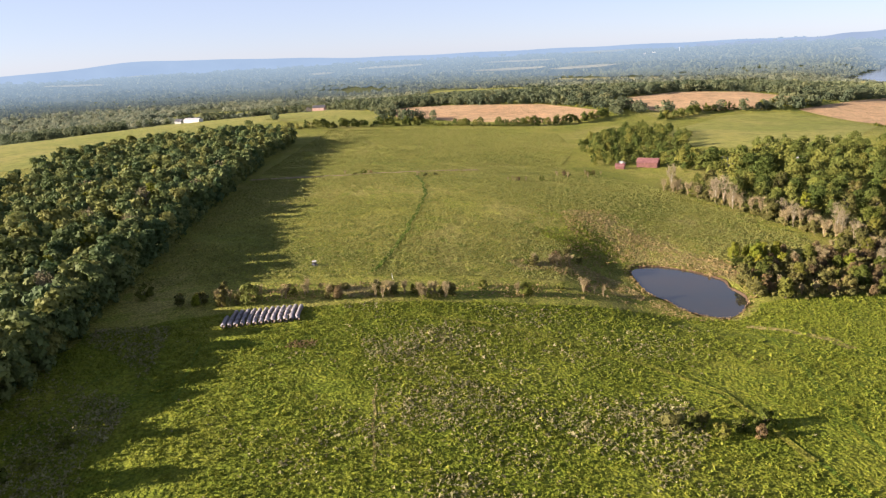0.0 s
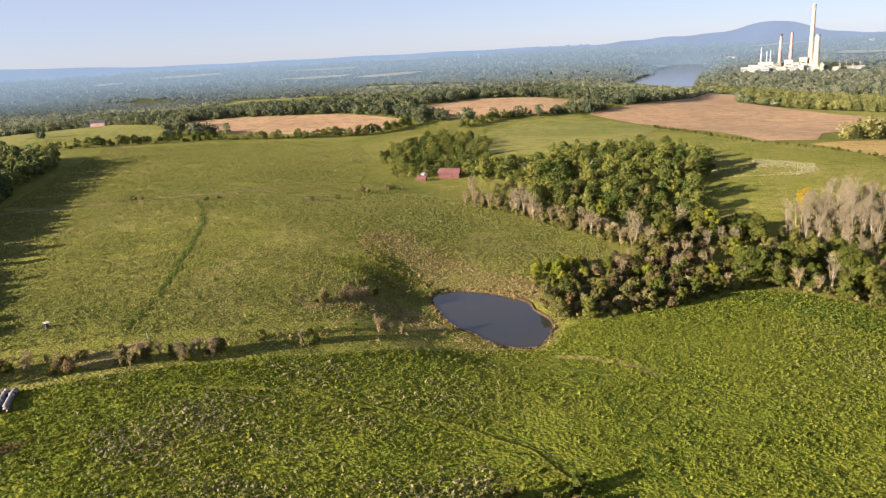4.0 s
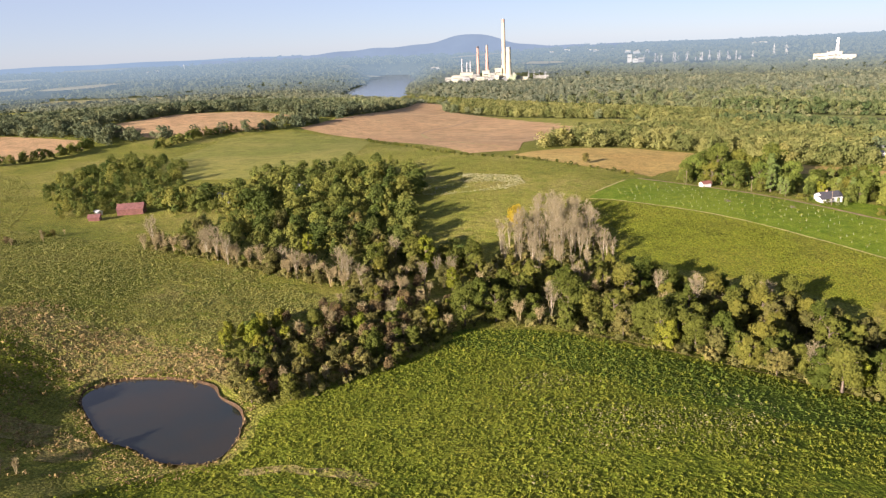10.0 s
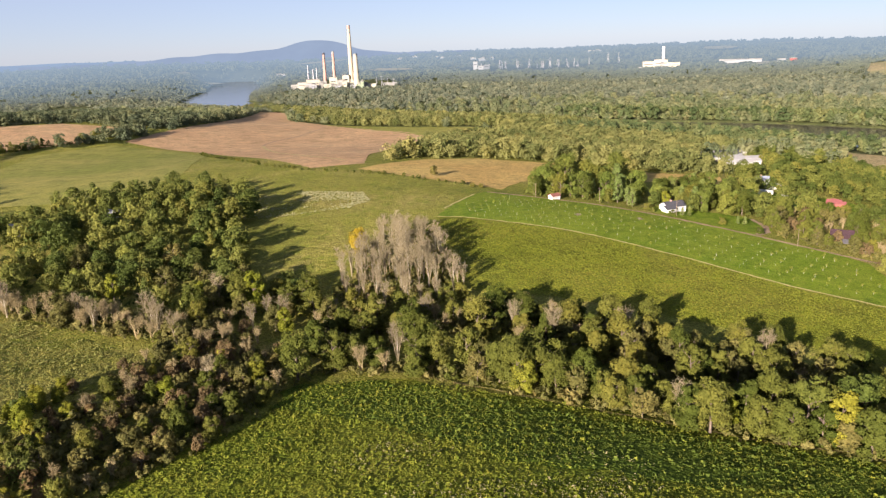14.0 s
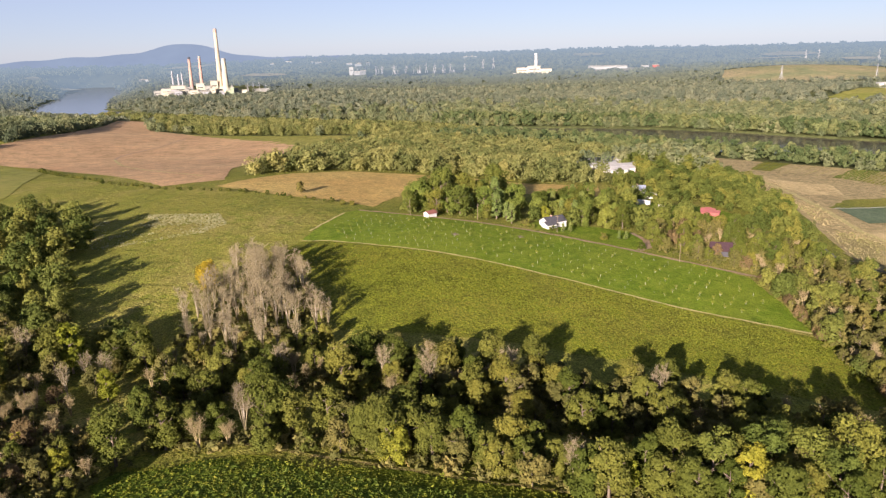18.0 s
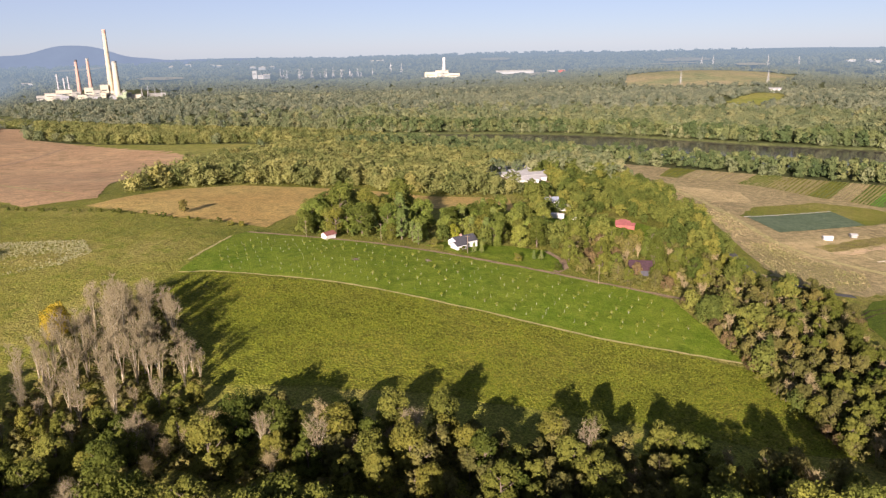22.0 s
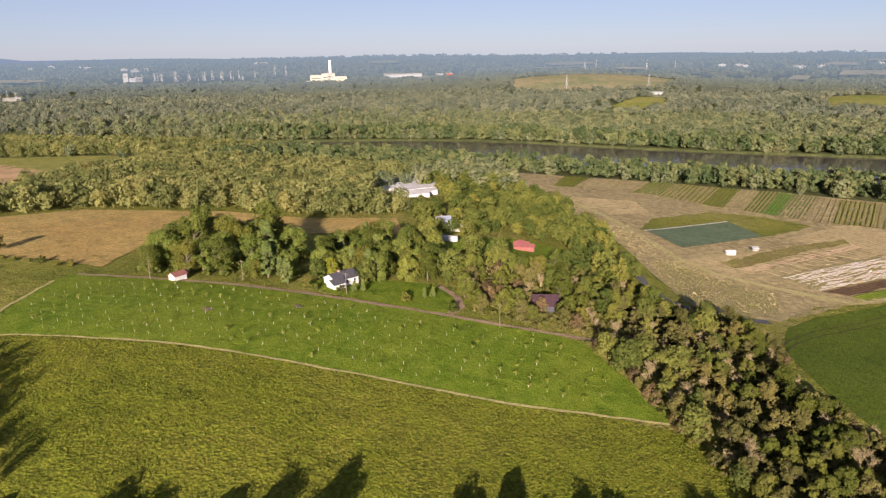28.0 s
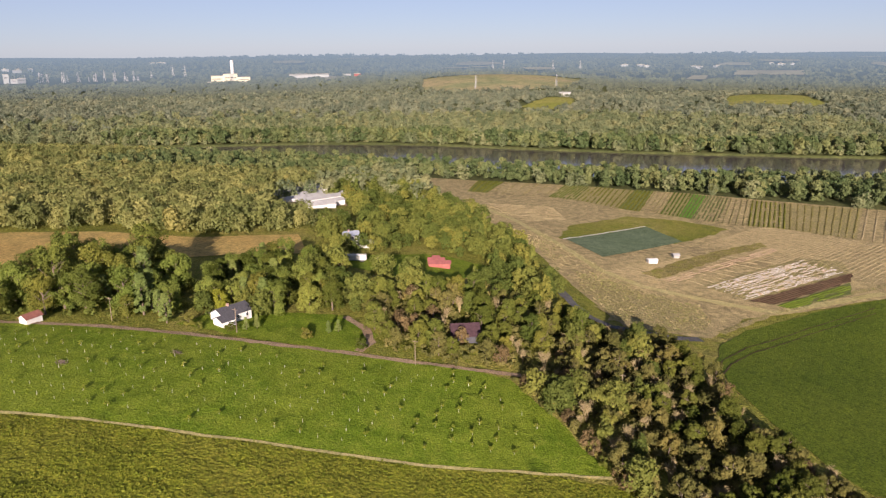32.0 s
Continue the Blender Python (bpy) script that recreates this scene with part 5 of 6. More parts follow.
weeds("gully_weeds", [(-90, 255), (-60, 262), (0, 266), (70, 276), (90, 268), (60, 292), (0, 282), (-70, 280)], 2500, 0.7, WEED_RUST, "rusty weeds along a shallow gully", 7, -0.2)
BACK = [(-128, 282), (-80, 286), (80, 300), (85, 330), (130, 340), (200, 350), (180, 430), (140, 520), (100, 600), (-140, 600), (-134, 400)]
weeds("meadow_middle_tufts", [(345, 290), (372, 214), (388, 145), (396, 116), (445, 150), (434, 224), (424, 302), (412, 388), (385, 398)], 44000, 0.5, WEED_LEAF, "low tufts in a mown olive meadow", 15)
weeds("pale_weeds", [(330, 512), (350, 530), (382, 542), (405, 528), (426, 492), (412, 468), (390, 466), (362, 482), (342, 490)], 12000, 0.6, WEED_PALE, "pale seeding weeds in the meadow", 18, -0.1)
weeds("bank_weeds", [(95, 380), (110, 363), (123, 342), (137, 336), (137, 310), (130, 306), (117, 319), (94, 333), (85, 330)], 1700, 0.9, WEED_RUST, "rank brown weeds above the pond bank", 19, -0.7)
weeds("meadow_weeds_back", BACK, 95000, 0.62, WEED_OLIVE, "olive meadow weeds", 3)
weeds("meadow_weeds_far", [(-140, 605), (100, 605), (130, 700), (140, 860), (60, 960), (-140, 960)], 36000, 0.9, WEED_OLIVE, "tufted grass of a far meadow", 25)


# ---- distance ----
def ridge(name, label, bearings, distance, profile, material, base=-40):
    """A far range of hills along the horizon, with thickness."""
    v, f = [], []
    for i, az in enumerate(bearings):
        a = radians(az)
        h = profile(az)
        for d, z in ((distance - 250, base), (distance, h), (distance + 120, base)):
            v.append((130 + math.sin(a) * d, 70 + math.cos(a) * d, z))
        if i:
            k = 3 * i
            f += [(k - 3, k, k + 1, k - 2), (k - 2, k + 1, k + 2, k - 1)]
    return tagged(new(name, mesh_of(name, v, f, material, True)), label, "hills", kind="structure")


def bell(az, c, w):
    return math.exp(-((az - c) / w) ** 2)


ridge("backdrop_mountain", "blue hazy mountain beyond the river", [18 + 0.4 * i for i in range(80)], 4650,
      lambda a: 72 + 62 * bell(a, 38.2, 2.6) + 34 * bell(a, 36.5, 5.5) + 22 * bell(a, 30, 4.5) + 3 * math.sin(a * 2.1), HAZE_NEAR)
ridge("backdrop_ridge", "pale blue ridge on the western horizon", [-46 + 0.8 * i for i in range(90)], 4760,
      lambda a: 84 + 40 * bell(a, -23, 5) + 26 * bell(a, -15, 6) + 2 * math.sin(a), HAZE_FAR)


# ---- buildings and farm things ----
WHITE = plain("white_siding", (0.56, 0.56, 0.54), 0.7, 0.3, 0, 0.12, 0.6)
CREAM = plain("pale_cladding", (0.45, 0.42, 0.32), 0.7, 0.2, 0, 0.15, 0.05)
CREAM_2 = plain("weathered_concrete", (0.29, 0.29, 0.26), 0.85, 0.2, 0, 0.25, 0.05)
TAN_BRICK = plain("stack_concrete_tan", (0.48, 0.40, 0.29), 0.85, 0.2, 0, 0.15, 0.05)
RED_BRICK = plain("stack_red", (0.42, 0.27, 0.22), 0.85, 0.2, 0, 0.15, 0.05)
SLATE = plain("dark_shingle", (0.075, 0.075, 0.085), 0.9, 0.2, 0, 0.3, 1.2, 0.05)
BLUE_ROOF = plain("blue_grey_roof", (0.25, 0.28, 0.34), 0.6, 0.3, 0, 0.2, 0.5)
RED_ROOF = plain("red_metal_roof", (0.24, 0.10, 0.08), 0.55, 0.4, 0, 0.3, 0.5)
BARN_WALL = plain("weathered_barn_red", (0.15, 0.070, 0.058), 0.85, 0.2, 0, 0.35, 0.5)
BARN_ROOF = plain("rusty_barn_roof", (0.19, 0.088, 0.080), 0.7, 0.3, 0, 0.4, 0.4)
RED_WALL = plain("faded_red_boards", (0.32, 0.10, 0.085), 0.8, 0.2, 0, 0.25, 0.6)
PINK_ROOF = plain("faded_red_roof", (0.25, 0.085, 0.08), 0.7, 0.3, 0, 0.25, 0.4)
PURPLE_ROOF = plain("purple_shingle", (0.060, 0.034, 0.040), 0.9, 0.2, 0, 0.4, 1.0, 0.05)
GREEN_SHED = plain("pale_green_cladding", (0.30, 0.36, 0.24), 0.8, 0.2, 0, 0.2, 0.1)
GREY_ROOF = plain("pale_sheet_roof", (0.40, 0.40, 0.39), 0.6, 0.4, 0.1, 0.2, 0.15)
GLASS = plain("window_glass", (0.04, 0.05, 0.06), 0.08, 0.6, 0, 0.2)
TRIM = plain("white_trim", (0.8, 0.8, 0.78), 0.6, 0.3, 0, 0.1)
WOODEN = plain("weathered_wood", (0.24, 0.19, 0.14), 0.9, 0.1, 0, 0.35, 1.0, 0.03)
STEEL = plain("galvanised_steel", (0.33, 0.34, 0.35), 0.5, 0.4, 0.4, 0.2)
TUBE = plain("tree_tube_plastic", (0.46, 0.47, 0.34), 0.6, 0.3, 0, 0.15)
WRAP = plain("bale_net_wrap", (0.27, 0.25, 0.25), 0.8, 0.2, 0, 0.35, 1.6, 0.05)
STRAW = plain("bale_straw", (0.30, 0.23, 0.15), 0.95, 0.1, 0, 0.35, 2.5, 0.05)


def part(name, verts, faces, material, parent, at=None, label=""):
    ob = new(name, mesh_of(name, verts, faces, material))
    ob.parent = parent
    if at is not None:
        ob.matrix_basis = at
    if label:
        ob["label"] = label
    return ob


def block(x0, y0, z0, x1, y1, z1):
    v = [(x, y, z) for z in (z0, z1) for x, y in ((x0, y0), (x1, y0), (x1, y1), (x0, y1))]
    return v, [(3, 2, 1, 0), (4, 5, 6, 7), (0, 1, 5, 4), (1, 2, 6, 5), (2, 3, 7, 6), (3, 0, 4, 7)]


def join(*shapes):
    v, f = [], []
    for sv, sf in shapes:
        k = len(v)
        v += sv
        f += [tuple(i + k for i in face) for face in sf]
    return v, f


def gable_walls(w, d, h, rise):
    """A house body of width w (x), depth d (y, the ridge's line), with gables at both ends of y."""
    a, b = w / 2, d / 2
    v = [(-a, -b, -1.0), (a, -b, -1.0), (a, b, -1.0), (-a, b, -1.0), (-a, -b, h), (a, -b, h), (a, b, h), (-a, b, h), (0, -b, h + rise), (0, b, h + rise)]
    return v, [(3, 2, 1, 0), (0, 1, 5, 8, 4), (2, 3, 7, 9, 6), (1, 2, 6, 5), (3, 0, 4, 7), (4, 8, 9, 7), (5, 6, 9, 8)]


def roof_slab(w, d, h, rise, over=0.5, thick=0.22, side=1):
    a, b, t = w / 2, d / 2 + over, thick
    k = rise / a
    x, z = a + over, h - over * k
    v = [(side * x, -b, z), (0, -b, h + rise), (0, b, h + rise), (side * x, b, z)]
    v = [(p[0], p[1], p[2] + 0.03) for p in v] + [(p[0], p[1], p[2] + t) for p in v]
    return v, [(0, 1, 2, 3), (7, 6, 5, 4), (0, 4, 5, 1), (1, 5, 6, 2), (2, 6, 7, 3), (3, 7, 4, 0)]


def window(parent, x, y, z, face, w=1.0, h=1.3):
    """A framed window set proud on a wall; face is the wall's outward way: +x, -x, +y or -y."""
    e = part("window", *block(-w / 2, -0.02, -h / 2, w / 2, 0.03, h / 2), GLASS, parent, pose(x, y, z, 0, 0, {"-y": 0, "+x": 90, "+y": 180, "-x": -90}[face]))
    t = 0.09
    bars = join(block(-w / 2 - t, -0.06, -h / 2 - t, -w / 2, 0.02, h / 2 + t), block(w / 2, -0.06, -h / 2 - t, w / 2 + t, 0.02, h / 2 + t),
                block(-w / 2, -0.06, h / 2, w / 2, 0.02, h / 2 + t), block(-w / 2, -0.08, -h / 2 - t, w / 2, 0.02, -h / 2), block(-w / 2, -0.05, -0.03, w / 2, 0.01, 0.03))
    part("frame", *bars, TRIM, e)
    return e


def gable_house(name, label, category, x, y, turn, w, d, h, rise, wall_mat, roof_mat, windows=3, storeys=1, door=True, chimney=False, z=None):
    e = tagged(new(name), label, category)
    e.matrix_basis = pose(x, y, float(ground_z(x, y)) if z is None else z, 0, 0, turn)
    part("wall", *gable_walls(w, d, h, rise), wall_mat, e)
    for side in (-1, 1):
        part("roof", *roof_slab(w, d, h, rise, side=side), roof_mat, e)
    for s in range(storeys):
        zz = h * (s + 0.55) / storeys
        for i in range(windows):
            yy = d * ((i + 0.5) / windows - 0.5)
            window(e, -w / 2 - 0.01, yy, zz, "-x")
            window(e, w / 2 + 0.01, yy, zz, "+x")
        if windows:
            window(e, -w * 0.2, -d / 2 - 0.01, zz, "-y")
            window(e, w * 0.25, -d / 2 - 0.01, zz, "-y")
    if door:
        dr = part("door", *block(-0.5, -0.05, 0, 0.5, 0.0, 2.05), WOODEN, e, pose(0, -d / 2 - 0.01, 0.0))
        part("handle", *block(0.35, -0.1, 0.95, 0.42, -0.05, 1.05), STEEL, dr)
    if chimney:
        part("chimney", *block(-0.45, 1.0, h, 0.45, 1.9, h + rise + 1.1), RED_BRICK, e)
    return e


# the farmhouse by the lane
gable_house("farmhouse", "white one-storey farmhouse with a dark shingled gable roof", "house", 513, 303, 62, 9, 13, 3.4, 2.4, WHITE, SLATE, 3, chimney=True)
gable_house("front_wing", "low white front wing with a dark gable roof beside the farmhouse", "house", 505.5, 302, 62, 6, 6.5, 2.6, 1.5, WHITE, SLATE, 1)
gable_house("garden_shed", "small white shed with a red metal roof by the lane", "shed", 489.5, 374.5, 75, 4.6, 6.5, 2.6, 1.3, WHITE, RED_ROOF, 0)
gable_house("red_shed_large", "long faded red farm shed on grass", "shed", 645, 243, 8, 4.6, 12, 2.6, 1.3, RED_WALL, PINK_ROOF, 0)
gable_house("red_shed_middle", "faded red farm shed behind a longer one", "shed", 651, 246, 8, 4, 9, 2.6, 1.3, RED_WALL, PINK_ROOF, 0)
gable_house("small_pink_shed", "small pale red shed on grass", "shed", 660, 248, 8, 3, 4, 2.2, 0.8, RED_WALL, PINK_ROOF, 0)
gable_house("tall_farmhouse", "white two-storey farmhouse with a blue-grey roof among trees", "house", 672, 303, 30, 7, 9, 5.6, 2.2, WHITE, BLUE_ROOF, 3, 2, chimney=True)
gable_house("house_annex", "low white annex of a farmhouse", "house", 668, 293, 30, 6, 8, 3.0, 1.5, WHITE, GREY_ROOF, 2)
gable_house("red_barn", "old red barn with a rusty red roof at the wood's edge", "barn", 176, 610, 62, 10, 17, 4.2, 3.0, BARN_WALL, BARN_ROOF, 0)
gable_house("red_hut", "small red shed beside an old barn", "shed", 151, 604, 62, 5, 7, 2.6, 1.6, BARN_WALL, BARN_ROOF, 0)
gable_house("small_white_shed", "small white shed behind a red barn", "shed", 157, 622, 20, 3.5, 4.5, 2.6, 0.8, WHITE, GREY_ROOF, 0)
gable_house("wood_house", "white house among dense dark trees", "house", 290, 582, 20, 6, 9, 3.4, 1.8, WHITE, GREY_ROOF, 3)
gable_house("wood_cottage", "pale blue-roofed cottage among trees", "house", 235, 590, 40, 7, 9, 5.0, 2.2, WHITE, BLUE_ROOF, 2)
gable_house("purple_barn", "old dark barn with a purplish shingle roof among trees", "barn", 531, 211, 15, 9, 11, 3.0, 3.6, SLATE, PURPLE_ROOF, 0)
gable_house("far_farmhouse", "long pale-roofed farm building by a pasture", "barn", -462, 1412, 70, 14, 34, 5, 3.5, WHITE, GREY_ROOF, 4)
gable_house("far_barn", "grey barn beside a pasture", "barn", -500, 1450, 60, 12, 18, 5, 4, CREAM_2, SLATE, 0)
gable_house("far_brick_house", "dark red-brick house at the edge of a far pasture", "house", -222, 1418, 80, 12, 24, 6.5, 4, RED_BRICK, SLATE, 4)
gable_house("far_dark_house", "dark-roofed house beyond a far pasture", "house", -245, 1432, 10, 9, 14, 6, 3, CREAM_2, SLATE, 2)
gable_house("far_white_barn", "long white barn in a far field beyond the river", "barn", 2035, 205, 0, 14, 26, 9, 3, WHITE, GREY_ROOF, 0)
for k, (x, y) in enumerate(((732, 118.5), (751, 101.5))):
    gable_house("field_hut", ("white boxy field hut on bare soil", "grey weathered field hut on bare soil")[k], "hut", x, y, 20, 3.6, (6.0, 4.0)[k], 2.4, 0.7, (WHITE, CREAM_2)[k], (WHITE, GREY_ROOF)[k], 0)
# greenhouses of the nursery
draped("nursery_yard", [(798, 372), (822, 352), (850, 368), (884, 396), (936, 408), (940, 434), (880, 436), (838, 420), (808, 398)], STUBBLE, "pale gravel yard round nursery sheds", "yard", lift=0.3, cell=8, jitter=2.0, seed=25)
for i, (x, y, w, d, h, turn) in enumerate(((842, 396, 11, 46, 3.5, 48), (852, 386, 11, 46, 3.5, 48), (834, 382, 12, 40, 4, 48), (818, 372, 9, 34, 3, 48), (800, 368, 8, 22, 3, 40), (862, 402, 10, 26, 3.5, 48), (826, 402, 8, 20, 3.2, 48), (882, 416, 16, 44, 4.5, 48), (902, 420, 14, 36, 4, 48), (868, 424, 10, 30, 3.5, 48))):
    gable_house("nursery_shed", "long pale-roofed nursery shed in a clearing", "shed", x, y, turn, w, d, h, 1.6, WHITE, GREY_ROOF, 0, door=False)

# the white trailer and a car
tr = tagged(new("box_trailer"), "long white box trailer parked on a farmyard", "trailer")
tr.matrix_basis = pose(629, 288.5, float(ground_z(629, 288.5)), 0, 0, 8)
part("body", *block(-1.3, -7.5, 1.1, 1.3, 7.5, 4.0), WHITE, tr)
part("chassis", *block(-1.0, -7.2, 0.8, 1.0, 7.2, 1.08), STEEL, tr)
for sx in (-1.1, 1.1):
    for sy in (-5.6, -4.4):
        v = [(q, 0.5 * math.cos(t), 0.5 * math.sin(t)) for q in (-0.15, 0.15) for t in [math.pi * i / 6 for i in range(12)]]
        f = [tuple(range(11, -1, -1)), tuple(range(12, 24))] + [(i, (i + 1) % 12, 12 + (i + 1) % 12, 12 + i) for i in range(12)]
        part("wheel", v, f, ASPHALT, tr, pose(sx, sy, 0.5))
car = tagged(new("van"), "small white van parked on a farmyard", "van")
car.matrix_basis = pose(640, 276, float(ground_z(640, 276)), 0, 0, 50)
part("body", [(-0.9, -2.3, 0.4), (0.9, -2.3, 0.4), (0.9, 2.3, 0.4), (-0.9, 2.3, 0.4), (-0.9, -2.3, 1.1), (0.9, -2.3, 1.1), (0.9, 2.3, 1.3), (-0.9, 2.3, 1.3), (-0.75, -1.2, 2.0), (0.75, -1.2, 2.0), (0.8, 2.2, 2.0), (-0.8, 2.2, 2.0)],
     [(3, 2, 1, 0), (0, 1, 5, 4), (1, 2, 6, 5), (2, 3, 7, 6), (3, 0, 4, 7), (4, 5, 9, 8), (5, 6, 10, 9), (6, 7, 11, 10), (7, 4, 8, 11), (8, 9, 10, 11)], WHITE, car)
for sx in (-0.8, 0.8):
    for sy in (-1.4, 1.4):
        v = [(q, 0.33 * math.cos(t), 0.33 * math.sin(t)) for q in (-0.1, 0.1) for t in [math.pi * i / 5 for i in range(10)]]
        f = [tuple(range(9, -1, -1)), tuple(range(10, 20))] + [(i, (i + 1) % 10, 10 + (i + 1) % 10, 10 + i) for i in range(10)]
        part("wheel", v, f, ASPHALT, car, pose(sx, sy, 0.33))


cart = tagged(new("utility_cart"), "small farm utility cart with a white roof on grass", "cart")
cart.matrix_basis = pose(-56, 305.5, float(ground_z(-56, 305.5)), 0, 0, 35)
part("body", *join(block(-0.75, -1.4, 0.45, 0.75, 1.4, 0.75), block(-0.75, 0.5, 0.75, 0.75, 1.35, 1.1), block(-0.75, -1.4, 0.75, -0.65, -0.2, 1.05), block(0.65, -1.4, 0.75, 0.75, -0.2, 1.05)), SLATE, cart)
part("seat", *join(block(-0.6, -0.15, 0.76, 0.6, 0.35, 0.95), block(-0.6, -0.2, 0.95, 0.6, -0.08, 1.4)), SLATE, cart)
part("roof", *block(-0.85, -0.9, 2.0, 0.85, 1.1, 2.12), WHITE, cart)
for sx in (-0.7, 0.7):
    for sy in (-0.8, 1.0):
        part("roof_post", *block(sx - 0.03, sy - 0.03, 0.75, sx + 0.03, sy + 0.03, 2.0), STEEL, cart)
    for sy in (-0.95, 0.95):
        v = [(q, 0.36 * math.cos(t), 0.36 * math.sin(t)) for q in (-0.13, 0.13) for t in [math.pi * i / 5 for i in range(10)]]
        f = [tuple(range(9, -1, -1)), tuple(range(10, 20))] + [(i, (i + 1) % 10, 10 + (i + 1) % 10, 10 + i) for i in range(10)]
        part("wheel", v, f, ASPHALT, cart, pose(sx, sy, 0.36))
v, f = [], []
limb(v, f, (0, 0, -0.4), (-0.5, 0.2, 2.6), 0.13, 0.11, 7)
gate_post = tagged(new("gate_post", mesh_of("gate_post", v, f, WHITE)), "leaning white post beside a gully", "post")
gate_post.matrix_basis = pose(-21, 286, float(ground_z(-21, 286)))


def pole(x, y, h=10.0, turn=0):
    e = tagged(new("utility_pole"), "weathered wooden utility pole with a crossarm", "pole", "utility poles")
    e.matrix_basis = pose(x, y, float(ground_z(x, y)), 0, 0, turn)
    v, f = [], []
    limb(v, f, (0, 0, -0.5), (0, 0, h), 0.17, 0.11, 8)
    part("post", v, f, WOODEN, e)
    part("crossarm", *block(-1.2, -0.07, h - 0.8, 1.2, 0.07, h - 0.62), WOODEN, e)
    for s in (-1.05, 0.45, 1.05):
        v, f = [], []
        limb(v, f, (s, 0, h - 0.62), (s, 0, h - 0.4), 0.06, 0.04, 6)
        part("insulator", v, f, GLASS, e)
    return e


for x, y in ((486, 387), (499, 294), (497, 224), (497, 345), (503, 150), (700, 330)):
    pole(x, y, 10, 80)

# round bales in long rows by the meadow's edge
def bale_mesh(seed):
    rng2 = random.Random(seed)
    v, f = [], []
    rows2 = ((-0.75, 0.62), (-0.68, 0.76), (-0.3, 0.8), (0.3, 0.8), (0.68, 0.76), (0.75, 0.62))
    n = 12
    for yy, r in rows2:
        for i in range(n):
            t = 2 * math.pi * i / n
            k = r * (1 + rng2.uniform(-0.03, 0.03))
            v.append((math.cos(t) * k, yy, 0.78 + math.sin(t) * k * 0.97))
    for j in range(5):
        for i in range(n):
            f.append((j * n + i, j * n + (i + 1) % n, (j + 1) * n + (i + 1) % n, (j + 1) * n + i))
    caps = [tuple(range(n)), tuple(range(6 * n - 1, 5 * n - 1, -1))]
    me2 = mesh_of("hay_bale", v, f + caps, WRAP, True)
    me2.materials.append(STRAW)
    for p in me2.polygons[-2:]:
        p.material_index = 1
    return me2


bales = [bale_mesh(s) for s in (1, 2, 3)]
rng = random.Random(9)
for r in range(13):
    bx, by = -76.5 + 2.05 * r, 235.5 + 0.42 * r
    for k in range(9 if r else 6):
        x, y = bx - 0.26 * k + 0.022 * k * k + rng.uniform(-0.14, 0.14), by + 1.52 * k + rng.uniform(-0.05, 0.05)
        ob = tagged(new("hay_bale", rng.choice(bales)), "round hay bale in grey net wrap, in a row", "bale", "rows of hay bales")
        ob.matrix_basis = pose(x, y, float(ground_z(x, y)) + 0.15, 0, 0, 9 + rng.uniform(-6, 6))
        q = rng.uniform(0.9, 1.06)
        ob.scale = (q, 1, q)

# young trees in tubes
def tube_mesh():
    v, f = [], []
    limb(v, f, (0, 0, -0.1), (0, 0, 0.9), 0.05, 0.045, 8)
    limb(v, f, (0.14, 0, -0.1), (0.16, 0, 1.6), 0.015, 0.015, 5)
    return mesh_of("tube", v, f, TUBE)


tube = tube_mesh()
tops = [quick_mesh("leaves", *crown_arrays(90 + i, 2.0, 0.75, 6, 100, 0.19, 0.2)[:2], WEED_LEAF) for i in range(3)]
young = []
for top in (None, *tops):
    e = tagged(new("sapling"), "young planted tree in a pale plastic tube", "sapling", "saplings in tubes")
    t = new("tube", tube)
    t.parent = e
    if top:
        c = new("leaves", top)
        c.parent = e
    young.append(e)
ORCHARD = [(418, 392), (422, 362), (426, 330), (430, 300), (433, 268), (437, 243), (441, 222), (445, 203), (451, 183), (462, 172), (490, 190), (496, 212), (493, 235), (489, 262), (486, 300), (484, 340), (481, 385), (474, 412), (440, 412)]
rng = random.Random(14)
placed = set()
k = 0
for row in range(14):
    for col in range(40):
        x = 414 + row * 6.2 + rng.uniform(-0.7, 0.7)
        y = 172 + col * 6.2 + rng.uniform(-0.9, 0.9)
        if not inside(np.array([x]), np.array([y]), ORCHARD)[0] or rng.random() < 0.22 or k > 292:
            continue
        kind = rng.choices(young, (5, 1, 1, 1) if y > 215 else (2, 3, 3, 3))[0]
        s = rng.uniform(0.8, 1.15) if y > 215 else rng.uniform(0.9, 1.3)
        m = pose(x, y, float(ground_z(x, y)) + 0.2, 0, 0, rng.uniform(0, 360))
        kind.scale = (s, s, s)
        if kind in placed:
            copy_thing(kind, m)
        else:
            placed.add(kind)
            kind.matrix_basis = m @ Matrix.Diagonal((s, s, s, 1))
        k += 1

for x, y in ((455, 335), (473, 304)):
    v, f = [], []
    heap = random.Random(int(x))
    for k in range(120):
        a, r = heap.uniform(0, 6.28), heap.uniform(0, 2.6)
        p = Vector((math.cos(a) * r, math.sin(a) * r * 0.6, heap.uniform(0, 0.9) * (1 - r / 3.2)))
        limb(v, f, p, p + Vector((heap.uniform(-1.3, 1.3), heap.uniform(-0.9, 0.9), heap.uniform(-0.1, 0.5))), 0.05, 0.02, 3)
    ob = tagged(new("brush_pile", mesh_of("brush_pile", v, f, BARK)), "heap of dark brown cut brush on grass", "brush pile")
    ob.matrix_basis = pose(x, y, float(ground_z(x, y)) + 0.2, 0, 0, 60)

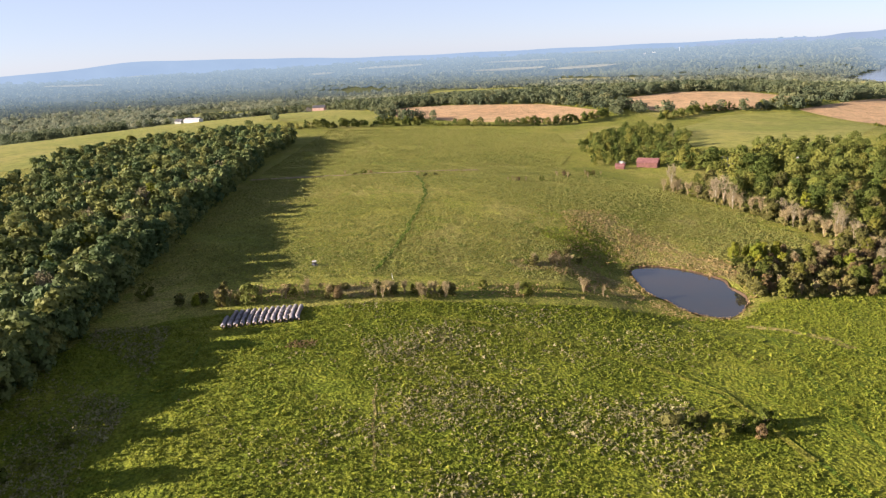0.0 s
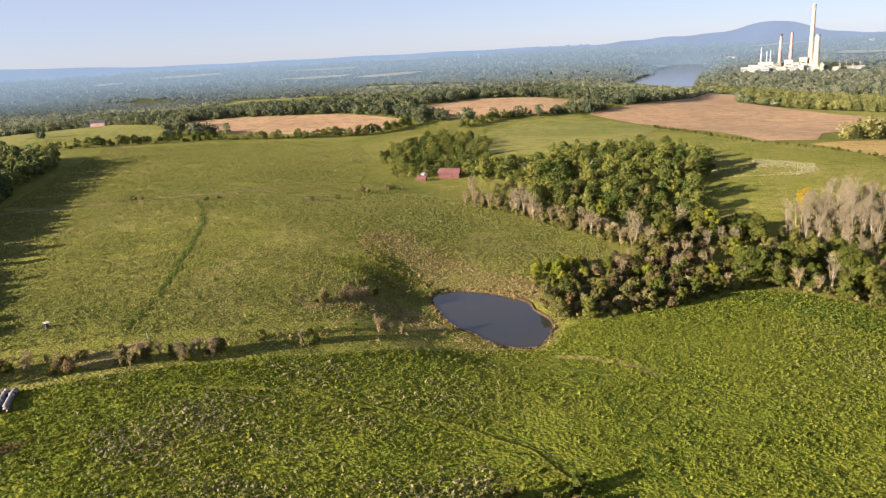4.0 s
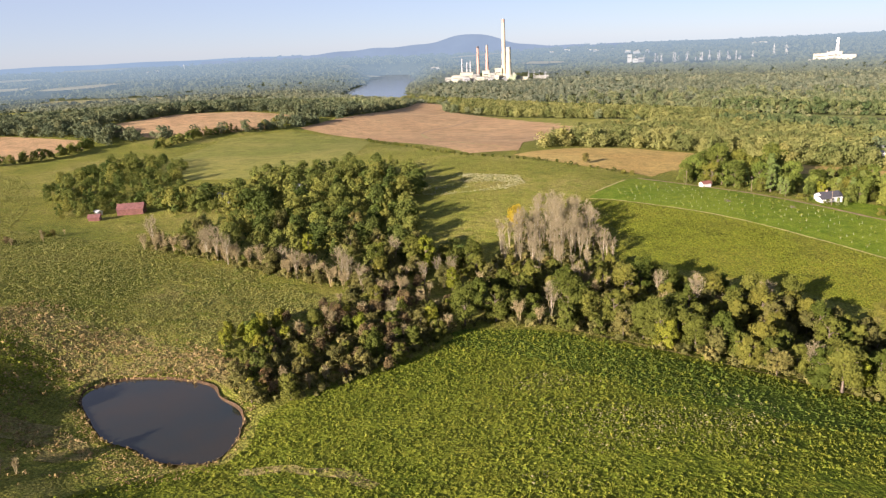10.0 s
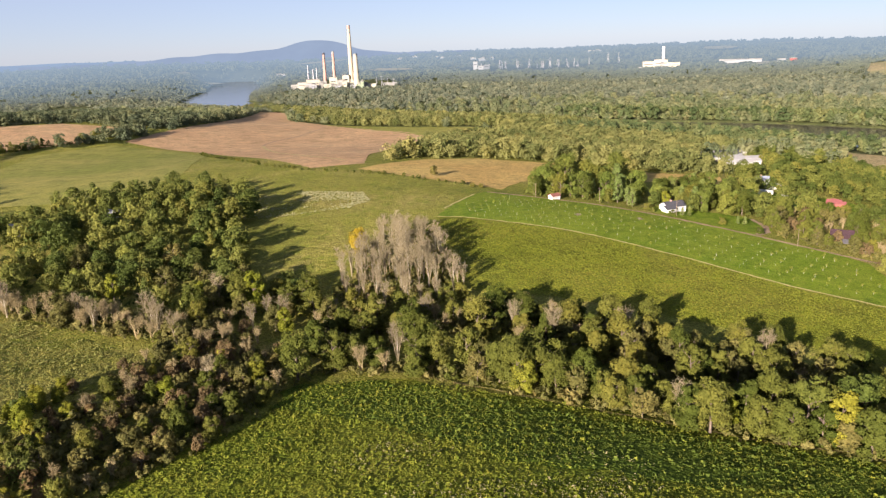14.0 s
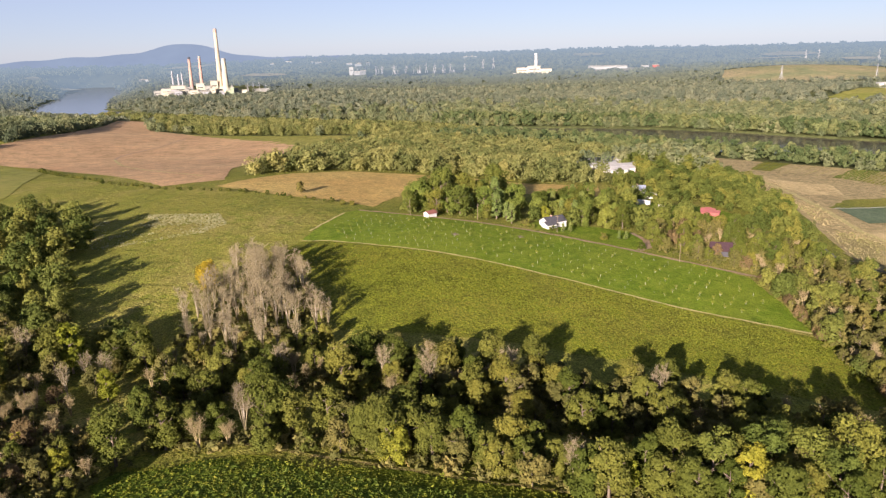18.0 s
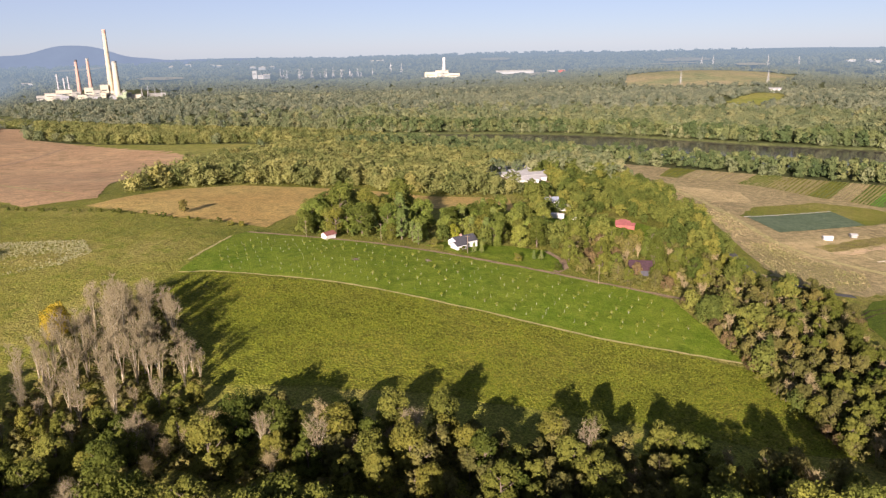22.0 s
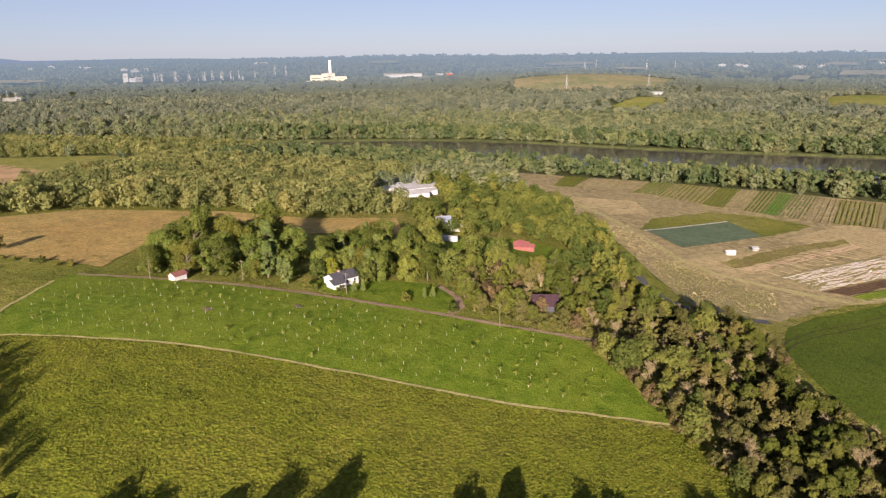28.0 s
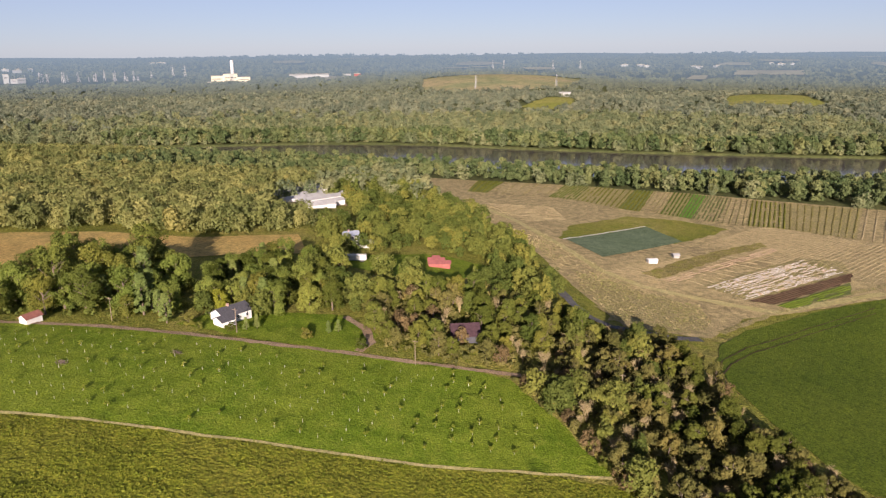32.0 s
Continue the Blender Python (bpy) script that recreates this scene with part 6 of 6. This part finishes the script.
# vegetable plots
draped("crop_cover", [(775, 175), (842, 113), (798, 91), (732, 150)], NET, "dark green cover cloth over a crop bed", "crop cover", lift=0.7, cell=8, jitter=0.2)
draped("grass_plot", [(778, 180), (826, 174), (882, 126), (874, 82), (850, 49), (804, 84), (789, 98), (838, 116), (775, 177)], MEADOW, "yellow-green grass plot round a covered bed", "field", lift=0.45, cell=8, jitter=2.0)
draped("mulched_plot", [(692, 92), (732, 56), (770, 19), (766, -8), (740, -4), (700, 40), (672, 72)], ROUGH, "weedy plot with rows of torn white plastic mulch", "field", lift=0.5, cell=6, jitter=1.5)
draped("dark_soil_plot", [(671, 71), (700, 39), (740, -5), (720, 2), (692, 32), (668, 58)], MUD, "freshly worked dark soil strip", "field", lift=0.54, cell=6)
draped("green_plot", [(667, 57), (691, 32), (718, 3), (695, 10), (662, 50)], CROP, "narrow green vegetable strip", "field", lift=0.5, cell=6)
draped("weedy_corner", [(600, 150), (640, 160), (690, 170), (664, 130), (650, 100), (620, 100), (604, 112)], ROUGH, "rough weedy farm corner", "field", lift=0.4, cell=6, jitter=5.0)
draped("weed_strip", [(704, 127), (744, 99), (777, 72), (810, 34), (798, 32), (765, 66), (725, 94), (696, 117)], WEED_BED, "thin green weedy strip on bare soil", "field", lift=0.5, cell=6, jitter=1.5)


def furrows(name, a, b, c, d, count, material, label, wide=0.6, high=0.5, lift=0.62, gaps=0.0, seed=1):
    """Ridged rows from the edge a-d to the edge b-c of a plot, joined."""
    r = random.Random(seed)
    v, f = [], []
    for i in range(count):
        k = (i + 0.5) / count
        p, q = Vector(a).lerp(Vector(d), k), Vector(b).lerp(Vector(c), k)
        n = max(2, int((q - p).length / 6))
        cuts = [j / n for j in range(n + 1)]
        if gaps > 0.3:
            cuts = sorted(r.random() for _ in range(n + 1))
        side = Vector((-(q - p).y, (q - p).x)).normalized() * wide / 2
        for j in range(n):
            if r.random() < gaps:
                continue
            m = len(v)
            for t in (cuts[j], cuts[j + 1]):
                o = p.lerp(q, t) + side * r.uniform(-0.3, 0.3)
                z = float(ground_z(o.x, o.y)) + lift
                v += [(o.x - side.x, o.y - side.y, z - 0.1), (o.x, o.y, z + high * r.uniform(0.7, 1.2)), (o.x + side.x, o.y + side.y, z - 0.1)]
            f += [(m, m + 3, m + 4, m + 1), (m + 1, m + 4, m + 5, m + 2)]
    return tagged(new(name, mesh_of(name, v, f, material)), label, "crop rows", kind="stuff")


NEAR_EDGE = [(962, 275), (960, 255), (954, 196), (951, 183), (946, 170), (926, 145), (916, 132), (905, 114), (898, 98), (890, 83), (884, 73), (872, 53), (866, 33), (860, 4), (835, -39), (800, -95)]
FAR_EDGE = [(1044, 275), (1042, 246), (1034, 181), (1032, 165), (1029, 154), (1020, 129), (1016, 111), (1012, 92), (1007, 74), (1001, 56), (993, 44), (983, 25), (976, 7), (966, -23), (950, -82), (932, -150)]
STRIPS = [(OLIVE, CROP, "green vegetable strip", 4), (BARE, ROUGH, "bare tilled strip", 6), (ROUGH, DARK_CROP, "dark green rows on straw soil", 5), (ROUGH, DARK_CROP, "dark green rows beside a pale gap", 4), (ROUGH, OLIVE, "olive weedy rows", 6), (ROUGH, OLIVE, "rough olive strip", 3), (OLIVE, CROP, "green vegetable strip", 5), (BARE, ROUGH, "dry tan strip with a green patch", 4),
          (ROUGH, DARK_CROP, "olive and dark green rows", 5), (CROP, BRIGHT_CROP, "bright green lettuce rows", 4), (BARE, CROP, "green rows on brown soil", 7), (BARE, ROUGH, "dry tan strip", 4), (ROUGH, LEAF_YELLOW, "yellow-green crop rows", 8), (ROUGH, WEED_BED, "straw and olive crop rows", 10), (BARE, STUBBLE, "straw-coloured weedy crop rows", 9)]
for i, (floor_mat, row_mat, what, count) in enumerate(STRIPS):
    a, b, c, d = NEAR_EDGE[i], FAR_EDGE[i], FAR_EDGE[i + 1], NEAR_EDGE[i + 1]
    draped("crop_strip", [a, b, c, d], floor_mat, what + " in a market garden", "field", lift=0.55, cell=8, jitter=0.5, seed=40 + i)
    furrows("crop_rows", a, b, c, d, count, row_mat, what, 1.5, 0.5 if i < 13 else 0.25, 0.72, 0.1, i)
furrows("mulch_rows", (690, 92), (768, 16), (742, -4), (672, 73), 27, MULCH, "torn white plastic mulch in rows", 0.34, 0.12, 0.62, 0.38, 31)
furrows("soil_rows", (671, 71), (739, -4), (721, 2), (668, 59), 5, MUD, "dark ridged soil rows", 1.0, 0.3, 0.62, 0.0, 32)
furrows("vegetable_rows", (666, 57), (717, 3), (697, 10), (662, 51), 4, DARK_CROP, "low green vegetable rows", 0.9, 0.4, 0.6, 0.15, 33)
furrows("stubble_rows", (800, 75), (870, 20), (830, -40), (745, 30), 26, STUBBLE, "dry straw stubble rows", 1.0, 0.1, 0.4, 0.1, 34)
furrows("stubble_rows", (745, 30), (830, -40), (800, -95), (712, -30), 18, STUBBLE, "dry straw stubble rows on a tilled plot", 1.0, 0.1, 0.4, 0.1, 37)
furrows("stubble_rows", (690, 96), (712, 122), (772, 70), (755, 26), 9, STUBBLE, "pale straw rows beside mulched beds", 0.9, 0.1, 0.4, 0.1, 38)
furrows("brown_beds", (696, 116), (796, 30), (788, 28), (690, 110), 3, DIRT, "brown ridged beds beside a weedy strip", 0.9, 0.3, 0.45, 0.15, 40)
furrows("stubble_rows", (700, 150), (760, 88), (700, 98), (668, 128), 14, STUBBLE, "dry straw stubble rows beside field huts", 0.9, 0.1, 0.4, 0.1, 35)
furrows("stubble_rows", (905, 250), (905, 190), (850, 175), (830, 205), 12, STUBBLE, "dry straw stubble rows on bare soil", 1.0, 0.1, 0.4, 0.1, 36)
ribbon("cover_hem", [(773, 177), (808, 146), (843, 114)], 1.1, TRIM, "white folded hem along a crop cover", "crop cover", seed=71, jitter=0.3, lift=0.9)
ribbon("plot_edge", [(612, 96), (650, 66), (700, 5), (740, -50)], 4.0, ROUGH, "weedy straw edge between farm and dark crop", "field edge", seed=72, jitter=1.0, lift=0.5)
for k, line in enumerate(([(672, 5), (633, 50), (594, 88), (569, 103), (548, 110), (533, 110), (526, 106)], [(663, 8), (625, 51), (588, 86), (566, 100), (548, 107), (536, 107), (529, 104)])):
    ribbon("crop_wheel_track", line, 0.55, MUD, "dark wheel track curving along a crop field", "track", seed=93 + k, jitter=0.2, lift=0.5)
ribbon("field_wheel_track", [(877, 1092), (772, 1018), (700, 980), (665, 955), (646, 934)], 3.0, DIRT, "dark wheel track through a ripe field", "track", seed=74, lift=0.5)
ribbon("field_wheel_track", [(646, 934), (610, 870), (577, 805), (545, 730), (528, 679), (519, 618)], 2.6, PATH_STRAW, "pale wheel track through a ripe field", "track", seed=75, lift=0.5)
rng = np.random.default_rng(8)
weeds("farm_weeds", [(606, 146), (640, 160), (700, 180), (772, 208), (860, 255), (900, 250), (830, 205), (760, 180), (700, 150), (668, 125), (655, 100), (625, 98), (604, 115)], 20000, 0.75, WEED_STRAW, "dry weeds on a rough farm edge", 9, -0.1)
weeds("farm_weeds_green", [(606, 146), (640, 160), (700, 180), (772, 208), (760, 180), (700, 150), (668, 125), (655, 100), (625, 98), (604, 115)], 9000, 0.75, WEED_OLIVE, "green weeds on a rough farm edge", 10, 0.2)

# ---- the power station ----
def stack(name, label, x, y, z, h, r0, r1, material, cap=None):
    e = tagged(new(name), label, "chimney", "power station chimneys")
    e.matrix_basis = pose(x, y, z)
    n, v, f = 20, [], []
    for j in range(9):
        t = j / 8
        r = r0 + (r1 - r0) * t ** 0.8
        v += [(math.cos(2 * math.pi * i / n) * r, math.sin(2 * math.pi * i / n) * r, h * t) for i in range(n)]
    for j in range(8):
        f += [(j * n + i, j * n + (i + 1) % n, (j + 1) * n + (i + 1) % n, (j + 1) * n + i) for i in range(n)]
    part("shaft", v, f + [tuple(range(8 * n, 9 * n))], material, e)
    if cap:
        v = [(math.cos(2 * math.pi * i / n) * r1 * k, math.sin(2 * math.pi * i / n) * r1 * k, zz) for k, zz in ((1.03, h * 0.94), (1.06, h), (0.85, h)) for i in range(n)]
        f = [(j * n + i, j * n + (i + 1) % n, (j + 1) * n + (i + 1) % n, (j + 1) * n + i) for j in range(2) for i in range(n)]
        part("cap", v, f, cap, e)
    return e


def works(name, label, x, y, z, turn, pieces, category="factory"):
    """A plant hall: stepped blocks with roof slabs and window bands."""
    e = tagged(new(name), label, category)
    e.matrix_basis = pose(x, y, z, 0, 0, turn)
    for x0, y0, x1, y1, h, m in pieces:
        part("hall", *block(x0, y0, -3, x1, y1, h), m, e)
        part("roof", *block(x0 - 0.6, y0 - 0.6, h + 0.02, x1 + 0.6, y1 + 0.6, h + 1.0), CREAM_2, e)
        if h > 12:
            part("window_band", *block(x0 - 0.15, y0 + 4, h * 0.6, x0 - 0.02, y1 - 4, h * 0.68), GLASS, e)
            part("window_band", *block(x0 + 4, y0 - 0.15, h * 0.6, x1 - 4, y0 - 0.02, h * 0.68), GLASS, e)
    return e


def along(az, d):
    """A place at a bearing and distance from the middle of the flight."""
    return 150 + math.sin(radians(az)) * d, 110 + math.cos(radians(az)) * d


PLANT_Z = -9
stack("main_chimney", "very tall tan concrete power station chimney", 1704, 1963, PLANT_Z, 194, 8.5, 5.0, TAN_BRICK, RED_BRICK)
stack("white_chimney", "thick pale concrete chimney beside the tallest one", 1712, 1948, PLANT_Z, 106, 10.5, 6.5, CREAM, CREAM_2)
stack("red_chimney", "tapered reddish power station chimney with a dark cap", 1676, 2063, PLANT_Z, 112, 6.5, 3.8, RED_BRICK, SLATE)
stack("red_chimney", "tapered reddish power station chimney", 1706, 2051, PLANT_Z, 115, 6.5, 3.8, RED_BRICK, CREAM_2)
for x, y, h in ((1621, 2081, 74), (1634, 2071, 62), (1643, 2064, 66)):
    stack("turbine_stack", "slim grey turbine exhaust stack", x, y, PLANT_Z, h, 2.6, 2.2, STEEL)
C, D = CREAM, CREAM_2
works("turbine_hall", "long pale power station hall", 1600, 2046, PLANT_Z, -40, ((-40, -16, -12, 14, 22, C), (-12, -14, 30, 16, 30, C), (30, -16, 52, 12, 24, D), (-62, -10, -40, 12, 16, D)))
works("boiler_house", "tall pale boiler house between chimneys", 1672, 1990, PLANT_Z, -40, ((-30, -14, -6, 14, 34, C), (-6, -18, 12, 12, 26, D), (12, -14, 34, 16, 40, C), (34, -10, 52, 10, 22, C)))
works("ash_house", "pale annex of the power station", 1640, 1975, PLANT_Z, -40, ((-34, -10, -10, 8, 16, C), (-10, -8, 26, 10, 12, D), (26, -8, 40, 8, 20, C)))
works("coal_house", "low grey power station building", 1742, 1934, PLANT_Z, -40, ((-18, -8, 4, 8, 14, D), (4, -8, 30, 8, 9, C)))
works("depot", "long low white depot beyond the power station", 1820, 1905, PLANT_Z, -40, ((-22, -8, 22, 8, 9, D),))
rng = random.Random(44)
for k in range(30):
    u, w = rng.uniform(-75, 115), rng.uniform(-34, 10)
    x, y = 1640 + u * 0.77 + w * 0.64, 2005 - u * 0.64 + w * 0.77
    n, d, h = rng.uniform(4, 12), rng.uniform(4, 9), rng.uniform(5, 21)
    works("plant_annex", "small pale box building of the power station", x, y, PLANT_Z, -40, ((-n, -d, n, d, h, rng.choice((C, D, D, STEEL, GREEN_SHED))), (-n * 0.5, -d * 0.5, n * 0.2, d * 0.4, h + rng.uniform(2, 5), D)))
works("incinerator", "pale stepped waste plant with a white tower", 2890, 1462, -9, -62, ((-74, -25, -30, 25, 30, C), (-30, -28, 20, 25, 36, C), (20, -25, 66, 25, 24, C), (-92, -15, -74, 15, 8, D), (66, -12, 88, 12, 7, D), (-8, -30, 8, -28, 38, D)))
stack("incinerator_chimney", "white square-shouldered waste plant chimney", 2885, 1455, -9, 86, 6.5, 5.5, WHITE)
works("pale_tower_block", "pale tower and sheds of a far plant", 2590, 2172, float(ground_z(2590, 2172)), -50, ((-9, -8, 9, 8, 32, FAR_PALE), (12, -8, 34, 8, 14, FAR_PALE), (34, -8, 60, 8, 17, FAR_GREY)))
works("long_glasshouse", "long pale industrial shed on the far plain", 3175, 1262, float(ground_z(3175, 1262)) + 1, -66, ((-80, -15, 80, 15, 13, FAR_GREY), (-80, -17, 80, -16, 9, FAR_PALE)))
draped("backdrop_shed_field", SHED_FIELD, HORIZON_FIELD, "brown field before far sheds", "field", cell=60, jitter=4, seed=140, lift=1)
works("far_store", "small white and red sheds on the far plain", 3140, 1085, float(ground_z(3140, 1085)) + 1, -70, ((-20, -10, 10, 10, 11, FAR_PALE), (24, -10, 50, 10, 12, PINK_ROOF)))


# white sheds and a water tower dotted over the far plain
rng = random.Random(91)
for x, y, n in ((1200, 4083, 3), (916, 4400, 3), (2051, 2788, 2), (3211, 2869, 4), (3063, 3094, 3), (3084, 2529, 4), (3740, -715, 4), (3640, -376, 3), (3690, -49, 3), (3703, 2228, 2)):
    for k in range(n):
        px, py = x + rng.uniform(-70, 70), y + rng.uniform(-70, 70)
        w, d, h = rng.uniform(6, 20), rng.uniform(5, 9), rng.uniform(7, 11)
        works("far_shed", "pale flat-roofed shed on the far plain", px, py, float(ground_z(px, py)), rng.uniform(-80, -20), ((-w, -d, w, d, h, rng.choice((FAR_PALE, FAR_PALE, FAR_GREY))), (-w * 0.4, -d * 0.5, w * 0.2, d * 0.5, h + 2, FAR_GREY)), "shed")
tower = tagged(new("water_tower"), "white water tower on the far plain", "water tower")
tower.matrix_basis = pose(1327, 4063, float(ground_z(1327, 4063)))
v, f = [], []
limb(v, f, (0, 0, -2), (0, 0, 24), 2.4, 2.0, 12)
part("shaft", v, f, FAR_PALE, tower)
bm = bmesh.new()
bmesh.ops.create_uvsphere(bm, u_segments=16, v_segments=10, radius=6)
bmesh.ops.scale(bm, vec=(1, 1, 0.75), verts=bm.verts)
bmesh.ops.translate(bm, vec=(0, 0, 27), verts=bm.verts)
tank_mesh = bpy.data.meshes.new("tank")
bm.to_mesh(tank_mesh)
bm.free()
tank_mesh.materials.append(FAR_PALE)
new("tank", tank_mesh).parent = tower


def pylon_mesh():
    v, f = [], []
    for sx, sy in ((-1, -1), (1, -1), (1, 1), (-1, 1)):
        limb(v, f, (sx * 4, sy * 4, 0), (sx * 1.2, sy * 1.2, 24), 0.26, 0.22, 4)
        limb(v, f, (sx * 1.2, sy * 1.2, 24), (0, 0, 42), 0.22, 0.18, 4)
        limb(v, f, (sx * 4, sy * 4, 0), (-sx * 1.2, sy * 1.2, 24), 0.14, 0.12, 3)
        limb(v, f, (sx * 4, sy * 4, 0), (sx * 1.2, -sy * 1.2, 24), 0.22, 0.2, 3)
    return v, f


pv, pf = pylon_mesh()
PYLON_STEEL = plain("pale_zinc_steel", (0.34, 0.35, 0.35), 0.7, 0.2, 0, 0.15)
lattice = mesh_of("lattice", pv, pf, PYLON_STEEL)
av, af = [], []
for zz, w in ((26, 8), (31, 7), (36, 6)):
    limb(av, af, (-w, 0, zz), (w, 0, zz), 0.2, 0.2, 4)
arms = mesh_of("arms", av, af, PYLON_STEEL)
base_pylon = None
rng = random.Random(3)
spots = [(2620 + 290 * k / 26 + rng.uniform(-25, 25), 2150 - 330 * k / 26 + rng.uniform(-25, 25), 0.75 + rng.uniform(-0.3, 0.3)) for k in range(27)]
spots += [(3077, 1810, 1.2), (3100, 1769, 1.2), (3496, 546, 1.1), (3516, 289, 1.1), (3502, 499, 1.1), (3519, 175, 1.0), (2420, 470, 1.0), (2480, 240, 1.0), (1760, 1905, 0.8), (1770, 1890, 0.9), (1785, 1880, 0.8), (1800, 1868, 0.7)]
for x, y, s in spots:
    m = pose(x, y, float(ground_z(x, y)) - 1, 0, 0, rng.uniform(-60, -20))
    if base_pylon is None:
        base_pylon = tagged(new("pylon"), "grey steel lattice transmission pylon", "pylon", "transmission pylons")
        for n, me in (("lattice", lattice), ("arms", arms)):
            new(n, me).parent = base_pylon
        base_pylon.matrix_basis = m @ Matrix.Diagonal((s, s, s, 1))
    else:
        base_pylon.scale = (s, s, s)
        copy_thing(base_pylon, m)
